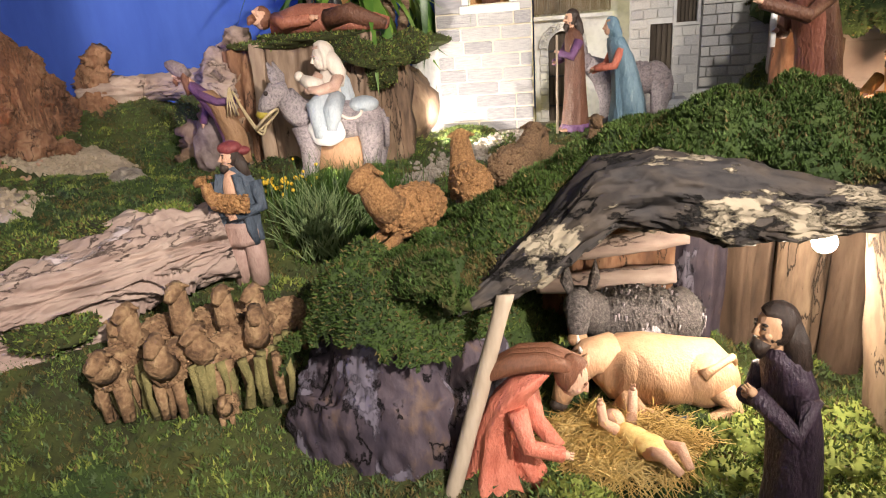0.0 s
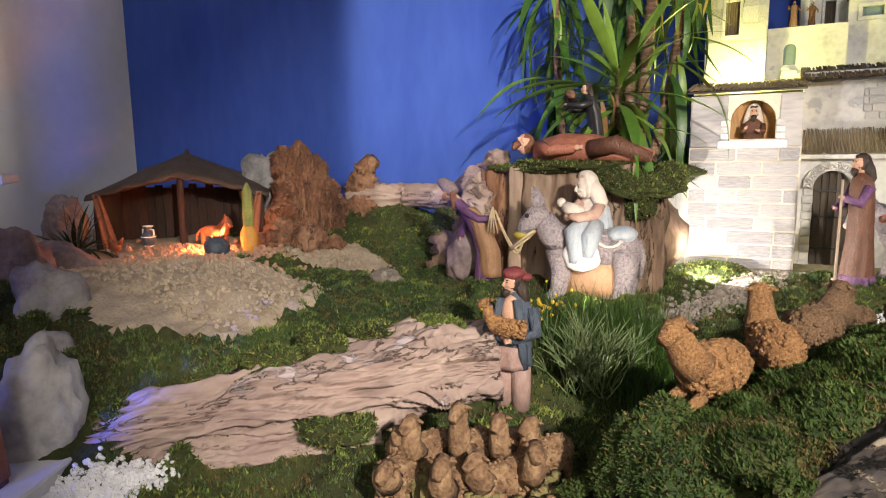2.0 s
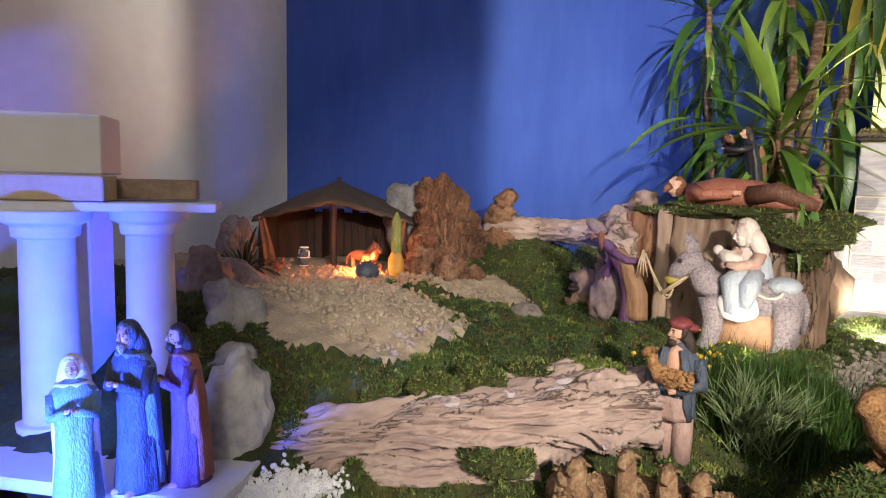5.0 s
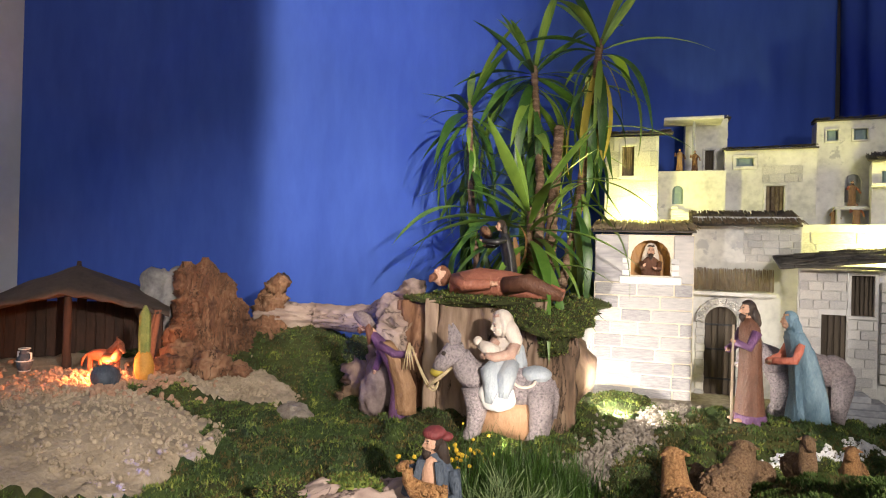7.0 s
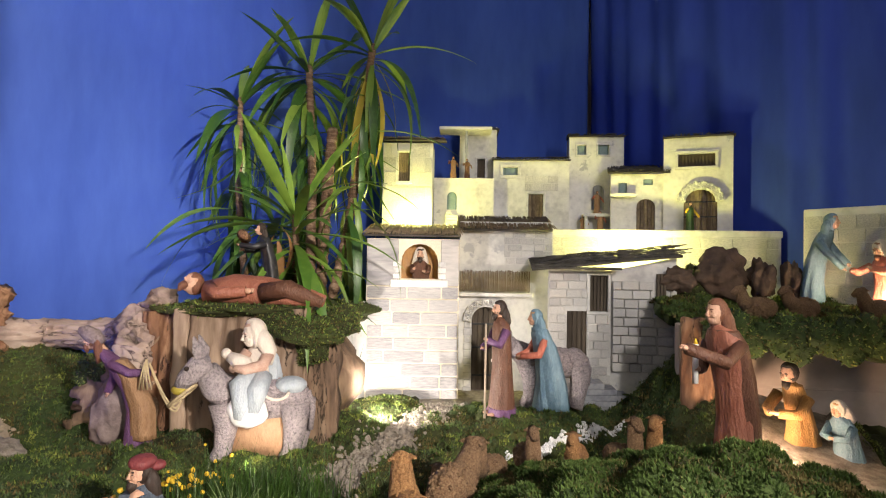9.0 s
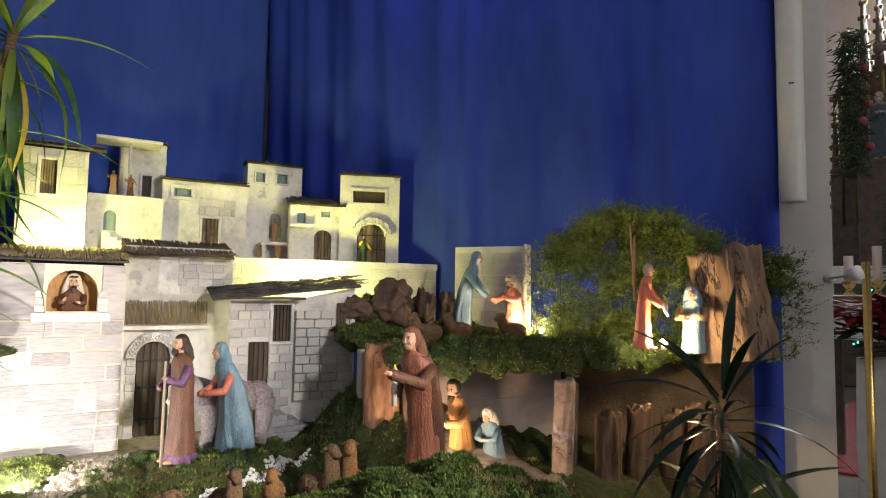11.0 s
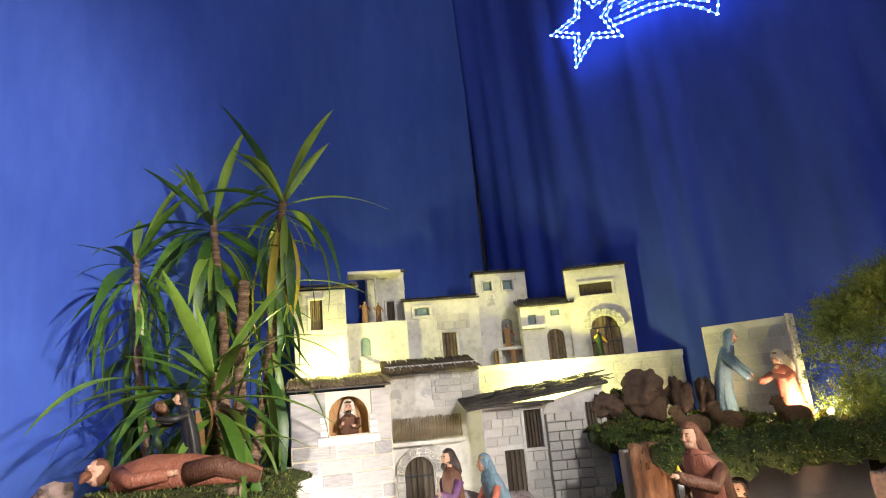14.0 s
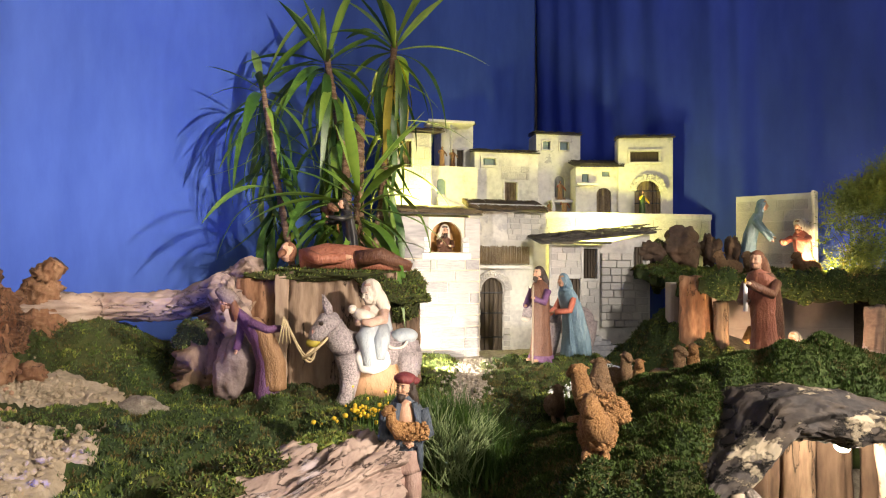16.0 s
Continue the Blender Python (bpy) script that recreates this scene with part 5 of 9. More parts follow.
def robe(bm, rows, mi=0, folds=7, depth=0.05, n=40, phase=0.0):
    """Skin of a draped body from rows of (z, rx, ry, x, y); the carved folds deepen towards the hem."""
    rings = []
    top, low = rows[-1][0], rows[0][0]
    fine = []
    for a, b in zip(rows, rows[1:]):
        for k in range(5):
            f = k / 5
            fine.append([p + (q - p) * f for p, q in zip(a, b)])
    fine.append(list(rows[-1]))
    for z, rx, ry, ox, oy in fine:
        u = 1 - (z - low) / max(1e-6, top - low)
        ring = []
        for k in range(n):
            a = 6.2832 * k / n
            drift = 1.6 * noise.noise(Vector((math.cos(a) * 1.3 + folds, math.sin(a) * 1.3, u * 1.4 + phase)))
            crease = 1 - 2.0 * abs(math.sin((folds * a + phase + drift) / 2))
            w = 1 + depth * (0.30 + u) * (0.9 * crease + 0.5 * math.sin((folds + 4) * a + 2.1 + drift))
            ring.append((ox + rx * w * math.cos(a), oy + ry * w * math.sin(a), z))
        rings.append(ring)
    loft(bm, rings, mi)


def shell(bm, c, r, mi, w, opening, brow, chin=0.0, strands=0.0, drop=1.0):
    """Hair or a veil round a head: a cap that leaves the face free; chin keeps a beard."""
    out = bmesh.ops.create_icosphere(bm, subdivisions=4, radius=1)
    side = Vector((-w.y, w.x, 0)).normalized()
    flat = Vector((w.x, w.y, 0)).normalized()
    for v in out["verts"]:
        d = v.co.normalized()
        f, z = d.dot(w), d.z
        k = 1.0
        if f > opening and z < brow and not (chin and z < -chin):
            k = 0.80
        if strands:
            k *= 1 + strands * math.sin(15 * math.atan2(d.dot(side), -d.dot(flat)) + 4 * z)
        low = drop if z < 0 else 1.0
        v.co = Vector(c) + side * d.dot(side) * r[0] * k + flat * d.dot(flat) * r[1] * k + Vector((0, 0, z * r[2] * k * low))
    for f in {f for v in out["verts"] for f in v.link_faces}:
        f.material_index = mi


def face(bm, c, s, skin, hair, beard=True, hood=None, long_hair=False, way=(0, -1, 0)):
    """A carved head turned to way: skull, brow, nose, eyes, hair or veil, beard."""
    c, w = Vector(c), Vector(way).normalized()
    rot = (0, 0, math.degrees(math.atan2(w.y, w.x)) + 90)
    side, up = Vector((-w.y, w.x, 0)).normalized(), Vector((0, 0, 1))
    up = (up - w * up.dot(w)).normalized()
    ball(bm, c, (0.046 * s, 0.054 * s, 0.070 * s), skin, 3, rot=rot)
    ball(bm, c + w * 0.016 * s - up * 0.036 * s, (0.032 * s, 0.036 * s, 0.034 * s), skin, 2, rot=rot)
    tube(bm, [c + w * 0.048 * s + up * 0.016 * s, c + w * 0.064 * s - up * 0.012 * s, c + w * 0.050 * s - up * 0.019 * s], [0.006 * s, 0.010 * s, 0.007 * s], 8, skin)
    for q in (-1, 1):
        ball(bm, c + w * 0.046 * s + side * q * 0.019 * s + up * 0.020 * s, (0.013 * s, 0.008 * s, 0.005 * s), hair, 1, rot=rot)
        ball(bm, c + w * 0.0475 * s + side * q * 0.019 * s + up * 0.007 * s, (0.0075 * s, 0.006 * s, 0.0042 * s), 3, 1, rot=rot)
        ball(bm, c + w * 0.036 * s + side * q * 0.022 * s - up * 0.014 * s, 0.015 * s, skin, 2)
    ball(bm, c + w * 0.052 * s - up * 0.032 * s, (0.012 * s, 0.006 * s, 0.005 * s), skin, 1, rot=rot)
    shell(bm, c - w * 0.008 * s + up * 0.010 * s, (0.056 * s, 0.063 * s, 0.072 * s), hair, w, 0.30, 0.55, 0.45 if beard else 0.0, 0.025)
    if beard:
        tube(bm, [c + w * 0.034 * s - up * 0.040 * s, c + w * 0.046 * s - up * 0.066 * s, c + w * 0.040 * s - up * 0.098 * s], [0.030 * s, 0.026 * s, 0.008 * s], 12, hair)
    if hood is not None:
        shell(bm, c - w * 0.012 * s + up * 0.012 * s, (0.068 * s, 0.074 * s, 0.082 * s), hood, w, 0.38, 0.74, 0.0, 0.012, 1.15)
    top = hood if hood is not None else hair
    if hood is not None or long_hair:
        wide = 1.25 if hood is not None else 1.0
        for q in (-1, 0, 1):
            e = side * q * 0.036 * s * wide
            tube(bm, [c - w * 0.026 * s + up * 0.02 * s + e * 0.7, c - w * 0.046 * s - up * 0.045 * s + e, c - w * 0.056 * s - up * 0.11 * s + e * 1.35, c - w * 0.050 * s - up * 0.185 * s + e * 1.3], [0.034 * s * wide, 0.040 * s * wide, 0.037 * s * wide, 0.010 * s], 12, top, 0.8)


def limb(bm, pts, r, mi, hand, hand_mi):
    """A sleeved arm that ends in a hand."""
    pts = [Vector(p) for p in pts]
    tube(bm, pts, [r * (1.15 - 0.25 * k / (len(pts) - 1)) for k in range(len(pts))], 10, mi)
    d = (pts[-1] - pts[-2]).normalized()
    ball(bm, pts[-1] + d * hand * 0.5, (hand, hand * 0.8, hand * 0.8), hand_mi, 2)
    for k in (-1, 0, 1):
        e = d.orthogonal().normalized() * k * hand * 0.4
        tube(bm, [pts[-1] + d * hand + e, pts[-1] + d * hand * 2 + e * 1.3], [hand * 0.28, hand * 0.2], 5, hand_mi)


def standing(bm, mats, lean=0.0, beard=True, hood=None, long_hair=False, arms=(), wide=1.0, mantle=None, sash=None, head_way=(0, -1, 0), feet=True):
    """A draped standing figure, one unit tall, looking to -y. Mats: robe 0, mantle 1, skin 2, hair 3."""
    L1 = lambda z: -lean * max(0, z - 0.35) ** 1.4  # noqa: E731
    robe(bm, [(0.0, 0.135 * wide, 0.115 * wide, 0, 0), (0.12, 0.125 * wide, 0.105 * wide, 0, 0), (0.32, 0.108 * wide, 0.088 * wide, 0, L1(0.32)), (0.50, 0.105 * wide, 0.080 * wide, 0, L1(0.5)), (0.64, 0.118 * wide, 0.076 * wide, 0, L1(0.64)), (0.76, 0.120 * wide, 0.068 * wide, 0, L1(0.76)), (0.815, 0.085 * wide, 0.055, 0, L1(0.82)), (0.85, 0.034, 0.034, 0, L1(0.85))], 0)
    if mantle is not None:
        robe(bm, [(0.04, 0.138 * wide, 0.10 * wide, 0, 0.030), (0.30, 0.122 * wide, 0.085 * wide, 0, 0.028 + L1(0.3)), (0.55, 0.125 * wide, 0.080 * wide, 0, 0.02 + L1(0.55)), (0.74, 0.130 * wide, 0.072 * wide, 0, 0.012 + L1(0.74)), (0.82, 0.09 * wide, 0.06 * wide, 0, 0.008 + L1(0.82))], mantle, 6, 0.04, 28, 1.0)
    tube(bm, [(0, L1(0.82), 0.82), (0, L1(0.88) - 0.005, 0.88)], [0.036, 0.032], 10, 2)
    face(bm, (0, L1(0.92) - 0.012, 0.915), 1.0, 2, 3, beard, hood, long_hair, head_way)
    for pts, mi in arms:
        limb(bm, [(x, y + L1(z), z) for x, y, z in pts], 0.036, mi, 0.02, 2)
    if feet:
        for q in (-1, 1):
            ball(bm, (q * 0.05, -0.11, 0.012), (0.028, 0.05, 0.016), 2, 2)


def kneeling(bm, beard=True, hood=None, arms=(), lean=0.1, mantle=None, wide=1.0, head_way=(0, -1, -0.3)):
    """A kneeling figure, one unit tall."""
    robe(bm, [(0.0, 0.20 * wide, 0.26, 0, 0.06), (0.10, 0.19 * wide, 0.25, 0, 0.06), (0.26, 0.165 * wide, 0.19, 0, 0.03), (0.42, 0.15 * wide, 0.13, 0, 0.0), (0.58, 0.165 * wide, 0.115, 0, -lean * 0.3), (0.70, 0.16 * wide, 0.10, 0, -lean * 0.6), (0.765, 0.10, 0.075, 0, -lean * 0.8), (0.80, 0.05, 0.05, 0, -lean)], 0)
    if mantle is not None:
        robe(bm, [(0.03, 0.215 * wide, 0.21, 0, 0.13), (0.35, 0.175 * wide, 0.14, 0, 0.06), (0.62, 0.175 * wide, 0.105, 0, 0.02 - lean * 0.4), (0.77, 0.12 * wide, 0.085, 0, 0.02 - lean * 0.8)], mantle, 6, 0.04)
    face(bm, (0, -lean - 0.02, 0.875), 1.45, 2, 3, beard, hood, False, head_way)
    for pts, mi in arms:
        limb(bm, pts, 0.052, mi, 0.03, 2)


def statue(name, build, mats, label, x, y, z, h, yaw, group="", tilt=0.0):
    bm = bmesh.new()
    build(bm)
    ob = part(name, bm, [M[k] for k in mats])
    ob.matrix_world = pose(x, y, z, tilt, 0, yaw) @ Matrix.Scale(h, 4)
    return tagged(ob, label, "figurine", group)


PRAY = [([(0.115, 0, 0.74), (0.12, -0.06, 0.60), (0.03, -0.14, 0.66)], 0), ([(-0.115, 0, 0.74), (-0.12, -0.06, 0.60), (-0.03, -0.14, 0.66)], 0)]
FIG = "painted figures of the crib"


def shepherd(bm):
    for q in (-1, 1):
        tube(bm, [(q * 0.055, 0.0, 0.0), (q * 0.06, -0.005, 0.2), (q * 0.05, 0, 0.42)], [0.066, 0.068, 0.072], 14, 0)
        ball(bm, (q * 0.06, -0.04, 0.012), (0.04, 0.07, 0.02), 3, 2)
    robe(bm, [(0.34, 0.13, 0.10, 0, 0), (0.45, 0.12, 0.095, 0, 0), (0.62, 0.125, 0.09, 0, 0), (0.74, 0.135, 0.085, 0, 0), (0.81, 0.09, 0.06, 0, 0), (0.85, 0.04, 0.04, 0, 0)], 1, 5, 0.05)
    ball(bm, (0, -0.055, 0.70), (0.07, 0.05, 0.13), 2, 2)
    robe(bm, [(0.33, 0.09, 0.05, 0, -0.08), (0.48, 0.095, 0.06, 0, -0.065)], 5, 5, 0.08)
    face(bm, (-0.005, -0.015, 0.905), 1.1, 2, 3, True, None, True, (-0.65, -0.75, 0))
    ball(bm, (0.0, 0.0, 0.965), (0.078, 0.082, 0.045), 4, 3, 0.1, 20)
    ball(bm, (0.07, 0.03, 0.94), (0.05, 0.05, 0.03), 4, 2, 0.1, 20)
    limb(bm, [(0.13, 0, 0.74), (0.17, -0.03, 0.58), (0.03, -0.13, 0.54)], 0.042, 1, 0.024, 2)
    limb(bm, [(-0.13, 0, 0.74), (-0.16, -0.05, 0.58), (-0.03, -0.13, 0.56)], 0.042, 1, 0.024, 2)
    rnd = random.Random(6)
    tube(bm, [(0.13, -0.12, 0.615), (0.04, -0.155, 0.63), (-0.07, -0.16, 0.645), (-0.12, -0.155, 0.70), (-0.125, -0.155, 0.765)], [0.045, 0.062, 0.06, 0.04, 0.034], 14, 6)
    tube(bm, [(-0.115, -0.155, 0.785), (-0.15, -0.17, 0.785), (-0.185, -0.18, 0.765)], [0.036, 0.034, 0.02], 12, 6)
    for q in (-1, 1):
        tube(bm, [(-0.115, -0.155 + q * 0.03, 0.80), (-0.10, -0.155 + q * 0.055, 0.795)], [0.014, 0.006], 6, 6)
        tube(bm, [(q * 0.055, -0.085, 0.81), (q * 0.085, -0.10, 0.66), (q * 0.10, -0.085, 0.44), (q * 0.11, -0.06, 0.33)], [0.030, 0.034, 0.034, 0.02], 10, 1, 0.5)
    for _ in range(130):
        u, a = rnd.random(), rnd.uniform(0, 6.28)
        ball(bm, (0.13 - 0.22 * u, -0.14 - 0.03 * math.sin(3.1 * u) + 0.055 * math.cos(a), 0.625 + 0.02 * u + 0.055 * math.sin(a)), 0.012, 6, 1)


statue("shepherd_figurine", shepherd, ["pink_leg", "navy", "skin", "dark_hair", "red_cap", "pink_leg", "wool"], "bearded shepherd figurine in a red cap carrying a lamb", -0.315, 1.50, 0.945, 0.318, 2, FIG)


def leader(bm):
    standing(bm, None, 0.75, True, None, True, [([(0.11, 0.0, 0.74), (0.15, 0.10, 0.66), (0.13, 0.26, 0.66)], 0), ([(-0.11, 0, 0.74), (-0.13, -0.12, 0.58), (-0.1, -0.22, 0.46)], 0)], 1.0, None)
    robe(bm, [(0.10, 0.10, 0.10, 0.06, 0.06), (0.35, 0.11, 0.10, 0.06, 0.05), (0.6, 0.115, 0.09, 0.05, -0.04), (0.76, 0.10, 0.075, 0.03, -0.16)], 1, 5, 0.05)
    tube(bm, [(0, -0.29, 0.88), (0.0, -0.35, 0.95), (0.0, -0.42, 1.00), (0, -0.46, 1.01)], [0.055, 0.068, 0.052, 0.02], 14, 4)


statue("donkey_leader_figurine", leader, ["purple", "tan_robe", "skin", "auburn_hair", "flank_rock"], "grey-haired figurine in purple and tan leading the donkey", -0.645, 2.10, 1.085, 0.335, -72, FIG)


def donkey_shape(bm, body=0, muzzle=1, legs=True, plate=None, head_turn=(-0.62, -0.16, 0.86), ears=0):
    """A standing donkey, one unit long, walking to -x."""
    ball(bm, (0.10, 0, 0.58), (0.44, 0.19, 0.22), body, 4, 0.05, 9)
    ball(bm, (0.40, 0, 0.58), (0.20, 0.175, 0.215), body, 3, 0.05, 9)
    ball(bm, (-0.20, 0, 0.58), (0.18, 0.165, 0.22), body, 3, 0.05, 9)
    if legs:
        for x, y in ((-0.23, -0.10), (-0.19, 0.09), (0.44, -0.10), (0.47, 0.09)):
            tube(bm, [(x + (0.02 if x > 0 else 0), y, 0.56), (x + 0.03, y, 0.34), (x, y, 0.12), (x - 0.03, y, 0.03), (x - 0.04, y, 0.0)], [0.15, 0.118, 0.088, 0.10, 0.105], 14, body)
    hx, hy, hz = head_turn
    tube(bm, [(-0.20, 0, 0.62), (-0.34, hy * 0.4, 0.74), (hx + 0.16, hy * 0.8, hz + 0.01)], [0.19, 0.15, 0.115], 16, body)
    tube(bm, [(hx + 0.20, hy * 0.7, hz + 0.07), (hx + 0.09, hy, hz + 0.04), (hx - 0.02, hy - 0.03, hz - 0.08), (hx - 0.06, hy - 0.05, hz - 0.16)], [0.08, 0.118, 0.088, 0.066], 16, body)
    ball(bm, (hx - 0.06, hy - 0.055, hz - 0.17), (0.078, 0.07, 0.052), muzzle, 3, 0.1, 12)
    for q in (-1, 1):
        tube(bm, [(hx + 0.12, hy * 0.7 + q * 0.05, hz + 0.10), (hx + 0.10, hy * 0.7 + q * 0.08, hz + 0.20), (hx + 0.05, hy * 0.7 + q * 0.075, hz + 0.34)], [0.045, 0.062, 0.010], 10, ears, 0.5)
        ball(bm, (hx + 0.02, hy + q * 0.095 - 0.01, hz + 0.04), (0.026, 0.016, 0.026), 3, 2)
    tube(bm, [(0.56, 0, 0.66), (0.62, -0.01, 0.50), (0.60, 0.0, 0.28)], [0.045, 0.035, 0.03], 8, body)
    rnd = random.Random(17)
    for k in range(260):
        a, u = rnd.random() * 6.28, rnd.uniform(-0.36, 0.54)
        r = 0.20 * math.sqrt(max(0.05, 1 - ((u - 0.08) / 0.56) ** 2))
        ball(bm, (u, r * math.cos(a), 0.585 + 1.08 * r * math.sin(a)), (0.020, 0.012, 0.014), body, 1)


def rider(bm):
    donkey_shape(bm, 0, 1, True, None, (-0.56, -0.16, 0.88))
    loft(bm, [[(-0.22, y, 0), (0.42, y, 0), (0.44, y, 0.46), (-0.22, y, 0.46)] for y in (-0.09, 0.06)], 2)
    robe(bm, [(0.66, 0.17, 0.15, 0.06, -0.03), (0.80, 0.15, 0.13, 0.07, -0.02), (0.94, 0.13, 0.105, 0.08, 0), (1.05, 0.125, 0.09, 0.08, 0), (1.12, 0.055, 0.055, 0.06, -0.01)], 4, 6, 0.07)
    robe(bm, [(0.60, 0.13, 0.10, 0.17, 0.03), (0.82, 0.135, 0.105, 0.16, 0.04), (1.0, 0.13, 0.10, 0.13, 0.04), (1.13, 0.08, 0.075, 0.09, 0.02)], 5, 6, 0.07)
    tube(bm, [(0.06, -0.10, 0.86), (-0.06, -0.20, 0.74), (-0.02, -0.25, 0.56), (-0.04, -0.25, 0.44)], [0.10, 0.105, 0.085, 0.05], 16, 5)
    tube(bm, [(0.14, -0.10, 0.84), (0.12, -0.22, 0.70), (0.10, -0.25, 0.50)], [0.10, 0.10, 0.06], 16, 5)
    ball(bm, (0.03, -0.215, 0.50), (0.20, 0.075, 0.155), 6, 4, 0.10, 6)
    face(bm, (0.02, -0.05, 1.225), 1.75, 4, 7, False, 4, True, (-0.78, -0.55, -0.2))
    tube(bm, [(0.04, -0.17, 0.96), (-0.08, -0.19, 0.985), (-0.17, -0.17, 1.03)], [0.05, 0.075, 0.05], 14, 4)
    ball(bm, (-0.195, -0.175, 1.06), (0.05, 0.048, 0.05), 4, 3)
    tube(bm, [(0.19, -0.03, 1.06), (0.15, -0.17, 0.94), (0.0, -0.23, 0.91), (-0.10, -0.24, 0.93)], [0.065, 0.062, 0.05, 0.035], 12, 7)
    tube(bm, [(-0.02, -0.06, 1.06), (-0.10, -0.14, 0.94), (-0.14, -0.2, 0.90)], [0.055, 0.05, 0.035], 12, 7)
    ball(bm, (0.42, -0.08, 0.74), (0.155, 0.12, 0.09), 5, 3, 0.06, 7)
    tube(bm, [(0.30 + 0.12 * math.cos(a), -0.2, 0.70 + 0.085 * math.sin(a)) for a in np.linspace(3.4, 6.2, 9)], 0.016, 8, 4)


statue("donkey_rider_figurine", rider, ["hide_grey", "yellow_leaf", "hide_tan", "dark_hair", "pale", "faded_blue", "white_paint", "rust_pale"], "grey donkey figurine with a veiled rider holding a child", -0.335, 2.13, 1.06, 0.285, 4, FIG)


def rope_mesh(bm):
    for off in (0.0, 0.012):
        pts = []
        for k in range(19):
            u = k / 18
            p = Vector((-0.59, 2.05, 1.335)).lerp(Vector((-0.50, 2.05, 1.235)), u)
            p.z -= (0.09 - off) * math.sin(math.pi * u) * (1 - 0.3 * u)
            p.x += 0.02 * math.sin(math.pi * u)
            pts.append(p)
        tube(bm, pts, 0.0032, 6)
    for k in range(4):
        tube(bm, [(-0.595, 2.045, 1.345), (-0.60 + 0.006 * k, 2.03, 1.31), (-0.61 + 0.012 * k, 2.035, 1.265)], [0.0032, 0.0026, 0.0018], 6)
    pts = [(-0.50 + 0.035 * math.cos(a), 2.06 + 0.035 * math.sin(a), 1.245 + 0.03 * math.cos(a)) for a in np.linspace(0, 6.28, 20)]
    tube(bm, pts, 0.0042, 6)


one("lead_rope", rope_mesh, M["rope"], "pale lead rope looped from hand to donkey", "rope")

STAFF_ARM = [([(0.115, 0, 0.74), (0.14, -0.08, 0.62), (0.10, -0.17, 0.66)], 1), ([(-0.115, 0, 0.74), (-0.14, -0.06, 0.60), (-0.06, -0.15, 0.58)], 1)]


def wanderer(bm):
    standing(bm, None, 0.05, True, None, True, STAFF_ARM, 1.0, None)
    robe(bm, [(0.0, 0.15, 0.13, 0, 0), (0.06, 0.14, 0.12, 0, 0)], 1, 9, 0.12)
    tube(bm, [(0.10, -0.20, 0.0), (0.10, -0.20, 0.80)], [0.011, 0.009], 8, 4)


statue("bearded_figurine", wanderer, ["brown_robe", "purple", "skin", "dark_hair", "stick"], "dark-haired figurine in a brown mantle with a staff", 0.405, 2.47, 1.115, 0.385, -70, FIG)


def maiden(bm):
    standing(bm, None, 0.28, False, 1, False, [([(0.115, 0, 0.72), (0.14, -0.10, 0.58), (0.06, -0.26, 0.56)], 5), ([(-0.115, 0, 0.72), (-0.14, -0.10, 0.58), (-0.04, -0.26, 0.54)], 5)], 1.2, 1)
    ball(bm, (0.0, -0.06, 0.68), (0.10, 0.06, 0.10), 5, 2)
    robe(bm, [(0.03, 0.17, 0.15, 0.03, 0.06), (0.25, 0.165, 0.145, 0.03, 0.04), (0.48, 0.15, 0.12, 0.02, 0.01), (0.66, 0.14, 0.10, 0.01, -0.03), (0.78, 0.10, 0.075, 0, -0.08)], 1, 7, 0.09, 44, 2.0)


statue("veiled_figurine", maiden, ["blue_robe", "blue_robe", "skin", "hide_tan", "pale", "coral_robe"], "veiled figurine in a blue-grey cloak bending forward", 0.565, 2.52, 1.11, 0.355, -78, FIG)
statue("grey_donkey_figurine", lambda bm: donkey_shape(bm, 0, 1, True, None, (-0.62, -0.05, 0.80)), ["hide_grey", "pale", "hide_grey", "dark_hair"], "grey donkey figurine standing behind the travellers", 0.575, 2.66, 1.10, 0.27, 6, FIG)


def candle_bearer(bm):
    standing(bm, None, 0.30, False, None, True, [([(0.115, 0, 0.74), (0.15, -0.16, 0.66), (0.10, -0.36, 0.74)], 1), ([(-0.115, 0, 0.74), (-0.14, -0.08, 0.58), (-0.03, -0.20, 0.60)], 1)], 1.05, 1)
    tube(bm, [(-0.03, -0.26, 0.52), (-0.03, -0.26, 0.74)], [0.016, 0.016], 10, 4)
    tube(bm, [(-0.03, -0.26, 0.74), (-0.03, -0.26, 0.77)], [0.012, 0.003], 8, 5)


statue("candle_figurine", candle_bearer, ["rust_robe", "brown_robe", "skin", "auburn_hair", "white_paint", "yellow_flower"], "auburn-haired figurine in a brown dress holding a candle", 0.875, 1.775, 1.165, 0.392, -68, FIG)
statue("kneeling_man_figurine", lambda bm: kneeling(bm, True, None, [([(0.16, -0.08, 0.66), (0.17, -0.22, 0.52), (0.05, -0.34, 0.52)], 0), ([(-0.16, -0.08, 0.66), (-0.17, -0.22, 0.52), (-0.05, -0.34, 0.52)], 0)], 0.12, 1, 0.62), ["ochre_robe", "ochre_robe", "skin", "dark_hair"], "kneeling bearded figurine in an ochre cloak", 1.245, 2.20, 1.06, 0.295, -66, FIG)
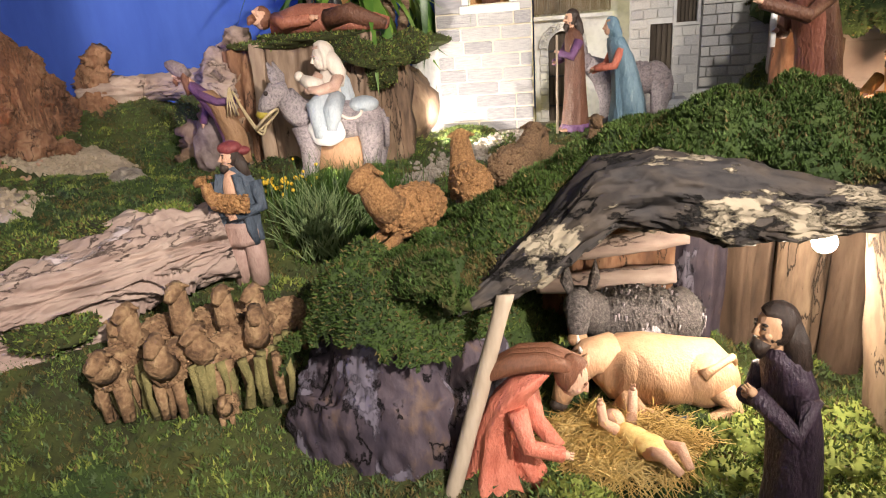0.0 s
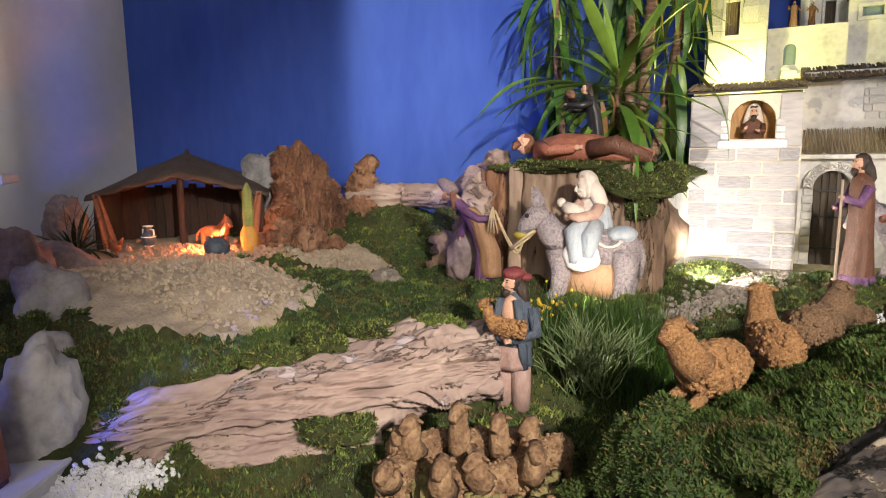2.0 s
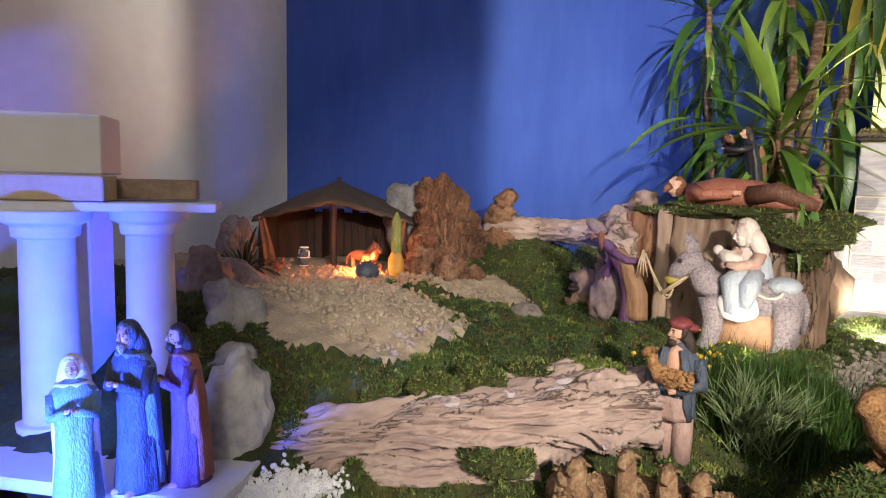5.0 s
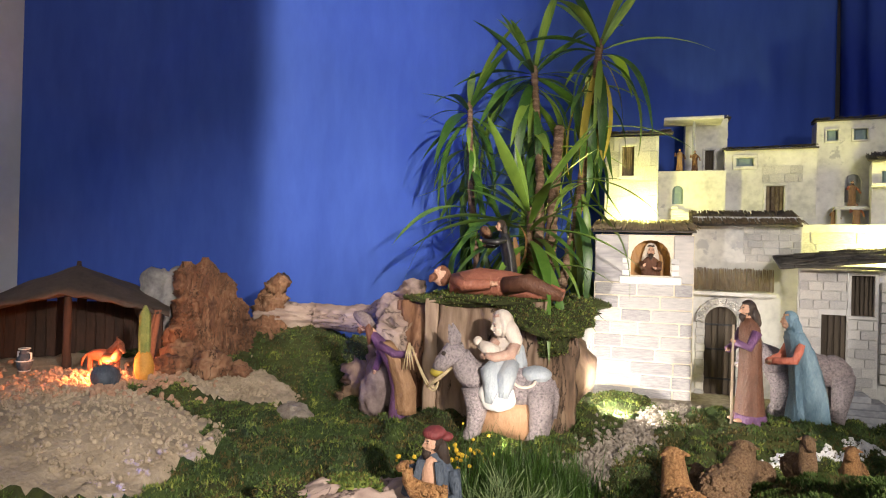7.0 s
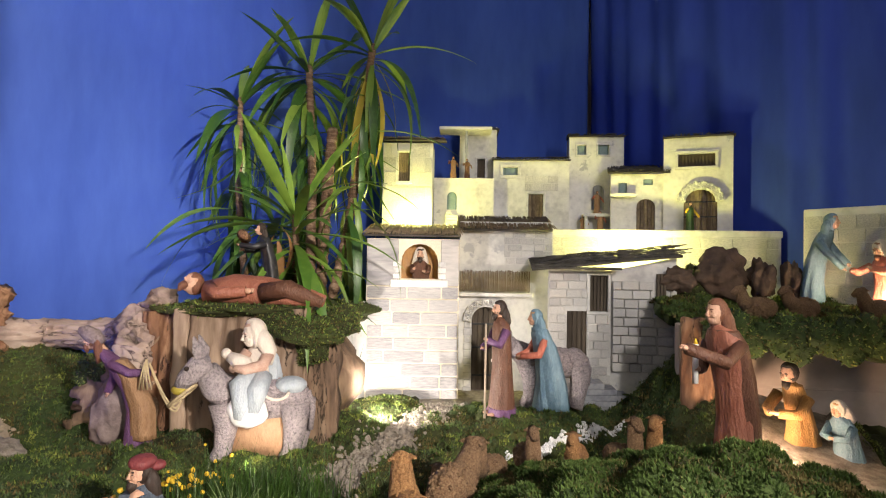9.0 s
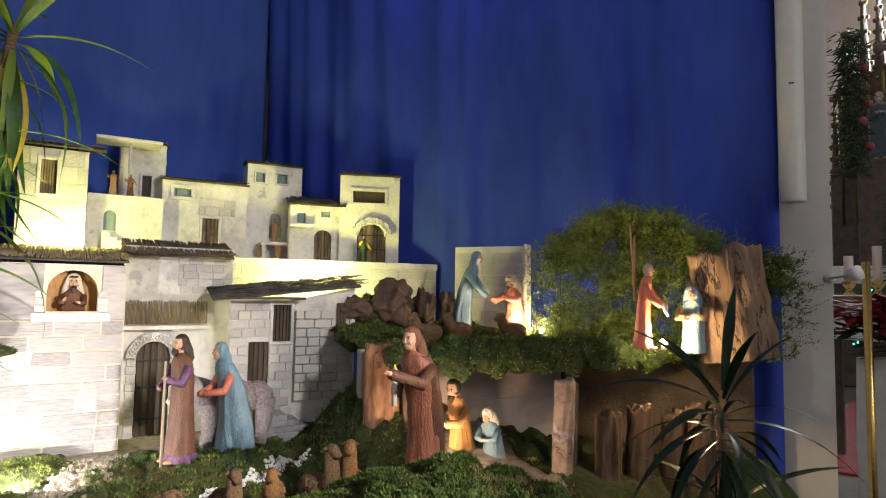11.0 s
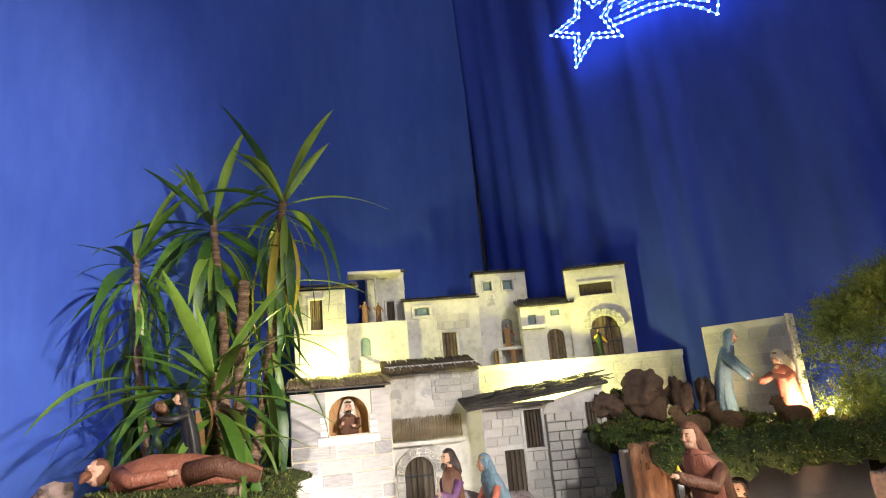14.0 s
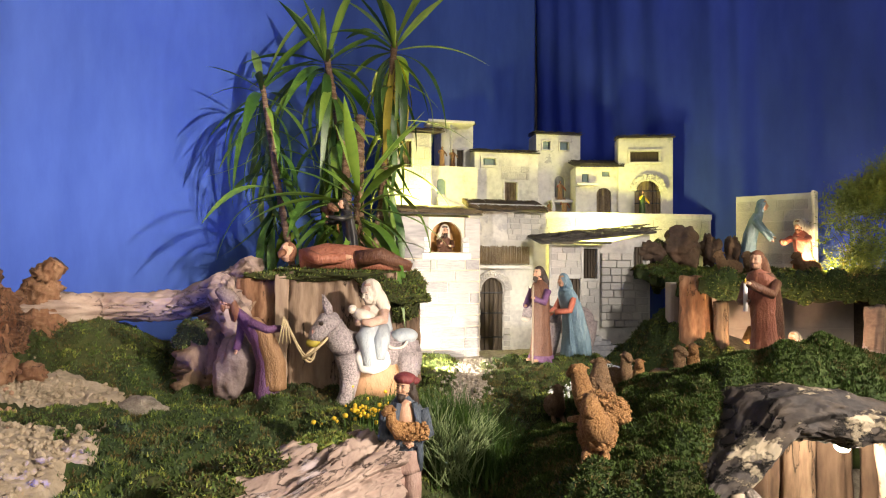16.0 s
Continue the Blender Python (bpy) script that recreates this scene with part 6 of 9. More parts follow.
statue("kneeling_woman_figurine", lambda bm: kneeling(bm, False, 4, [([(0.16, -0.08, 0.66), (0.16, -0.22, 0.50), (0.03, -0.28, 0.50)], 0), ([(-0.16, -0.08, 0.66), (-0.16, -0.22, 0.50), (-0.03, -0.28, 0.50)], 0)], 0.14, 1), ["blue_robe", "blue_robe", "skin", "hide_tan", "pale"], "kneeling veiled figurine in pale blue", 1.36, 2.17, 1.045, 0.205, -66, FIG)
stone((1.17, 2.22, 1.085), (0.06, 0.035, 0.03), 140, M["tan_robe"], "small tan trough stone in the grotto", amp=0.15)


def mother(bm):
    robe(bm, [(0.0, 0.27, 0.25, 0.02, 0.05), (0.08, 0.21, 0.20, 0.0, 0.05), (0.28, 0.13, 0.13, 0.0, 0.05), (0.50, 0.125, 0.105, 0, 0.02), (0.68, 0.135, 0.10, 0, -0.06), (0.80, 0.12, 0.09, 0, -0.16), (0.87, 0.05, 0.05, 0, -0.25)], 0, 6, 0.12)
    robe(bm, [(0.0, 0.15, 0.13, 0.12, -0.24), (0.14, 0.10, 0.10, 0.09, -0.15), (0.4, 0.07, 0.07, 0.05, -0.03)], 0, 5, 0.16)
    face(bm, (0, -0.40, 0.86), 1.45, 2, 3, False, None, False, (0, -0.85, -0.55))
    for q in (-1, 0, 1):
        tube(bm, [(q * 0.04, -0.40, 0.935), (q * 0.055, -0.27, 0.955), (q * 0.06, -0.12, 0.92), (q * 0.05, 0.03, 0.83), (q * 0.03, 0.10, 0.73)], [0.035, 0.05, 0.055, 0.045, 0.015], 14, 3, 0.8)
    limb(bm, [(0.13, -0.12, 0.70), (0.15, -0.16, 0.46), (0.10, -0.30, 0.34)], 0.05, 0, 0.03, 2)
    limb(bm, [(-0.11, -0.14, 0.68), (-0.13, -0.20, 0.48), (-0.05, -0.36, 0.42)], 0.048, 0, 0.03, 2)


statue("mother_figurine", mother, ["coral_robe", "coral_robe", "skin", "auburn_hair"], "auburn-haired figurine in a coral dress bending over the cradle", 0.255, 1.155, 0.715, 0.285, 76, FIG)


def father(bm):
    standing(bm, None, 0.22, True, None, True, [([(0.10, 0, 0.72), (0.115, -0.05, 0.60), (0.03, -0.125, 0.71)], 0), ([(-0.10, 0, 0.72), (-0.11, -0.05, 0.59), (-0.02, -0.12, 0.68)], 0)], 0.80, 1)


statue("father_figurine", father, ["dark_purple", "dark_purple", "hide_tan", "dark_hair"], "dark-haired figurine in a dark purple mantle", 0.648, 1.085, 0.70, 0.405, -72, FIG)


def infant(bm):
    ball(bm, (0, 0, 0.09), (0.30, 0.13, 0.11), 0, 3, 0.05, 8)
    ball(bm, (-0.34, 0, 0.14), (0.12, 0.10, 0.11), 1, 3)
    for q in (-1, 1):
        limb(bm, [(-0.2, q * 0.10, 0.13), (-0.28, q * 0.20, 0.22), (-0.30, q * 0.22, 0.42)], 0.05, 1, 0.035, 1)
        tube(bm, [(0.2, q * 0.08, 0.10), (0.40, q * 0.11, 0.20), (0.56, q * 0.06, 0.08)], [0.075, 0.06, 0.04], 10, 1)
    ball(bm, (0.16, 0, 0.12), (0.2, 0.15, 0.09), 0, 3, 0.08, 9)


statue("infant_figurine", infant, ["straw", "skin"], "small infant figurine with raised arms on straw", 0.472, 1.215, 0.78, 0.165, -50, FIG)


def lying_ox(bm):
    tube(bm, [(-0.36, 0, 0.36), (-0.26, 0, 0.32), (-0.05, 0, 0.30), (0.2, 0, 0.28), (0.42, 0, 0.27), (0.58, 0, 0.24)], [0.15, 0.24, 0.265, 0.25, 0.24, 0.10], 26, 0, 0.85)
    ball(bm, (0.36, -0.10, 0.26), (0.23, 0.15, 0.21), 0, 4, 0.05, 6)
    ball(bm, (-0.20, -0.10, 0.30), (0.17, 0.14, 0.20), 0, 4, 0.05, 6)
    tube(bm, [(-0.28, 0, 0.40), (-0.44, -0.06, 0.42), (-0.56, -0.13, 0.32)], [0.17, 0.135, 0.10], 16, 0)
    tube(bm, [(-0.50, -0.09, 0.41), (-0.60, -0.17, 0.27), (-0.65, -0.21, 0.15)], [0.10, 0.09, 0.066], 16, 0)
    ball(bm, (-0.66, -0.22, 0.13), (0.066, 0.06, 0.05), 1, 3)
    for q in (-1, 1):
        tube(bm, [(-0.47, -0.07 + q * 0.07, 0.47), (-0.48, -0.09 + q * 0.15, 0.50), (-0.46, -0.09 + q * 0.19, 0.47)], [0.03, 0.036, 0.008], 10, 0, 0.6)
        tube(bm, [(-0.50, -0.07 + q * 0.05, 0.49), (-0.51, -0.08 + q * 0.09, 0.56)], [0.022, 0.006], 8, 4)
        ball(bm, (-0.555, -0.12 + q * 0.085, 0.36), 0.016, 1, 2)
    tube(bm, [(0.44, -0.18, 0.22), (0.52, -0.25, 0.10), (0.34, -0.30, 0.055), (0.20, -0.30, 0.05)], [0.11, 0.075, 0.05, 0.04], 12, 0)
    tube(bm, [(0.20, -0.30, 0.05), (0.13, -0.295, 0.045)], [0.045, 0.045], 10, 2)
    tube(bm, [(-0.22, -0.18, 0.18), (-0.10, -0.28, 0.09), (0.04, -0.27, 0.05)], [0.10, 0.062, 0.045], 12, 0)
    tube(bm, [(0.56, -0.03, 0.36), (0.52, -0.12, 0.45), (0.40, -0.20, 0.42), (0.30, -0.235, 0.37)], [0.03, 0.026, 0.024, 0.045], 10, 0)


statue("tan_ox_figurine", lying_ox, ["hide_tan", "dark_hair", "navy", "hide_tan", "pale"], "tan ox figurine lying on the moss of the cave", 0.51, 1.385, 0.755, 0.255, 3, FIG)


def woolly_donkey(bm):
    """A shaggy donkey lying, its head turned to the front."""
    ball(bm, (0.10, 0, 0.50), (0.46, 0.20, 0.24), 0, 4, 0.06, 9)
    ball(bm, (0.40, 0, 0.50), (0.17, 0.18, 0.23), 0, 3, 0.06, 9)
    tube(bm, [(-0.22, -0.02, 0.52), (-0.34, -0.12, 0.68), (-0.36, -0.20, 0.72)], [0.19, 0.14, 0.10], 16, 0)
    tube(bm, [(-0.345, -0.16, 0.80), (-0.36, -0.25, 0.74), (-0.38, -0.34, 0.62), (-0.385, -0.37, 0.54)], [0.07, 0.105, 0.08, 0.06], 16, 0)
    ball(bm, (-0.385, -0.39, 0.53), (0.072, 0.055, 0.058), 1, 3)
    for q in (-1, 1):
        tube(bm, [(-0.345 + q * 0.07, -0.20, 0.81), (-0.35 + q * 0.10, -0.21, 0.91), (-0.345 + q * 0.10, -0.20, 1.05)], [0.040, 0.054, 0.008], 10, 0, 0.6)
        ball(bm, (-0.365 + q * 0.085, -0.29, 0.71), 0.02, 3, 2)
    rnd = random.Random(5)
    for k in range(520):
        a, u = rnd.random() * 6.28, rnd.uniform(-0.34, 0.56)
        r = 0.205 * math.sqrt(max(0.05, 1 - ((u - 0.10) / 0.52) ** 2))
        x, y, z = u, r * math.cos(a), 0.50 + 1.2 * r * math.sin(a)
        tube(bm, [(x, y * 0.97, z + 0.015), (x + rnd.uniform(-0.01, 0.01), y * 1.06, z - 0.03)], [0.012, 0.004], 5, rnd.choice((0, 0, 0, 2)))
    ball(bm, (0.16, -0.165, 0.45), (0.085, 0.05, 0.10), 2, 3)


statue("dark_donkey_figurine", woolly_donkey, ["hide_dark", "tan_robe", "hide_grey", "dark_hair"], "dark shaggy donkey figurine resting in the cave", 0.475, 1.50, 0.745, 0.265, 4, FIG)


# Sheep.
def sheep_shape(bm, lying=True, head=(-0.42, -0.02, 0.62), seed=0):
    rnd = random.Random(seed)
    ball(bm, (0.06, 0, 0.28), (0.42, 0.22, 0.24), 0, 3, 0.14, 7)
    tube(bm, [(-0.22, 0, 0.34), (-0.34, head[1] * 0.6, 0.48), head], [0.19, 0.15, 0.115], 12, 0)
    tube(bm, [(head[0] + 0.06, head[1], head[2] + 0.05), (head[0] - 0.08, head[1], head[2] + 0.02), (head[0] - 0.20, head[1], head[2] - 0.05)], [0.10, 0.10, 0.055], 12, 0)
    for q in (-1, 1):
        tube(bm, [(head[0] + 0.02, head[1] + q * 0.08, head[2] + 0.08), (head[0] + 0.05, head[1] + q * 0.16, head[2] + 0.06)], [0.035, 0.012], 6, 0)
    for k in range(240):
        a, u = rnd.random() * 6.28, rnd.uniform(-0.97, 0.97)
        c = math.sqrt(1 - u * u)
        ball(bm, (0.06 + 0.42 * u, 0.22 * c * math.cos(a), 0.28 + 0.24 * c * math.sin(a)), rnd.uniform(0.020, 0.036), 0, 1)
    if lying:
        for q in (-1, 1):
            tube(bm, [(-0.25, q * 0.10, 0.10), (-0.48, q * 0.11, 0.04)], [0.06, 0.04], 8, 0)
    else:
        for x in (-0.22, 0.32):
            for q in (-1, 1):
                tube(bm, [(x, q * 0.11, 0.14), (x, q * 0.11, -0.32)], [0.07, 0.05], 8, 0)


def sheep(x, y, z, size, yaw, lying=True, mat="wool", head=(-0.42, -0.02, 0.62), seed=0, label="brown clay sheep figurine lying on the moss", group="lying sheep"):
    bm = bmesh.new()
    sheep_shape(bm, lying, head, seed)
    ob = part("sheep_figurine", bm, M[mat])
    ob.matrix_world = pose(x, y, z, 0, 0, yaw) @ Matrix.Scale(size, 4)
    return tagged(ob, label, "figurine", group)


SHEEP = [(0.085, 1.36, 0.155, 60, (-0.42, 0.05, 0.66)), (0.175, 1.52, 0.15, -70, (-0.40, 0.0, 0.70)), (0.255, 1.68, 0.15, -120, (-0.42, 0.0, 0.60)),
         (0.33, 1.84, 0.11, 50, (-0.34, -0.1, 0.80)), (0.43, 1.90, 0.11, 100, (-0.32, 0, 0.82)), (0.57, 2.02, 0.11, 70, (-0.34, 0, 0.75)), (0.70, 2.04, 0.13, 110, (-0.30, 0, 0.95)), (0.79, 2.03, 0.13, 60, (-0.30, 0, 1.0)), (0.22, 1.90, 0.11, 80, (-0.34, 0, 0.72))]
for k, (x, y, s, yaw, hd) in enumerate(SHEEP):
    z = max(mound_z(x, y) if y < 2.2 else 0, ground_z(x, y)) + 0.005
    sheep(x, y, z - 0.008, s * 1.2, yaw, True, "wool" if k in (0, 1, 5, 7) else "wool_dark", hd, k)
for k, (x, y, yaw) in enumerate([(1.20, 2.36, 10), (1.36, 2.40, 15), (1.56, 2.33, 5), (1.62, 2.40, -30)]):
    sheep(x, y, 1.455, 0.14 if k < 3 else 0.10, yaw, True, "wool_dark", (-0.4, 0, 0.66), 20 + k, "dark brown clay sheep figurine on the mossy shelf", "sheep on the shelf")

# The standing flock: one carved block of sheep pressed together.


def flock(bm):
    rnd = random.Random(3)
    for k, (x, y, z, s, hz) in enumerate([(-0.135, -0.055, 0.115, 0.16, 0.50), (-0.03, -0.07, 0.115, 0.16, 0.66), (0.06, -0.05, 0.12, 0.155, 0.62), (0.115, -0.01, 0.125, 0.15, 0.70), (-0.09, 0.03, 0.13, 0.155, 0.75), (0.0, 0.045, 0.13, 0.155, 0.92), (0.075, 0.06, 0.13, 0.15, 0.80), (0.15, 0.05, 0.13, 0.15, 0.78), (-0.15, 0.04, 0.12, 0.14, 0.7), (0.06, -0.105, 0.05, 0.08, 0.6)]):
        sub = bmesh.new()
        sheep_shape(sub, False, (-0.30, 0.05 * rnd.uniform(-1, 1), hz), 40 + k)
        m = pose(x, y, z - 0.06, 0, 0, 75 + rnd.uniform(-35, 35)) @ Matrix.Scale(s, 4)
        bmesh.ops.transform(sub, matrix=m, verts=sub.verts)
        me = bpy.data.meshes.new("tmp")
        sub.to_mesh(me)
        sub.free()
        bm.from_mesh(me)
        bpy.data.meshes.remove(me)
    for k in range(130):
        x = rnd.uniform(-0.19, 0.18)
        y = rnd.uniform(-0.10, 0.06)
        tube(bm, [(x, y, 0.0), (x + rnd.uniform(-0.012, 0.012), y + rnd.uniform(-0.01, 0.01), 0.05), (x, y, 0.10)], [rnd.uniform(0.006, 0.012), rnd.uniform(0.005, 0.012), 0.010], 6, rnd.choice((0, 1, 1)))


M["wool_stem"] = material("wool_stem", [(0.10, 0.09, 0.03), (0.24, 0.20, 0.08)], 40, 0.85, 0.8)
bm = bmesh.new()
flock(bm)
ob = part("flock_figurine", bm, [M["wool_dark"], M["wool_stem"]])
ob.matrix_world = pose(-0.30, 1.245, 0.845, 0, 0, 18) @ Matrix.Scale(0.92, 4)
tagged(ob, "carved block of brown clay sheep pressed together", "figurine", FIG)

# The reclining and the praying figures on the stump.


def reclining(bm):
    tube(bm, [(-0.42, 0, 0.10), (-0.2, 0, 0.13), (0.05, 0, 0.12), (0.3, 0, 0.09), (0.5, 0, 0.05)], [0.10, 0.13, 0.12, 0.09, 0.05], 16, 0, 0.7)
    tube(bm, [(0.05, -0.05, 0.10), (0.25, -0.08, 0.14), (0.5, -0.06, 0.04)], [0.08, 0.07, 0.04], 12, 1)
    face(bm, (-0.52, -0.02, 0.16), 1.2, 2, 3, True, None, False, (-0.3, -0.6, 0.7))
    limb(bm, [(-0.36, -0.08, 0.14), (-0.25, -0.18, 0.10), (-0.05, -0.14, 0.12)], 0.045, 0, 0.03, 2)


statue("reclining_figurine", reclining, ["rust_robe", "brown_robe", "skin", "auburn_hair"], "reclining figurine in rust and brown on the stump", -0.375, 2.31, 1.475, 0.42, -4, FIG)
statue("dark_standing_figurine", lambda bm: (standing(bm, None, 0.25, False, None, True, [([(0.115, 0, 0.74), (0.15, -0.14, 0.70), (0.10, -0.3, 0.72)], 0), ([(-0.115, 0, 0.74), (-0.15, -0.14, 0.66), (-0.08, -0.26, 0.66)], 0)], 1.0, 1), tube(bm, [(-0.1, -0.36, 0.84), (0.0, -0.30, 0.80), (0.12, -0.34, 0.85), (0.26, -0.30, 0.8)], [0.04, 0.07, 0.06, 0.02], 10, 4)), ["black", "black", "skin", "dark_hair", "root_wood"], "dark-robed figurine holding a piece of red-brown wood", -0.37, 2.40, 1.475, 0.27, -70, FIG)
# The host in the tower's niche.
statue("bust_figurine", lambda bm: (robe(bm, [(0.0, 0.26, 0.16, 0, 0), (0.25, 0.27, 0.15, 0, 0), (0.45, 0.22, 0.13, 0, 0), (0.55, 0.1, 0.1, 0, 0)], 0, 5, 0.05), face(bm, (0, -0.04, 0.72), 2.6, 2, 3, True, 1, False), limb(bm, [(0.24, -0.05, 0.38), (0.24, -0.2, 0.2), (0.14, -0.26, 0.22)], 0.07, 0, 0.05, 2), limb(bm, [(-0.24, -0.05, 0.38), (-0.24, -0.2, 0.2), (-0.2, -0.26, 0.28)], 0.07, 0, 0.05, 2)), ["brown_robe", "pale", "skin", "dark_hair"], "bearded bust figurine in a brown robe in the tower's niche", 0.095, 2.882, 1.555, 0.135, 4, FIG)
# The three visitors by the columns.
for k, (x, y, h, yaw, mats, beard, hood, lab) in enumerate([(-1.108, 0.735, 0.335, 20, ["navy", "blue_robe", "skin", "hide_grey", "navy"], True, 4, "bearded figurine in a long blue-lit robe and flat cap"), (-1.062, 0.815, 0.325, -8, ["purple", "rust_robe", "skin", "dark_hair", "dark_hair"], True, None, "dark-haired figurine in a rust cloak"), (-1.135, 0.635, 0.285, 62, ["blue_robe", "white_paint", "skin", "pale", "white_paint"], False, 4, "veiled figurine bathed in blue light")]):
    statue("visitor_figurine", lambda bm: standing(bm, None, 0.1, beard, hood, hood is None, PRAY, 1.1, 1), mats, lab, x, y, 0.925, h, yaw, "visitors by the columns")

# ---- plants ----


def leaf_mesh(name, length, width, droop, curl, mat, seed):
    """A long strap leaf: folded along its rib, bending over."""
    rnd = random.Random(seed)
    n = 12
    verts, faces = [], []
    for k in range(n + 1):
        u = k / n
        w = width * (0.35 + 0.65 * math.sin(min(1, u * 1.9) * math.pi / 2)) * (1 - max(0, u - 0.55) / 0.45) ** 0.75
        a = droop * u ** 1.6
        x = length * (u - 0.28 * droop * u ** 2.6 * 0.5)
        z = -length * droop * 0.62 * u ** 2.2
        tw = curl * u
        for s, lift in ((-1, 0.30), (0, 0), (1, 0.30)):
            verts.append((x, s * w * math.cos(tw), z + lift * w * abs(s) + s * w * math.sin(tw)))
    for k in range(n):
        for s in (0, 1):
            a = k * 3 + s
            faces.append((a, a + 1, a + 4, a + 3))
    me = bpy.data.meshes.new(name)
    me.from_pydata(verts, [], faces)
    for p in me.polygons:
        p.use_smooth = True
    me.materials.append(mat)
    return me


DROOPS = [(0.05, 0.2), (0.3, -0.3), (0.6, 0.4), (0.9, -0.3), (1.25, 0.6), (1.6, -0.6), (1.75, 0.7)]
LEAVES = [leaf_mesh("leaf", 0.38 + 0.05 * (k % 3), 0.0195 + 0.004 * (k % 2), d, c, M["yucca_leaf"], k) for k, (d, c) in enumerate(DROOPS)]
YOUNG = [leaf_mesh("leaf", 0.36, 0.018, d, c, M["yucca_young"], 20 + k) for k, (d, c) in enumerate(DROOPS[:6])]
OLD = [leaf_mesh("leaf", 0.52, 0.017, d, c, M["yellow_leaf"], 40 + k) for k, (d, c) in enumerate([(0.5, 0.3), (0.8, -0.3)])]
DEAD = [leaf_mesh("leaf", 0.22, 0.015, 1.7, 0.9, M["dead_leaf"], 60)]
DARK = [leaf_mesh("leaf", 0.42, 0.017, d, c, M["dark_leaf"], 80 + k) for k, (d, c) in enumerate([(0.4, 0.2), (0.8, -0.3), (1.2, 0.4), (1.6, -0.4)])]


def leafy(plant, top, meshes, count, seed, scale=1.0, low=-20.0, high=85.0, spread=0.10):
    """A rosette of strap leaves round a stem's end; the lower ones hang."""
    rnd = random.Random(seed)
    for k in range(count):
        u = (k + 0.5) / count
        pitch = high - (high - low) * u ** 0.75 + rnd.uniform(-16, 16)
        kind = min(len(meshes) - 1, int(len(meshes) * (0.15 + 0.85 * u) * rnd.uniform(0.75, 1.0)))
        ob = new("leaf", meshes[kind])
        ob.parent = plant
        s = scale * rnd.uniform(0.6, 1.15)
        z = top[2] - spread * u + rnd.uniform(-0.01, 0.01)
        ob.matrix_local = pose(top[0], top[1], z, 0, 0, k * 137.5 + rnd.uniform(-40, 40)) @ pose(0.012, 0, 0, rnd.uniform(-14, 14), -pitch, 0) @ Matrix.Scale(s, 4)


def trunk(bm, pts, r0, r1):
    """A ringed, scarred stem."""
    pts = [Vector(p) for p in pts]
    m = 46
    line, radii = [], []
    for k in range(m + 1):
        u = k / m * (len(pts) - 1)
        i = min(int(u), len(pts) - 2)
        line.append(pts[i].lerp(pts[i + 1], u - i))
        radii.append((r0 + (r1 - r0) * k / m) * (1 + (0.13 if k % 2 else -0.07) + 0.1 * noise.noise(Vector((k * 0.7, r0 * 99, 0)))))
    tube(bm, line, radii, 11)


YUCCAS = [  # base, bend, top, radius, leaves, count, size
    ((-0.56, 2.74), (-0.66, 2.88, 1.90), (-0.735, 3.08, 2.34), 0.016, LEAVES, 22, 0.95),
    ((-0.33, 2.76), (-0.36, 2.90, 1.95), (-0.44, 3.12, 2.50), 0.021, LEAVES, 34, 1.02),
    ((-0.27, 2.78), (-0.20, 2.86, 1.75), (-0.13, 2.98, 2.55), 0.021, LEAVES, 26, 1.02),
    ((-0.34, 2.60), (-0.335, 2.58, 1.62), (-0.33, 2.54, 1.80), 0.015, YOUNG, 44, 1.12)]
for k, (base, bend, top, r, meshes, count, sc) in enumerate(YUCCAS):
    zb = 1.42
    plant = thing("yucca_plant", pose(base[0], base[1], zb), ("young bright green yucca shoot" if meshes is YOUNG else "tall yucca with a ringed brown trunk and strap leaves"), "yucca", "yuccas behind the stump")
    rel = lambda p: (p[0] - base[0], p[1] - base[1], p[2] - zb)  # noqa: E731
    bm = bmesh.new()
    trunk(bm, [(0, 0, -0.06), rel(bend), rel(top)], r, r * 0.72)
    part("trunk", bm, M["yucca_trunk"], plant)
    leafy(plant, rel(top), meshes, count, 11 + k, sc, -55 if meshes is LEAVES else -45, 80 if meshes is LEAVES else 68, 0.13 if meshes is LEAVES else 0.22)
    mid = [(p + q) / 2 for p, q in zip(rel(bend), rel(top))]
    if meshes is LEAVES:
        for j, f in enumerate((0.25, 0.5, 0.75)):
            at_f = [p + (q - p) * f for p, q in zip(rel(bend), rel(top))]
            leafy(plant, (at_f[0], at_f[1] - 0.02, at_f[2]), LEAVES[2:], 9, 90 + 5 * k + j, 0.78, -70, 15, 0.12)
    if k == 0:
        leafy(plant, rel(bend), LEAVES[2:], 18, 75, 0.9, -55, 30, 0.3)
    if k == 1:
        leafy(plant, [mid[0], mid[1] - 0.02, mid[2] - 0.05], LEAVES[2:], 16, 76, 0.95, -60, 20, 0.3)
        leafy(plant, [rel(bend)[0] - 0.10, rel(bend)[1] - 0.10, rel(bend)[2] - 0.15], LEAVES[2:], 18, 78, 0.95, -55, 30, 0.2)
    if k == 2:
        leafy(plant, (rel(top)[0], rel(top)[1], rel(top)[2] - 0.08), OLD, 9, 71, 1.1, -78, -45, 0.08)
        leafy(plant, (rel(bend)[0], rel(bend)[1] - 0.03, rel(bend)[2] + 0.12), LEAVES[3:], 12, 72, 1.0, -80, -10, 0.3)
    if k == 3:
        leafy(plant, (rel(top)[0] - 0.05, rel(top)[1] - 0.04, rel(top)[2] - 0.05), DEAD, 4, 73, 1.0, -70, -30)
        leafy(plant, (0.06, -0.06, 0.16), LEAVES[3:], 10, 74, 1.0, -65, 20, 0.1)
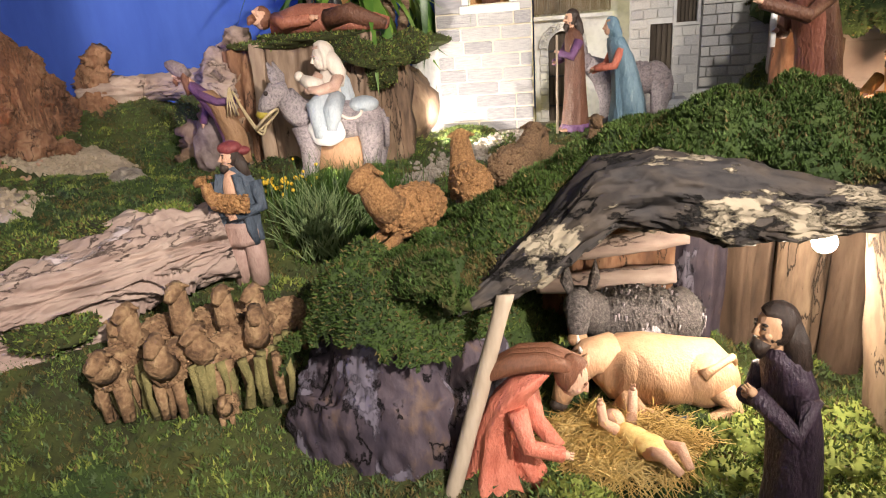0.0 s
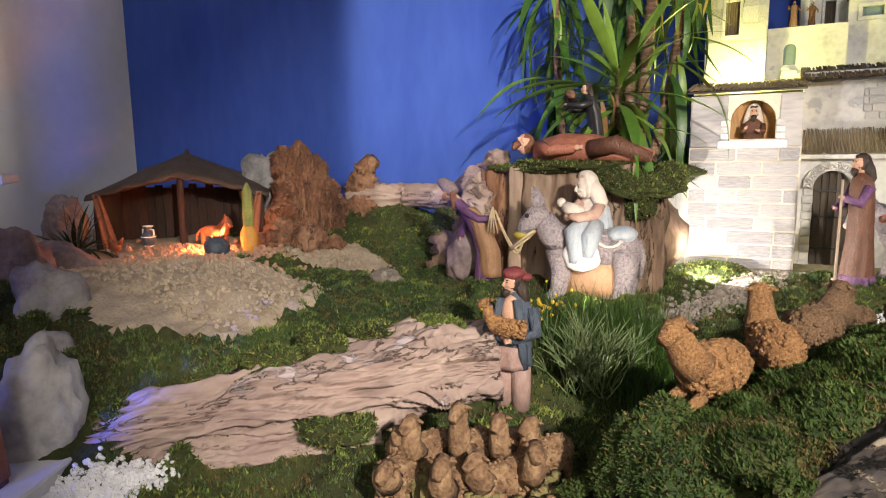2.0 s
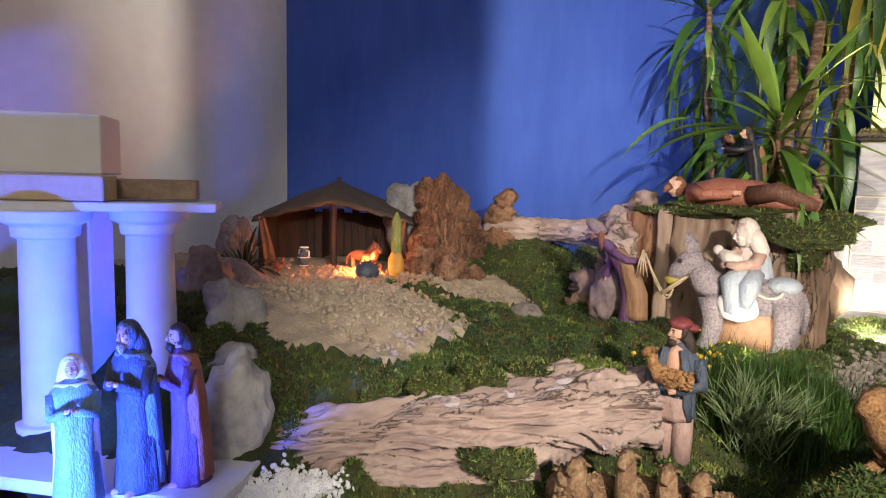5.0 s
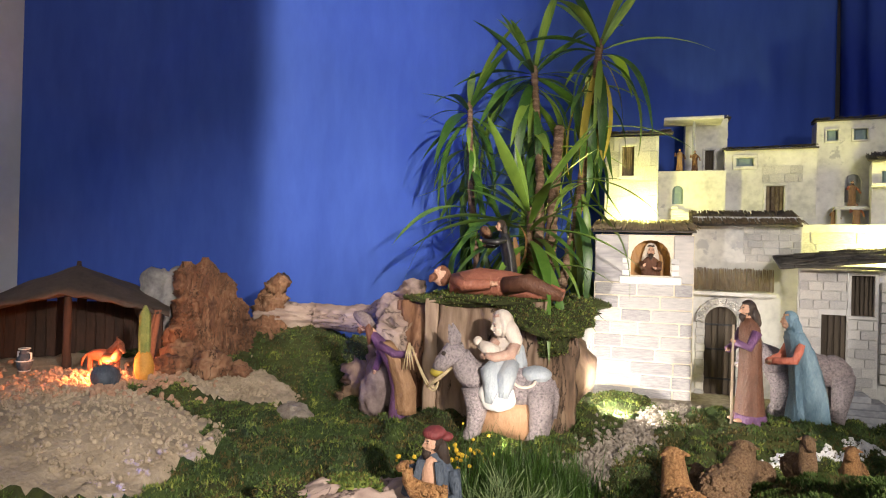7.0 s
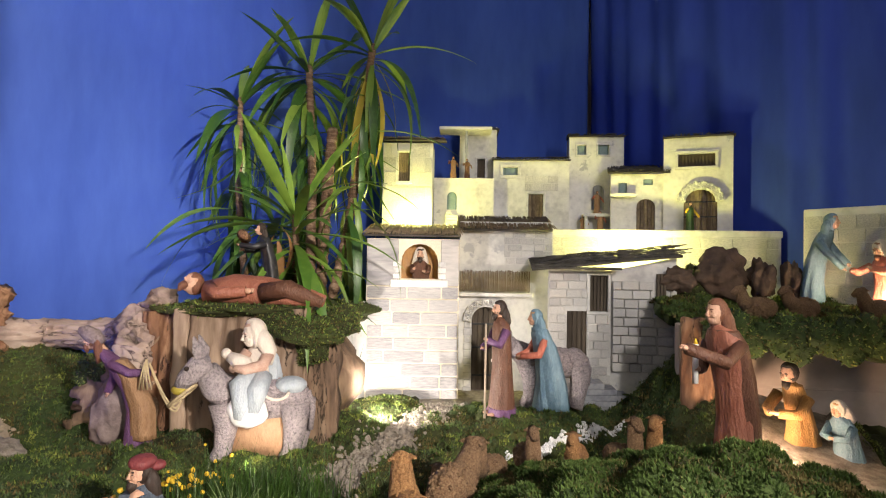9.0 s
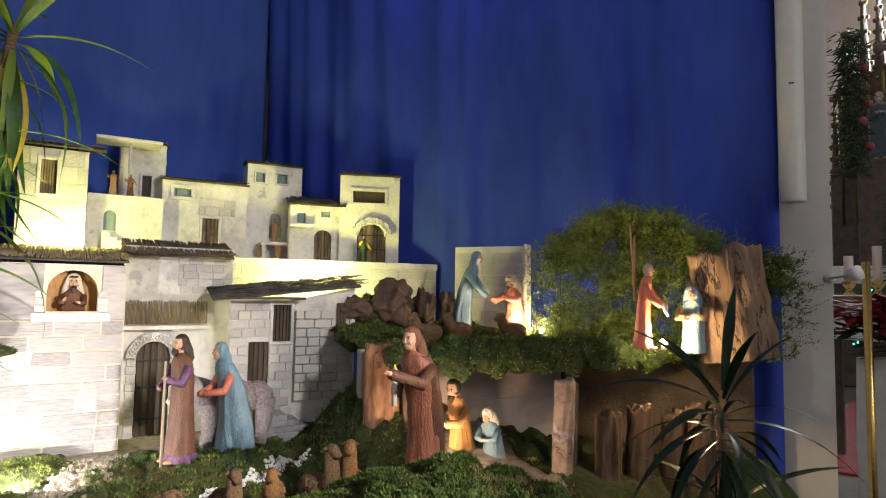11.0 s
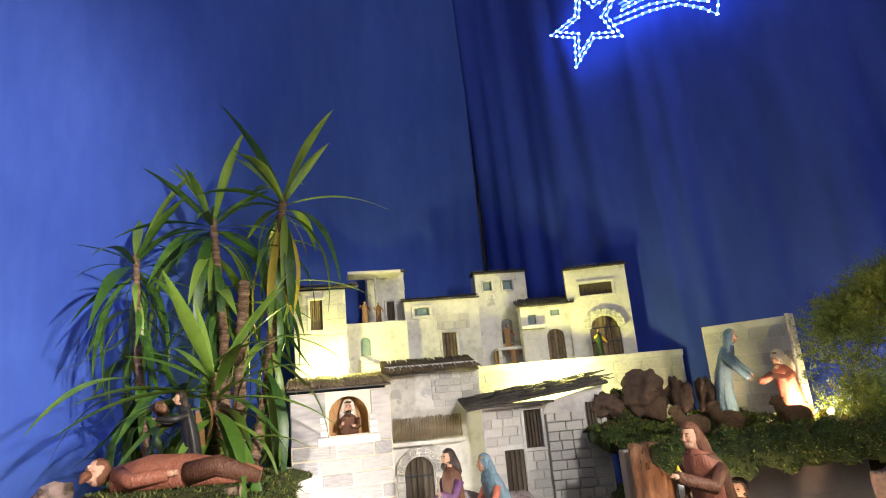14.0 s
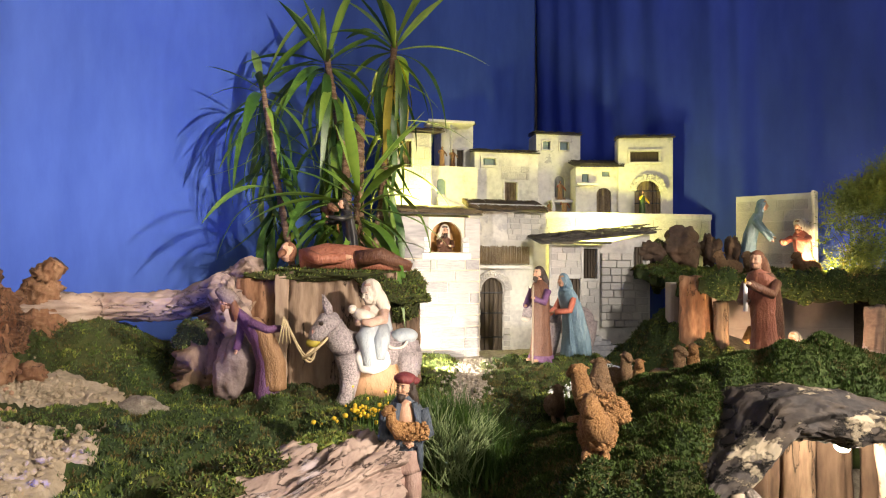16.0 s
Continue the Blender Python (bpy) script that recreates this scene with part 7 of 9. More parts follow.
# A cut-off older stem between them.
plant = thing("yucca_stub", pose(-0.30, 2.80, 1.42), "cut-off ringed brown yucca stem", "yucca", "yuccas behind the stump")
bm = bmesh.new()
trunk(bm, [(0, 0, -0.06), (0.0, 0.08, 0.40), (0.01, 0.15, 0.76)], 0.024, 0.021)
part("trunk", bm, M["yucca_trunk"], plant)

plant = thing("dark_houseplant", pose(1.545, 1.40, 0.84), "dark glossy strap-leaved houseplant in a blue pot", "houseplant")
bm = bmesh.new()
robe(bm, [(-0.10, 0.085, 0.085, 0, 0), (0.02, 0.10, 0.10, 0, 0), (0.10, 0.11, 0.11, 0, 0), (0.115, 0.112, 0.112, 0, 0)], 0, 3, 0.0)
part("pot", bm, M["navy"], plant, "dark blue plastic pot")
bm = bmesh.new()
tube(bm, [(0, 0, 0.08), (-0.01, 0.01, 0.3), (-0.03, 0.0, 0.52)], [0.02, 0.017, 0.014], 9)
part("stem", bm, M["yucca_trunk"], plant)
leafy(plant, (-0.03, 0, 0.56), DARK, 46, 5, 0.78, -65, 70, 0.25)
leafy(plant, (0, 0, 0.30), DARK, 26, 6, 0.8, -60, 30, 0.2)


def blades(name, count, zone, height, width, mat, seed, label, category, parent=None, bend=0.6, base=None):
    """Thin upright blades joined into one mesh."""
    rnd = random.Random(seed)
    verts, faces = [], []
    for _ in range(count):
        x, y, z = zone(rnd)
        h, w = height * rnd.uniform(0.5, 1.1), width * rnd.uniform(0.7, 1.2)
        a, b = rnd.uniform(0, 6.28), rnd.uniform(0.1, bend)
        dx, dy = math.cos(a), math.sin(a)
        n = len(verts)
        for k in range(4):
            u = k / 3
            o = h * b * u * u
            ww = w * (1 - u * 0.8)
            px, py, pz = x + dx * o, y + dy * o, z + h * u * (1 - 0.25 * b * u)
            verts += [(px - dy * ww, py + dx * ww, pz), (px + dy * ww, py - dx * ww, pz)]
        for k in range(3):
            faces.append((n + 2 * k, n + 2 * k + 1, n + 2 * k + 3, n + 2 * k + 2))
    me = bpy.data.meshes.new(name)
    me.from_pydata(verts, [], faces)
    me.materials.append(mat)
    ob = new(name, me)
    if parent:
        ob.parent = parent
        return ob
    return tagged(ob, label, category, kind="stuff")


def wiry(bm, root, count, height, seed, forks=3):
    """A wiry bush of thin forking stems."""
    rnd = random.Random(seed)
    for _ in range(count):
        a, t = rnd.uniform(0, 6.28), rnd.uniform(0.15, 0.95)
        d = Vector((math.cos(a) * t, math.sin(a) * t, 1.0)).normalized()
        p = Vector(root) + Vector((rnd.uniform(-0.05, 0.05), rnd.uniform(-0.04, 0.04), 0))
        L0 = height * rnd.uniform(0.5, 1.0)
        q = p + d * L0 * 0.55
        tube(bm, [p, p.lerp(q, 0.5) + Vector((rnd.uniform(-0.006, 0.006), rnd.uniform(-0.006, 0.006), 0)), q], [0.0015, 0.0013, 0.0011], 4)
        for _ in range(forks):
            e = (d + Vector((rnd.uniform(-0.7, 0.7), rnd.uniform(-0.7, 0.7), rnd.uniform(-0.2, 0.4)))).normalized()
            r = q + e * L0 * rnd.uniform(0.25, 0.5)
            tube(bm, [q, (q + r) / 2 + Vector((0, 0, 0.004)), r], [0.0012, 0.0010, 0.0005], 3)


M["wiry"] = material("wiry", [(0.07, 0.13, 0.035), (0.26, 0.32, 0.15)], 20, 0.6, 0.1)
M["grass"] = material("grass", [(0.02, 0.055, 0.008), (0.06, 0.12, 0.015)], 8, 0.5, 0.1)
bush = thing("wiry_bush", pose(-0.175, 1.60, 0.98), "pale green wiry bush with thin forking stems", "bush")
bm = bmesh.new()
wiry(bm, (0, 0, 0), 64, 0.20, 4, 6)
tagged(part("stem_tangle", bm, M["wiry"], bush), kind="stuff")
blades("grass", 2600, lambda r: ((x := -0.12 + r.gauss(0, 0.09)), (y := 1.74 + r.gauss(0, 0.06)), ground_z(x, y)), 0.12, 0.0016, M["grass"], 7, "tuft of dark green grass behind the bush", "grass")


def flowers(bm):
    rnd = random.Random(9)
    for _ in range(44):
        c = Vector((-0.37 + rnd.gauss(0, 0.06), 1.80 + rnd.gauss(0, 0.05), 0))
        c.z = ground_z(c.x, c.y) + rnd.uniform(0.02, 0.065)
        ball(bm, c, rnd.uniform(0.003, 0.007), 0, 1, 0.4, 80)
        tube(bm, [c, c - Vector((0, 0, 0.06))], 0.001, 3, 1)


tagged(one("flower_patch", flowers, [M["yellow_flower"], M["grass"]], "small yellow dried flowers beside the donkey", "flowers"), "small yellow dried flowers beside the donkey", "flowers", kind="stuff")

# Asparagus fern behind the angel.
fern = thing("asparagus_fern", pose(1.93, 2.04, 1.46), "feathery yellow-green asparagus fern spreading over the moss", "fern")


def sprigs(count, seed):
    rnd = random.Random(seed)
    verts, faces = [], []
    for _ in range(count):
        along = rnd.random()
        c = Vector((-0.17, 0.32, 0)).lerp(Vector((0.38, -0.32, 0)), along) + Vector((rnd.gauss(0, 0.035), rnd.gauss(0, 0.045), 0))
        top = 0.34 + 0.17 * math.sin(math.pi * min(1, along * 1.25)) - 0.06 * along + 0.05 * noise.noise(Vector((along * 9, c.y * 9, 1)))
        c.z = top * (1 - rnd.random() ** 2 * 1.15)
        if noise.noise(c * 11) < -0.08 or (c.y < -0.12 and c.x < 0.16 and c.z < 0.2):
            continue
        d = Vector((rnd.uniform(-1, 1), rnd.uniform(-1, 0.5), rnd.uniform(-0.1, 1))).normalized()
        L0 = rnd.uniform(0.045, 0.11)
        side = d.orthogonal().normalized()
        up = d.cross(side)
        for k in range(9):
            p = c + d * L0 * k / 9
            t = rnd.uniform(0, 6.28)
            e = (side * math.cos(t) + up * math.sin(t) + d * 0.7).normalized() * 0.021 * (1.1 - 0.07 * k)
            w = d.cross(e).normalized() * 0.0024
            n = len(verts)
            verts += [p - w, p + w, p + e]
            faces.append((n, n + 1, n + 2))
    me = bpy.data.meshes.new("foliage")
    me.from_pydata([tuple(v) for v in verts], [], faces)
    me.materials.append(M["fern"])
    ob = new("foliage", me)
    ob.parent = fern
    return tagged(ob, kind="stuff")


sprigs(15000, 3)
bm = bmesh.new()
rnd = random.Random(2)
for _ in range(60):
    p = Vector((-0.15, 0.30, -0.01)).lerp(Vector((0.34, -0.26, -0.01)), rnd.random())
    q = p + Vector((rnd.uniform(-0.12, 0.12), rnd.uniform(-0.06, 0.06), rnd.uniform(0.15, 0.44)))
    tube(bm, [p, (p + q) / 2 + Vector((0, 0, 0.04)), q], [0.0022, 0.0016, 0.0008], 4)
tagged(part("stem_tangle", bm, M["grass"], fern), kind="stuff")

# ---- tent of the caravan ----
M["tent_drape"] = material("tent_drape", [(0.16, 0.06, 0.03), (0.30, 0.13, 0.075)], 12, 0.8, 0.4)
tent = thing("caravan_tent", pose(-1.97, 2.02, 1.16, 0, 0, 42), "low brown cloth tent on rough wooden posts", "tent")
WT, DT, HT = 0.31, 0.34, 0.20


def tent_roof(bm):
    nx, ny = 24, 14
    grid = []
    for j in range(ny + 1):
        row = []
        for i in range(nx + 1):
            u, v = -1 + 2 * i / nx, j / ny
            z = HT + 0.085 * (1 - abs(u) ** 1.25) - 0.02 * math.sin(math.pi * v) * abs(u) + 0.010 * noise.noise(Vector((u * 3, v * 4, 1)))
            z += 0.085 * math.sin(math.pi * min(1.0, v * 0.75)) * (1 - 0.6 * abs(u))
            if j == 0:
                z -= 0.012 + 0.006 * math.sin(i * 2.1)
            row.append(bm.verts.new((u * (WT + 0.04), -0.03 + (DT + 0.04) * v, z)))
        grid.append(row)
    for a, b in zip(grid, grid[1:]):
        for i in range(nx):
            bm.faces.new((a[i], a[i + 1], b[i + 1], b[i]))


bm = bmesh.new()
tent_roof(bm)
ob = part("roof_cloth", bm, M["tent_cloth"], tent, "sagging brown cloth roof")
ob.modifiers.new("thick", "SOLIDIFY").thickness = 0.006
for x, y in ((-WT, 0), (WT, 0), (0, 0), (-WT, DT), (WT, DT)):
    bm = bmesh.new()
    rough_log(bm, [(x, y, -0.04), (x * 1.01, y, 0.1), (x, y, HT + (0.07 if x == 0 else 0.0))], [0.016, 0.015, 0.013], 0.9, x * 9 + y, 0.2, 10, 16)
    part("post", bm, M["tent_wood"], tent)
for x0, x1, z0, z1 in ((-WT, 0, HT, HT + 0.075), (0, WT, HT + 0.075, HT)):
    bm = bmesh.new()
    tube(bm, [(x0, -0.005, z0), ((x0 + x1) / 2, -0.008, (z0 + z1) / 2 + 0.008), (x1, -0.005, z1)], 0.010, 8)
    part("rafter", bm, M["tent_wood"], tent)
for k in range(17):
    bm = bmesh.new()
    x = -WT + 0.02 + (2 * WT - 0.04) * k / 16
    box(bm, (x, DT, 0.09), (0.036, 0.012, 0.27 + 0.02 * math.sin(k * 3.3)), 0, 0.003)
    part("back_board", bm, M["tent_wood"], tent, smooth=False)
for s in (-1, 1):
    bm = bmesh.new()
    box(bm, (s * WT, DT / 2, 0.09), (0.012, DT, 0.24), 0, 0.003)
    part("side_cloth", bm, M["tent_cloth"], tent, smooth=False)
    bm = bmesh.new()
    rings = []
    for k in range(9):
        u = k / 8
        w = 0.026 + 0.03 * u
        rings.append([(s * (WT + 0.012 - 0.03 * u) - s * w * q / 5, -0.022 - 0.012 * math.sin(q * 2.0 + u), HT + 0.01 - (HT + 0.03) * u) for q in range(6)] + [(s * (WT + 0.012 - 0.03 * u) - s * w * q / 5, -0.012, HT + 0.01 - (HT + 0.03) * u) for q in range(5, -1, -1)])
    loft(bm, rings)
    part("door_curtain", bm, M["tent_drape"], tent, "gathered reddish brown door curtain")
bm = bmesh.new()
tube(bm, [(0.0, 0.24, HT + 0.15), (0.0, 0.24, HT + 0.19)], [0.012, 0.008], 8)
part("finial", bm, M["tent_wood"], tent)


def horse(bm):
    ball(bm, (0, 0, 0.55), (0.32, 0.13, 0.16), 0, 3, 0.04, 6)
    tube(bm, [(-0.24, 0, 0.6), (-0.38, 0, 0.78), (-0.44, 0, 0.9)], [0.12, 0.09, 0.07], 12)
    tube(bm, [(-0.40, 0, 0.93), (-0.52, 0, 0.84), (-0.58, 0, 0.76)], [0.07, 0.06, 0.04], 10)
    for x in (-0.22, 0.24):
        for q in (-1, 1):
            tube(bm, [(x, q * 0.07, 0.5), (x, q * 0.07, 0.0)], [0.06, 0.03], 8)
    tube(bm, [(0.3, 0, 0.6), (0.42, 0, 0.45), (0.44, 0, 0.25)], [0.03, 0.04, 0.02], 8)
    for q in (-1, 1):
        tube(bm, [(-0.40, q * 0.03, 0.96), (-0.41, q * 0.04, 1.04)], [0.02, 0.004], 6)


for x, y, yaw in ((-1.76, 1.98, -150), (-1.66, 1.93, 170)):
    statue("horse_figurine", horse, ["horse_red"], "small reddish toy horse before the tent", x, y, ground_z(x, y), 0.135, yaw, "toy horses")
plant = thing("column_cactus", pose(-1.55, 1.97, ground_z(-1.55, 1.97)), "yellow-green column cactus on an orange base", "cactus")
bm = bmesh.new()
robe(bm, [(0.06, 0.016, 0.016, 0, 0), (0.15, 0.02, 0.02, 0, 0), (0.23, 0.018, 0.018, 0, 0), (0.262, 0.004, 0.004, 0, 0)], 0, 9, 0.12, 36)
part("column", bm, M["cactus"], plant)
bm = bmesh.new()
ball(bm, (0, 0, 0.05), (0.032, 0.032, 0.062), 0, 3, 0.12, 30)
part("base", bm, M["cactus_orange"], plant, "orange knobbly base")
one("ball_cactus", lambda bm: (ball(bm, (0, 0, 0.03), (0.045, 0.045, 0.042), 0, 3, 0.06, 30), [tube(bm, [(0.04 * math.cos(a) * math.cos(b), 0.04 * math.sin(a) * math.cos(b), 0.03 + 0.04 * math.sin(b)), (0.053 * math.cos(a) * math.cos(b), 0.053 * math.sin(a) * math.cos(b), 0.03 + 0.053 * math.sin(b))], [0.0016, 0.0005], 3) for a in np.arange(0, 6.28, 0.35) for b in np.arange(-0.2, 1.5, 0.3)]), M["navy"], "dark blue-grey spiny ball cactus", "cactus", Matrix.Translation((-1.60, 1.86, ground_z(-1.60, 1.86))))
vase = thing("small_vase", pose(-2.0, 1.88, ground_z(-2.0, 1.88) - 0.004), "small dark blue vase with white pattern and two handles", "vase")
bm = bmesh.new()
robe(bm, [(0.0, 0.014, 0.014, 0, 0), (0.012, 0.013, 0.013, 0, 0), (0.045, 0.026, 0.026, 0, 0), (0.066, 0.024, 0.024, 0, 0), (0.08, 0.012, 0.012, 0, 0), (0.098, 0.017, 0.017, 0, 0)], 0, 5, 0.0)
body = part("body", bm, M["navy"], vase)
for z, r in ((0.020, 0.0175), (0.056, 0.0265), (0.098, 0.0175)):
    bm = bmesh.new()
    tube(bm, [(r * math.cos(a), r * math.sin(a), z) for a in np.linspace(0, 6.2832, 25)], 0.0022, 6)
    part("white_band", bm, M["white_paint"], body, "white painted band")
for q in (-1, 1):
    bm = bmesh.new()
    tube(bm, [(q * 0.013, 0, 0.086), (q * 0.032, 0, 0.084), (q * 0.033, 0, 0.066), (q * 0.024, 0, 0.056)], 0.0032, 8)
    part("handle", bm, M["white_paint"], vase, "white handle")
statue("rooster_figurine", lambda bm: (ball(bm, (0, 0, 0.5), (0.35, 0.2, 0.3), 0, 2), tube(bm, [(-0.2, 0, 0.6), (-0.32, 0, 0.95)], [0.16, 0.1], 8), tube(bm, [(0.2, 0, 0.6), (0.45, 0, 0.95)], [0.15, 0.05], 8), tube(bm, [(0, 0, 0.3), (0, 0, 0)], [0.05, 0.05], 6)), ["horse_red"], "tiny red rooster figurine by the tent", -1.97, 1.72, ground_z(-1.97, 1.72), 0.07, 20, "tiny figures by the tent")
plant = thing("dark_thicket", pose(-2.02, 1.60, ground_z(-2.02, 1.60)), "dark spiky thicket of twigs and leaves by the tent", "plant")
leafy(plant, (0, 0, 0.02), DARK[:3], 34, 15, 0.42, 2, 70, 0.0)
bm = bmesh.new()
wiry(bm, (0, 0, 0), 14, 0.26, 8, 2)
part("twigs", bm, M["black"], plant)


def pebbles(name, count, zone, r, mat, seed, label):
    rnd = random.Random(seed)
    bm = bmesh.new()
    for _ in range(count):
        x, y, z = zone(rnd)
        q = r * rnd.uniform(0.5, 1.2)
        m = pose(x, y, z + q * 0.3, rnd.uniform(0, 360), rnd.uniform(0, 360), 0) @ Matrix.Diagonal((q, q * rnd.uniform(0.6, 1), q * rnd.uniform(0.4, 0.8), 1))
        bmesh.ops.create_icosphere(bm, subdivisions=1, radius=1, matrix=m)
    ob = part(name, bm, mat, smooth=False)
    return tagged(ob, label, "gravel", kind="stuff")


def on_ground(x, y):
    return (x, y, ground_full(x, y))


M["tent_gravel"] = material("tent_gravel", [(0.30, 0.17, 0.11), (0.46, 0.30, 0.21)], 30, 0.9, 0.3)
pebbles("tent_gravel", 760, lambda r: on_ground(-1.68 + r.gauss(0, 0.15), 1.88 + r.gauss(0, 0.085)), 0.014, M["tent_gravel"], 4, "reddish crumbs of stone before the tent")
pebbles("sand_crumbs", 1800, lambda r: on_ground(-1.35 + r.uniform(-0.42, 0.35), 1.60 + r.uniform(-0.24, 0.24)) if r.random() < 0.75 else on_ground(-1.32 + r.gauss(0, 0.1), 2.12 + r.gauss(0, 0.05)), 0.0095, M["sand"], 5, "loose crumbs on the sand heap")
pebbles("path_gravel", 900, lambda r: on_ground((x := 0.16 - 0.35 * (2.6 - (y := r.uniform(1.78, 2.75))) + r.gauss(0, 0.045)), y), 0.0085, M["grit"], 8, "loose grey grit on the little path")
pebbles("white_gravel", 2600, lambda r: on_ground((u := r.random()) * 0.12 - 0.985 + r.gauss(0, 0.028), 0.82 + 0.18 * u + r.gauss(0, 0.022)), 0.0075, M["gravel"], 6, "white decorative gravel at the edge of the moss")
pebbles("white_gravel", 900, lambda r: on_ground((u := r.random()) * 0.52 + 0.30 + r.gauss(0, 0.010), 2.10 + 0.40 * u + 0.025 * math.sin(u * 9) + r.gauss(0, 0.010)), 0.0075, M["gravel"], 7, "white gravel strip like a little stream")

# ---- columns at the edge ----
t = thing("white_colonnade", pose(-1.45, 0.85, 0.925), "white model colonnade with brown and pine beams on top", "colonnade")
bm = bmesh.new()
box(bm, (0.06, -0.03, -0.014), (0.78, 0.48, 0.028), 28, 0.004)
part("base_slab", bm, M["white_column"], t, smooth=False)
for x, y, r in ((-0.01, 0.095, 0.06), (-0.07, -0.115, 0.062)):
    bm = bmesh.new()
    robe(bm, [(0.0, r * 1.25, r * 1.25, x, y), (0.03, r * 1.25, r * 1.25, x, y), (0.035, r * 1.02, r * 1.02, x, y), (0.46, r * 0.92, r * 0.92, x, y), (0.465, r * 1.1, r * 1.1, x, y), (0.49, r * 1.15, r * 1.15, x, y), (0.50, r * 1.5, r * 1.5, x, y), (0.525, r * 1.55, r * 1.55, x, y)], 0, 16, 0.008, 48)
    part("column", bm, M["white_column"], t)
bm = bmesh.new()
box(bm, (-0.17, 0.01, 0.26), (0.09, 0.09, 0.52), 28, 0.004)
part("pilaster", bm, M["white_column"], t, smooth=False)
bm = bmesh.new()
box(bm, (-0.05, 0.02, 0.535), (0.50, 0.22, 0.022), 55, 0.003)
part("cornice", bm, M["white_column"], t, smooth=False)
bm = bmesh.new()
box(bm, (-0.005, 0.09, 0.575), (0.235, 0.07, 0.05), 55, 0.003)
part("beam", bm, M["brown_board"], t, "marbled brown wooden beam", smooth=False)
bm = bmesh.new()
box(bm, (-0.16, -0.205, 0.577), (0.53, 0.10, 0.058), 48, 0.003)
part("beam", bm, M["pine_board"], t, "pale pine beam", smooth=False)

bm = bmesh.new()
box(bm, (0, 0, 0.075), (0.34, 0.16, 0.15), 0, 0.004)
ob = part("white_box", bm, M["plaster"], smooth=False)
ob.matrix_world = pose(-1.73, 0.80, 1.532, 0, 0, 50)
tagged(ob, "plain whitish box lying on the beams of the colonnade", "box")

# ---- star, panel, angel ----
star = thing("comet_light", Matrix.LocRotScale(CORNER + SIDE_DIR * 0.035, Matrix.Rotation(math.atan2(SIDE_DIR.y, SIDE_DIR.x), 3, "Z").to_euler(), None), "blue-white LED comet star hanging on the curtain", "light decoration")
LED_BM = bmesh.new()
ball(LED_BM, (0, 0, 0), (0.008, 0.008, 0.008), 0, 1)
LED_MESH = bpy.data.meshes.new("led")
LED_BM.to_mesh(LED_MESH)
LED_BM.free()
LED_MESH.materials.append(M["led"])


def light_rope(pts, gap=0.042):
    bm = bmesh.new()
    pts = [Vector((u, -0.10, z)) for u, z in pts]
    tube(bm, pts, 0.006, 6)
    rope = part("light_rope", bm, M["led_rope"], star)
    for a, b in zip(pts, pts[1:]):
        n = max(1, round((b - a).length / gap))
        for k in range(n):
            ob = new("led", LED_MESH)
            ob.parent = rope
            ob.location = a.lerp(b, k / n)


def star_line(r1, r2, c=(1.0, 3.585), turn=98):
    return [(c[0] + (r1, r2)[k % 2] * math.cos(radians(turn + 36 * k)), c[1] + (r1, r2)[k % 2] * math.sin(radians(turn + 36 * k))) for k in range(11)]


light_rope(star_line(0.25, 0.11))
light_rope(star_line(0.185, 0.08))
light_rope([(1.158, 3.628), (1.253, 3.652), (1.463, 3.676), (1.615, 3.672), (1.730, 3.652), (1.861, 3.614), (1.986, 3.569), (1.919, 3.511), (1.968, 3.349), (1.937, 3.337), (1.805, 3.442), (1.697, 3.512), (1.586, 3.555), (1.457, 3.565), (1.200, 3.565)])
light_rope([(1.201, 3.615), (1.348, 3.638), (1.520, 3.641), (1.694, 3.623), (1.891, 3.569), (1.860, 3.528), (1.902, 3.434), (1.870, 3.436), (1.723, 3.536), (1.588, 3.591), (1.399, 3.618)])
light_rope([(1.147, 3.484), (1.344, 3.459), (1.486, 3.417), (1.585, 3.338), (1.647, 3.270), (1.678, 3.386), (1.749, 3.413), (1.630, 3.513), (1.517, 3.568), (1.349, 3.594), (1.188, 3.587)])
light_rope([(1.199, 3.546), (1.396, 3.538), (1.571, 3.492), (1.659, 3.433), (1.620, 3.353), (1.509, 3.435), (1.346, 3.495), (1.148, 3.521)])

t = thing("relief_panel", pose(1.676, 2.66, 1.455, 0, 0, -55), "whitewashed stone-pattern panel behind two figurines", "panel")
bm = bmesh.new()
box(bm, (0, 0.03, 0.195), (0.345, 0.018, 0.40), 0, 0.003)
part("board", bm, M["house_white"], t, smooth=False)
bm = bmesh.new()
box(bm, (0.178, 0.0, 0.197), (0.014, 0.07, 0.405), 0, 0.003)
part("side_strip", bm, M["house_white"], t, smooth=False)
rnd = random.Random(12)
for j in range(7):
    x = -0.168
    while x < 0.16:
        w = rnd.uniform(0.05, 0.09)
        b = min(0.166, x + w)
        if b - x > 0.015:
            ob = new("block", BLOCK_MESH)
            ob.parent = t
            ob.location, ob.scale = ((x + b) / 2, 0.0195, 0.03 + 0.052 * j), (b - x - 0.004, 0.006, 0.048)
        x += w
statue("blue_standing_figurine", lambda bm: standing(bm, None, 0.35, False, 1, False, [([(0.115, 0, 0.72), (0.13, -0.12, 0.6), (0.06, -0.26, 0.5)], 4), ([(-0.115, 0, 0.72), (-0.13, -0.12, 0.6), (-0.04, -0.26, 0.46)], 4)], 1.0, 1), ["blue_robe", "blue_robe", "skin", "hide_tan", "blue_robe"], "standing veiled figurine in blue before the panel", 1.56, 2.68, 1.46, 0.36, 40, FIG)
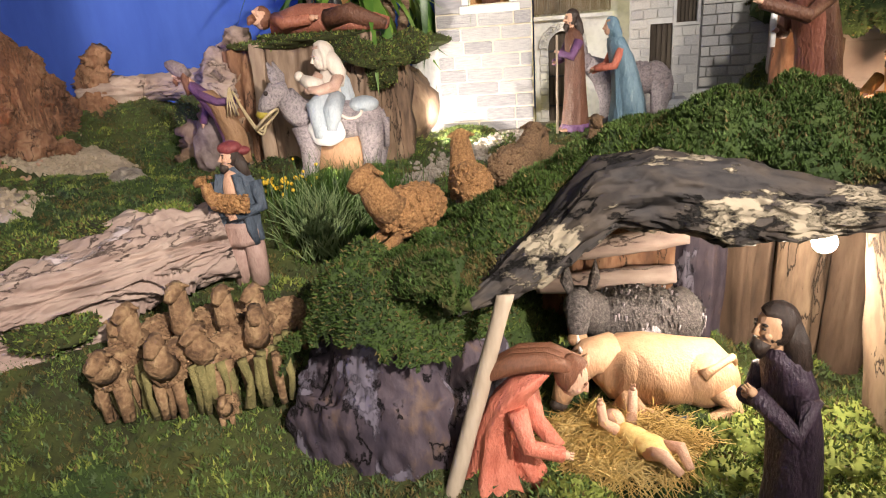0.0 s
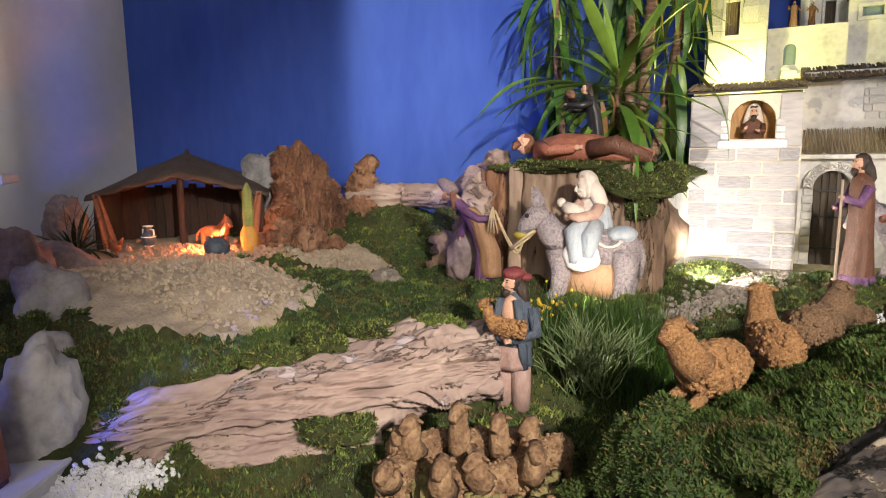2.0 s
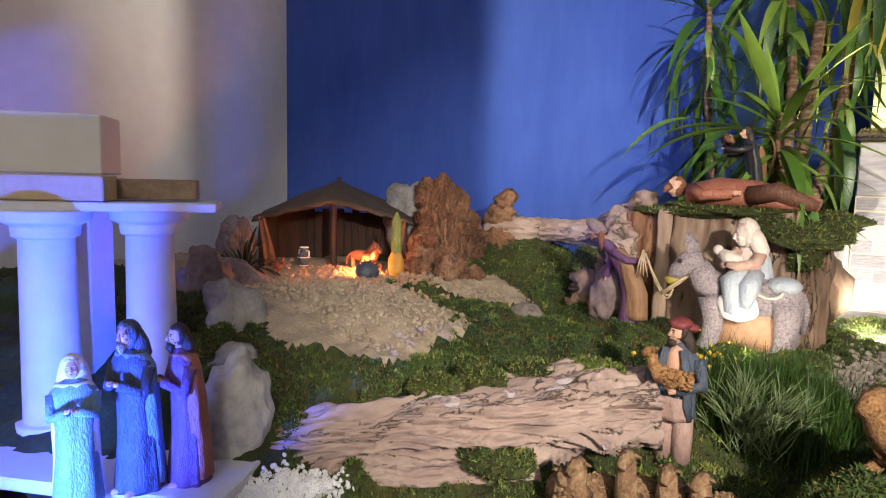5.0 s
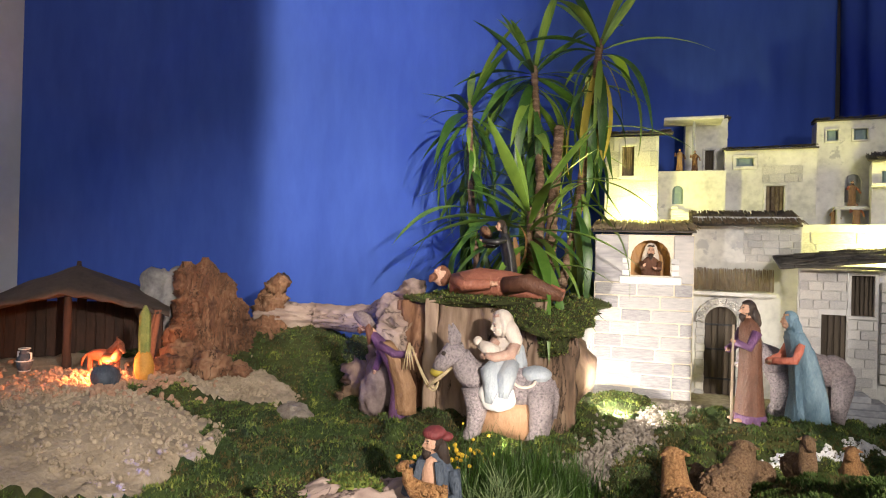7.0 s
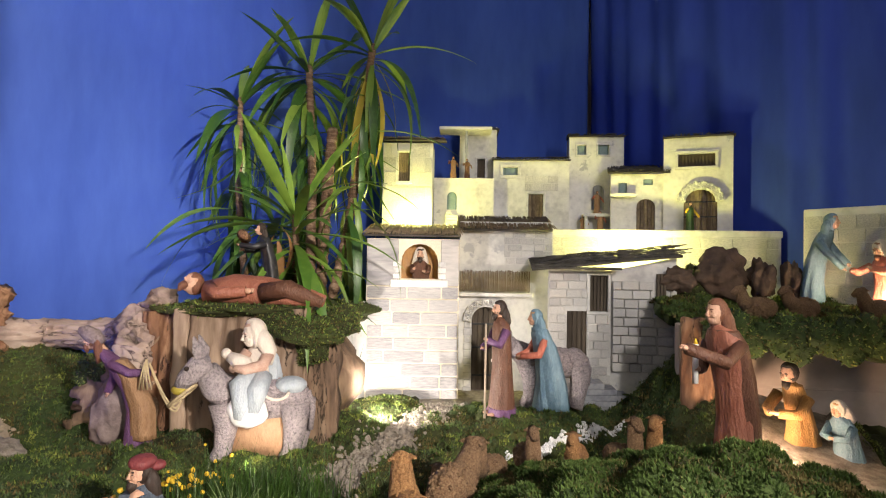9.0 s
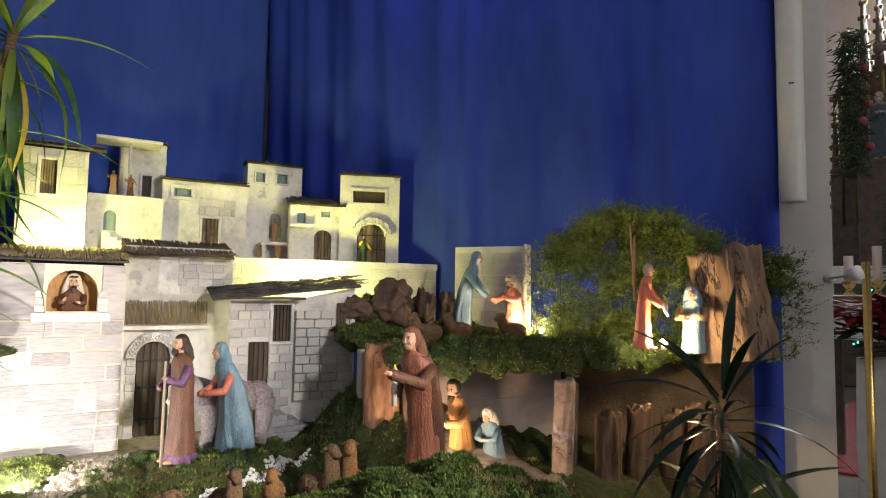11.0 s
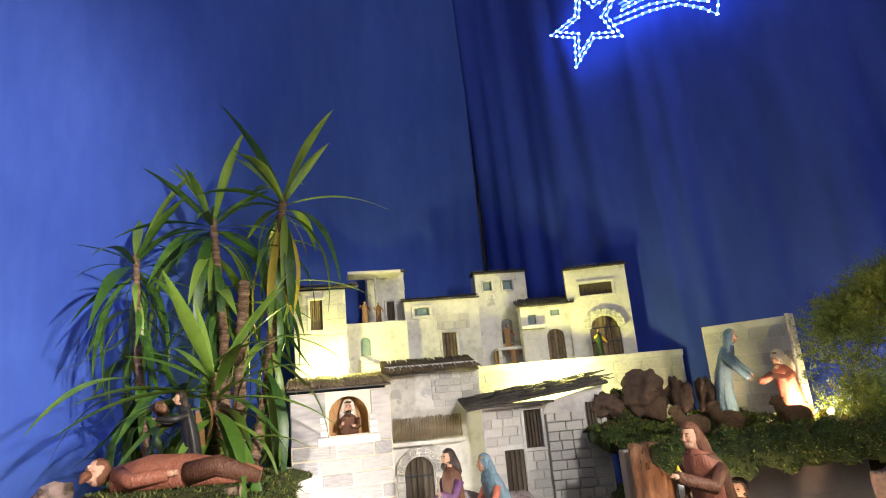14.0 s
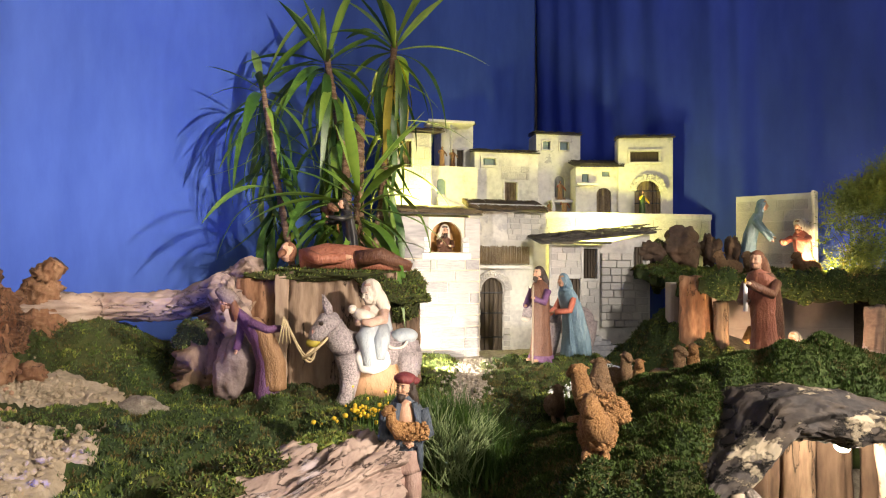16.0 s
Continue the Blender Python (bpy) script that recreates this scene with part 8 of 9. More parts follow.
statue("coral_seated_figurine", lambda bm: kneeling(bm, True, 1, [([(0.16, -0.08, 0.66), (0.2, -0.24, 0.6), (0.16, -0.38, 0.64)], 0), ([(-0.16, -0.08, 0.66), (-0.2, -0.24, 0.58), (-0.10, -0.40, 0.60)], 0)], 0.08, None, 0.95), ["coral_robe", "pale", "skin", "auburn_hair"], "seated figurine in a coral robe before the panel", 1.70, 2.50, 1.46, 0.26, -80, FIG)
for x, y, z in ((1.80, 2.44, 1.475), (1.785, 1.80, 1.475)):
    one("small_bulb", lambda bm: (ball(bm, (0, 0, 0.012), 0.012, 0, 2), tube(bm, [(0, 0, -0.012), (0, 0, 0.004)], 0.009, 8, 1)), [M["bulb"], M["white_column"]], "small glowing bulb in the moss", "bulb", Matrix.Translation((x, y, z)), "small bulbs")


def angel(bm):
    standing(bm, None, 0.12, False, None, False, [([(0.115, 0, 0.74), (0.17, -0.10, 0.60), (0.06, -0.22, 0.50)], 0), ([(-0.115, 0, 0.74), (-0.18, -0.08, 0.60), (-0.14, -0.2, 0.50)], 0)], 0.95, None)
    for q, tip in ((-1, 1.45), (1, 1.35)):
        rings = []
        for k in range(9):
            u = k / 8
            w = 0.05 * math.sin(math.pi * min(1, u * 1.15 + 0.1)) + 0.006
            x, y, z = q * (0.05 + 0.16 * u * u), 0.09 + 0.03 * u, 0.55 + (tip - 0.55) * u
            rings.append([(x - w, y, z), (x, y - 0.012, z), (x + w * 0.4, y, z), (x, y + 0.012, z)])
        loft(bm, rings, 4)
    rings = []
    for k in range(13):
        u = k / 12
        x, z = -0.18 + 0.46 * u, 0.50 - 0.08 * math.sin(math.pi * u)
        y = -0.24 - 0.03 * math.sin(math.pi * u)
        rings.append([(x, y - 0.004, z - 0.045), (x, y + 0.004, z - 0.045), (x, y + 0.004, z + 0.04), (x, y - 0.004, z + 0.04)])
    loft(bm, rings, 5)
    for k in range(9):
        x = -0.12 + 0.038 * k
        zc = 0.50 - 0.08 * math.sin(math.pi * (x + 0.18) / 0.46)
        box(bm, (x, -0.24 - 0.03 * math.sin(math.pi * (x + 0.18) / 0.46) - 0.006, zc), (0.008, 0.003, 0.045), mi=6)


statue("angel_figurine", angel, ["coral_robe", "rust_robe", "skin", "hide_grey", "tan_robe", "white_paint", "navy"], "angel figurine in coral with thin wings and a scroll", 1.745, 1.85, 1.465, 0.285, 35, FIG)
statue("seated_maiden_figurine", lambda bm: kneeling(bm, False, 1, [([(0.16, -0.08, 0.66), (0.18, -0.2, 0.52), (0.04, -0.26, 0.56)], 4), ([(-0.16, -0.08, 0.66), (-0.18, -0.2, 0.52), (-0.04, -0.26, 0.54)], 4)], 0.12, 1, 0.9), ["blue_robe", "blue_robe", "skin", "hide_tan", "tan_robe"], "seated veiled figurine in pale blue before the angel", 1.935, 1.80, 1.45, 0.225, -62, FIG)

# Tiny townsfolk on the terrace.
for x, y, h, yaw, mats in ((0.555, 3.42, 0.06, 0, ["blue_robe", "red_cap"]), (0.875, 3.50, 0.085, 20, ["tan_robe", "ochre_robe"]), (0.955, 3.47, 0.10, -10, ["tan_robe", "rust_robe"]), (0.95, 3.52, 0.10, 10, ["tan_robe", "coral_robe"]), (1.05, 3.40, 0.07, 0, ["tan_robe", "ochre_robe"]), (1.30, 3.20, 0.12, 20, ["grass", "yellow_flower"]), (0.215, 3.47, 0.09, 0, ["tan_robe", "root_wood"]), (0.285, 3.50, 0.085, 0, ["root_wood", "tan_robe"])):
    z = 1.772 + (0.278 if x < 0.3 else 0.107 if (x, y) == (0.95, 3.52) else 0.0)
    statue("townsfolk_figurine", lambda bm: standing(bm, None, 0, True, None, False, [([(0.115, 0, 0.74), (0.2, -0.06, 0.62), (0.22, -0.16, 0.5)], 1), ([(-0.115, 0, 0.74), (-0.2, -0.06, 0.66), (-0.2, -0.16, 0.76)], 1)], 1.1, None), [mats[0], mats[1], "skin", "dark_hair"], "tiny painted townsperson on the terrace", x, y, z, h * 1.2, yaw, "tiny townsfolk")


# ---- straw, moss and small litter ----
def straws(bm):
    rnd = random.Random(31)
    for _ in range(1700):
        a, r = rnd.uniform(0, 6.28), 0.13 * math.sqrt(rnd.random())
        p = Vector((0.455 + r * math.cos(a) * 1.1, 1.25 + r * math.sin(a) * 0.8, 0.755 + 0.035 * (1 - r / 0.13) + rnd.uniform(-0.01, 0.012)))
        d = Vector((rnd.uniform(-1, 1), rnd.uniform(-1, 1), rnd.uniform(-0.25, 0.25))).normalized() * rnd.uniform(0.03, 0.06)
        tube(bm, [p - d, p + Vector((rnd.uniform(-0.006, 0.006), 0, 0.010)), p + d], 0.0007, 3)


ob = one("straw_bed", straws, M["straw"], "golden loose straw under the infant", "straw")
ob["kind"] = "stuff"
one("cave_lamp", lambda bm: (ball(bm, (0, 0, 0), 0.020, 0, 2), tube(bm, [(0, 0.0, 0.018), (0, 0.0, 0.05)], 0.014, 8, 1)), [M["bulb"], M["white_column"]], "bright bulb hanging at the back of the cave", "bulb", Matrix.Translation((0.79, 1.42, 1.06)))


def tufts(name, count, place, mat_list, seed, label, size=0.011):
    """Short moss shoots, joined: four slips each."""
    rnd = random.Random(seed)
    verts, faces, mats = [], [], []
    made = 0
    while made < count:
        spot = place(rnd)
        if spot is None:
            continue
        made += 1
        x, y, z, tone, lx, ly = spot
        h = size * rnd.uniform(0.5, 1.35)
        for _ in range(5):
            a, t = rnd.uniform(0, 6.2832), rnd.uniform(0.3, 1.5)
            dx, dy = math.cos(a), math.sin(a)
            w = h * 0.27
            n = len(verts)
            bx, by = x + rnd.uniform(-1, 1) * size, y + rnd.uniform(-1, 1) * size
            verts += [(bx - dy * w, by + dx * w, z - 0.003), (bx + dy * w, by - dx * w, z - 0.003), (bx + (dx * t + lx) * h, by + (dy * t + ly) * h, z + h * (1.05 - 0.42 * t))]
            faces.append((n, n + 1, n + 2))
            mats.append(tone if rnd.random() < 0.8 else rnd.randrange(len(mat_list)))
    me = bpy.data.meshes.new(name)
    me.from_pydata(verts, [], faces)
    for m in mat_list:
        me.materials.append(m)
    me.polygons.foreach_set("material_index", mats)
    ob = new(name, me)
    return tagged(ob, label, "moss", kind="stuff")




# Brown moss in the gaps; crown highlights and gap shade are painted in too.
def shaded_tone_at(x, y, r):
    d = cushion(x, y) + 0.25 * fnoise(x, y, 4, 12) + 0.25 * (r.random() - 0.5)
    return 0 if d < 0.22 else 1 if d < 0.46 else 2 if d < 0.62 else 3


def ground_spot(r):
    x = r.uniform(-2.0, 1.5)
    y = 0.66 + 2.2 * r.random() ** 1.15
    if in_sand(x, y) or in_path(x, y) or not behind_line(x, y) or (x < -0.98 and y < 1.0):
        return None
    if y > 2.75 or (0.0 < x < 1.1 and 1.7 < y < 2.2 and mound_z(x, y) > ground_z(x, y)):
        return None
    return (x, y, ground_full(x, y), shaded_tone_at(x, y, r), 0, 0)


def mound_spot(r):
    x, y = r.uniform(-0.3, 1.18), r.uniform(1.1, 2.25)
    if not mound_keep(x, y) or mound_z(x, y) < ground_z(x, y):
        return None
    return (x, y, mound_full(x, y) + 0.001, shaded_tone_at(x, y, r), -0.2, -0.3)


def shelf_spot(r):
    x, y = r.uniform(0.98, 2.2), r.uniform(1.95, 2.9)
    return (x, y, shelf_z(x, y), shaded_tone_at(x, y, r), 0, -0.3) if shelf_keep(x, y) else None


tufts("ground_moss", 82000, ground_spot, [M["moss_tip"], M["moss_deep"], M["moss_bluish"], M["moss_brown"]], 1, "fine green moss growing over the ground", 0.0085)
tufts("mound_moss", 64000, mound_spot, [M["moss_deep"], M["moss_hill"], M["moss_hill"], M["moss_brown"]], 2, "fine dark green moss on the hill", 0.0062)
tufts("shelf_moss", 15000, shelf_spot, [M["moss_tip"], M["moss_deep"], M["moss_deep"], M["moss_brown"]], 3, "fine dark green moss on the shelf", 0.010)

# ---- pier and chancel beyond ----
PIER = Vector((2.515, 1.865, 0))
d = SIDE_DIR
n_out = Vector((0.830, 0.557, 0))
bm = bmesh.new()
ring = []
a, b = PIER - d * 0.06 + n_out * 0.10, PIER + d * 0.205 + n_out * 0.02
c, e = b + n_out * 0.55 + d * 0.02, a + n_out * 0.55
rings = []
for k in range(30):
    z = 11 * k / 29
    w = 0.012 * noise.noise(Vector((0, 0, z * 2.1)))
    rings.append([(p.x + w, p.y + w, z) for p in (a, b, c, e)])
loft(bm, rings)
tagged(part("wall_pier", bm, M["plaster"], smooth=False), "whitewashed rough plaster pier beside the curtain", "wall", kind="structure")
M["grey_plastic"] = material("grey_plastic", [(0.52, 0.52, 0.53), (0.60, 0.60, 0.61)], 8, 0.5, 0.05)
sp = PIER + d * 0.075 - n_out * 0.03
t = thing("column_speaker", pose(sp.x, sp.y, 2.02, 0, 0, -56), "tall narrow light grey column loudspeaker on the pier", "loudspeaker")
bm = bmesh.new()
robe(bm, [(0.0, 0.045, 0.04, 0, 0), (0.01, 0.047, 0.042, 0, 0), (0.93, 0.047, 0.042, 0, 0), (0.94, 0.045, 0.04, 0, 0)], 0, 4, 0.0, 32)
part("body", bm, M["grey_plastic"], t)
bm = bmesh.new()
box(bm, (0, -0.043, 0.47), (0.02, 0.003, 0.006))
part("badge", bm, M["black"], t, smooth=False)
sp = PIER + d * 0.19 - n_out * 0.01
t = thing("spot_fixture", pose(sp.x, sp.y, 1.72, 0, 0, -56), "small white swivel spotlight on the pier", "spotlight")
bm = bmesh.new()
tube(bm, [(0, 0, 0), (0, -0.02, 0)], [0.022, 0.022], 14)
part("wall_plate", bm, M["grey_plastic"], t)
bm = bmesh.new()
tube(bm, [(0, -0.02, 0), (0.03, -0.05, 0.005), (0.05, -0.07, 0.01)], 0.005, 8)
part("arm", bm, M["grey_plastic"], t)
bm = bmesh.new()
tube(bm, [(0.045, -0.065, 0.0), (0.065, -0.085, 0.012), (0.085, -0.10, 0.02)], [0.012, 0.026, 0.028], 14)
part("lamp_head", bm, M["white_paint"], t)
M["brass"] = material("brass", [(0.45, 0.30, 0.10), (0.62, 0.45, 0.18)], 12, 0.25, 0.1, metal=1.0)
one("brass_pole", lambda bm: tube(bm, [(2.98, 1.74, 0), (2.98, 1.74, 1.80)], 0.016, 12), M["brass"], "upright brass pole beside the pier", "pole")
M["garland"] = material("garland", [(0.012, 0.03, 0.010), (0.03, 0.06, 0.02)], 20, 0.7, 0.2)
g = thing("garland", pose(2.90, 1.74, 2.16), "dark green fir garland with red ornaments hanging down", "garland")
bm = bmesh.new()
rnd = random.Random(4)
for _ in range(700):
    z = rnd.uniform(0, 0.62)
    p = Vector((rnd.gauss(0, 0.025), rnd.gauss(0, 0.025), z))
    q = p + Vector((rnd.uniform(-1, 1), rnd.uniform(-1, 1), rnd.uniform(-0.8, 0.3))).normalized() * 0.06
    tube(bm, [p, q], [0.004, 0.001], 3)
part("fir_greenery", bm, M["garland"], g)
for z, x in ((0.30, 0.03), (0.22, -0.02), (0.45, 0.01), (0.12, 0.03)):
    bm = bmesh.new()
    ball(bm, (x, -0.05, z), 0.02, 0, 2)
    part("bauble", bm, M["red_cap"], g)


def at(px, d0):
    """A place in the chancel: side angle in degrees to the right of +y, distance, and height."""
    a = radians(px)
    return Vector((0.06 + math.sin(a) * d0, 0.39 + math.cos(a) * d0, 0))


# East wall with the tall traceried window.
X_E, WIN_Y, WIN_W, WIN_Z0, WIN_Z1 = 13.5, 5.05, 1.0, 4.55, 8.2
t = thing("wall_chancel", pose(X_E, 10.0, 0, 0, 0, -90), "whitewashed chancel wall with a tall pointed window", "wall")
t["kind"] = "structure"
cx = 10.0 - WIN_Y
bm = bmesh.new()
cut_wall(bm, 16.0, 11.0, 0.45, [(cx - WIN_W / 2, cx + WIN_W / 2, WIN_Z0, WIN_Z1)])
arch(bm, cx - WIN_W / 2, cx + WIN_W / 2, WIN_Z1 - 0.62, 0.62, 0.45, n=14)
part("wall", bm, M["plaster"], t, smooth=False)
w = thing("window_1", pose(X_E + 0.2, 10.0, 0, 0, 0, -90), "tall pointed church window with bright leaded panes", "window")
w["kind"] = "structure"
M["daylight"] = material("daylight", [(0.9, 0.94, 1), (0.9, 0.95, 1)], 2, 0.5, 0, emit=((0.90, 0.95, 1.0), 2.2))
M["lead"] = material("lead", [(0.04, 0.04, 0.05), (0.10, 0.10, 0.11)], 10, 0.6, 0.1)
M["red_glass"] = material("red_glass", [(0.35, 0.03, 0.03), (0.5, 0.05, 0.05)], 5, 0.2, 0, emit=((0.7, 0.05, 0.05), 0.6))
M["blue_glass"] = material("blue_glass", [(0.05, 0.10, 0.4), (0.08, 0.15, 0.5)], 5, 0.2, 0, emit=((0.08, 0.16, 0.7), 0.6))
for i in range(3):
    for j in range(5):
        bm = bmesh.new()
        pw, ph = WIN_W / 3, (WIN_Z1 - 0.85 - WIN_Z0) / 5
        box(bm, (cx - WIN_W / 2 + pw * (i + 0.5), 0.03, WIN_Z0 + ph * (j + 0.5)), (pw - 0.085, 0.01, ph - 0.035))
        part("pane", bm, M["daylight"], w, smooth=False)
bm = bmesh.new()
box(bm, (cx, 0.06, (WIN_Z0 + WIN_Z1) / 2), (WIN_W, 0.02, WIN_Z1 - WIN_Z0))
part("lead_frame", bm, M["lead"], w, smooth=False)
for x, z, r, m in ((0, -0.42, 0.24, "daylight"), (-0.3, -0.70, 0.10, "red_glass"), (0.3, -0.70, 0.10, "red_glass"), (0.0, -0.76, 0.08, "blue_glass"), (-0.30, -0.48, 0.06, "blue_glass"), (0.30, -0.48, 0.06, "blue_glass")):
    bm = bmesh.new()
    bmesh.ops.create_circle(bm, cap_ends=True, radius=r, segments=20, matrix=Matrix.Translation((cx + x, 0.035, WIN_Z1 + z)) @ Matrix.Rotation(radians(90), 4, "X"))
    part("tracery_pane", bm, M[m], w, smooth=False)
CH = 0.62
# Painted vault ribs.
M["rib_red"] = material("rib_red", [(0.30, 0.12, 0.08), (0.42, 0.20, 0.14)], 8, 0.8, 0.1)
for y0, y1, x in ((7.9, 6.2, 11.6), (3.6, 5.6, 12.9)):
    one("vault_rib", lambda bm: tube(bm, [(x + 0.9 if y0 < 5 else x, y0, CH), (x + 0.9 if y0 < 5 else x, y0, 4.6), (x, y0 + (y1 - y0) * 0.18, 7.6), (x, y0 + (y1 - y0) * 0.5, 9.4), (x, y1, 10.6)], 0.13, 8), M["rib_red"], "reddish painted vault rib of the chancel", "vault rib", group="vault ribs")

bm = bmesh.new()
box(bm, (8.4, 4.3, CH / 2), (10.0, 11.2, CH - 0.02), 0, 0.02)
box(bm, (3.3, 4.3, CH / 4), (0.35, 11.2, CH / 2), 0, 0.02)
tagged(part("chancel_step", bm, M["floor_stone"], smooth=False), "raised dark stone floor of the chancel", "floor", kind="structure")

# High altar.
M["altar_wood"] = material("altar_wood", [(0.05, 0.035, 0.03), (0.15, 0.10, 0.08)], 8, 0.5, 0.2)
AX, AY = 12.3, 5.55
t = thing("high_altar", pose(AX, AY, 0, 0, 0, -90), "dark carved gothic altar with gilded spires", "altar")
bm = bmesh.new()
box(bm, (0, 0, 2.0), (1.9, 0.5, 4.0), 0, 0.04)
box(bm, (0, 0.1, 4.9), (1.35, 0.35, 1.8), 0, 0.04)
part("shrine", bm, M["altar_wood"], t, smooth=False)
for k, (x, z0, z1) in enumerate([(-0.72, 4.6, 6.6), (-0.40, 5.4, 8.0), (-0.15, 5.6, 7.6), (0.08, 5.6, 8.7), (0.28, 5.6, 7.5), (0.50, 5.2, 7.8), (0.72, 4.6, 6.5), (-0.95, 3.4, 5.4), (0.95, 3.4, 5.3)]):
    bm = bmesh.new()
    tube(bm, [(x, 0, z0 - 0.6), (x, 0, z0), (x, 0, z1)], [0.10, 0.10, 0.015], 6)
    spire = part("spire", bm, M["altar_wood"], t)
    bm = bmesh.new()
    for j in range(9):
        z = z0 + (z1 - z0) * j / 9
        r = 0.13 * (1 - j / 10)
        for q in range(4):
            ball(bm, (x + r * math.cos(q * 1.57 + j), r * math.sin(q * 1.57 + j), z), (0.035, 0.035, 0.05), 0, 1)
    ball(bm, (x, 0, z1 + 0.05), (0.10, 0.05, 0.07), 0, 1)
    tagged(part("gilding", bm, M["gold"], spire), kind="stuff")
for x in np.linspace(-0.72, 0.72, 7):
    bm = bmesh.new()
    tube(bm, [(x, -0.27, 3.0), (x, -0.27, 5.7)], [0.03, 0.025], 6)
    part("gilded_shaft", bm, M["gold"], t)
M["mauve_robe"] = material("mauve_robe", [(0.16, 0.10, 0.12), (0.28, 0.18, 0.20)], 6, 0.5, 0.2)
statue("altar_statue", lambda bm: standing(bm, None, 0, True, None, False, PRAY, 1.1, 1), ["navy", "mauve_robe", "skin", "hide_grey"], "carved saint statue in a mauve cloak at the altar", 11.75, 5.50, 4.02, 1.2, -70)
bm = bmesh.new()
box(bm, (11.75, 5.50, 2.01), (0.45, 0.6, 4.02), 0, 0.03)
tagged(part("statue_plinth", bm, M["altar_wood"], smooth=False), "dark wooden plinth under the altar statue", "plinth")


# Processional cross, lit tree, side altar with candles and poinsettias.
def cross_at(c, h):
    t = thing("processional_cross", pose(c.x, c.y, CH, 0, 0, -70), "tall wooden processional cross on a staff", "cross")
    bm = bmesh.new()
    tube(bm, [(0, 0, 0), (0, 0, h - 0.62)], 0.018, 10)
    part("staff", bm, M["pine_board"], t)
    bm = bmesh.new()
    robe(bm, [(h - 0.74, 0.02, 0.02, 0, 0), (h - 0.68, 0.10, 0.10, 0, 0), (h - 0.64, 0.08, 0.08, 0, 0), (h - 0.58, 0.03, 0.03, 0, 0)], 0, 4, 0.0)
    part("knop", bm, M["brass"], t)
    bm = bmesh.new()
    box(bm, (0, 0, h - 0.28), (0.055, 0.03, 0.56), 0, 0.005)
    box(bm, (0, 0, h - 0.20), (0.46, 0.03, 0.055), 0, 0.005)
    for x, z in ((-0.23, h - 0.2), (0.23, h - 0.2), (0, h)):
        ball(bm, (x, 0, z), (0.05, 0.02, 0.05), 0, 2)
    part("cross", bm, M["altar_wood"], t)


cross_at(at(68.6, 6.3), 3.35)
c = at(70.5, 8.6)
t = thing("lit_tree", pose(c.x, c.y, CH), "dark fir tree with green fairy lights", "fir tree")
bm = bmesh.new()
rnd = random.Random(8)
for _ in range(2600):
    z = rnd.uniform(0.4, 3.3)
    r = 0.95 * (1 - (z - 0.4) / 3.2) * math.sqrt(rnd.random())
    a = rnd.uniform(0, 6.28)
    p = Vector((r * math.cos(a), r * math.sin(a), z))
    q = p + Vector((math.cos(a), math.sin(a), -0.3)) * 0.16
    tube(bm, [p, q], [0.012, 0.003], 3)
part("needles", bm, M["garland"], t)
bm = bmesh.new()
tube(bm, [(0, 0, 0), (0, 0, 3.3)], [0.07, 0.01], 8)
part("trunk", bm, M["altar_wood"], t)
M["green_led"] = material("green_led", [(0.1, 0.9, 0.5), (0.1, 0.9, 0.5)], 5, 0.3, 0, emit=((0.05, 0.9, 0.42), 6))
GREEN_BM = bmesh.new()
ball(GREEN_BM, (0, 0, 0), 0.012, 0, 1)
GREEN = bpy.data.meshes.new("fairy_light")
GREEN_BM.to_mesh(GREEN)
GREEN_BM.free()
GREEN.materials.append(M["green_led"])
for k in range(230):
    z = rnd.uniform(0.5, 3.2)
    r = 0.98 * (1 - (z - 0.4) / 3.2)
    a = rnd.uniform(0, 6.28)
    ob = new("fairy_light", GREEN)
    ob.parent, ob.location = t, (r * math.cos(a), r * math.sin(a), z)
c = Vector((4.25, 2.05, 0))
t = thing("altar_table", pose(c.x + 0.15, c.y + 0.1, CH, 0, 0, -75), "table under a white cloth with a dark blue runner", "table")
bm = bmesh.new()
box(bm, (0, 0, 1.02), (1.0, 0.55, 0.04), 0, 0.004)
part("tabletop", bm, M["altar_wood"], t, smooth=False)
for x in (-0.44, 0.44):
    for y in (-0.22, 0.22):
        bm = bmesh.new()
        box(bm, (x, y, 0.5), (0.06, 0.06, 1.0), 0, 0.004)
        part("leg", bm, M["altar_wood"], t, smooth=False)
cl = thing("tablecloth", pose(c.x + 0.15, c.y + 0.1, CH + 1.042, 0, 0, -75), "white cloth hanging over the altar table", "tablecloth")
bm = bmesh.new()
robe(bm, [(-0.26, 0.56, 0.34, 0, 0), (-0.10, 0.535, 0.31, 0, 0), (0.0, 0.52, 0.29, 0, 0), (0.006, 0.50, 0.27, 0, 0)], 0, 13, 0.02, 60)
part("cloth", bm, M["white_paint"], cl)
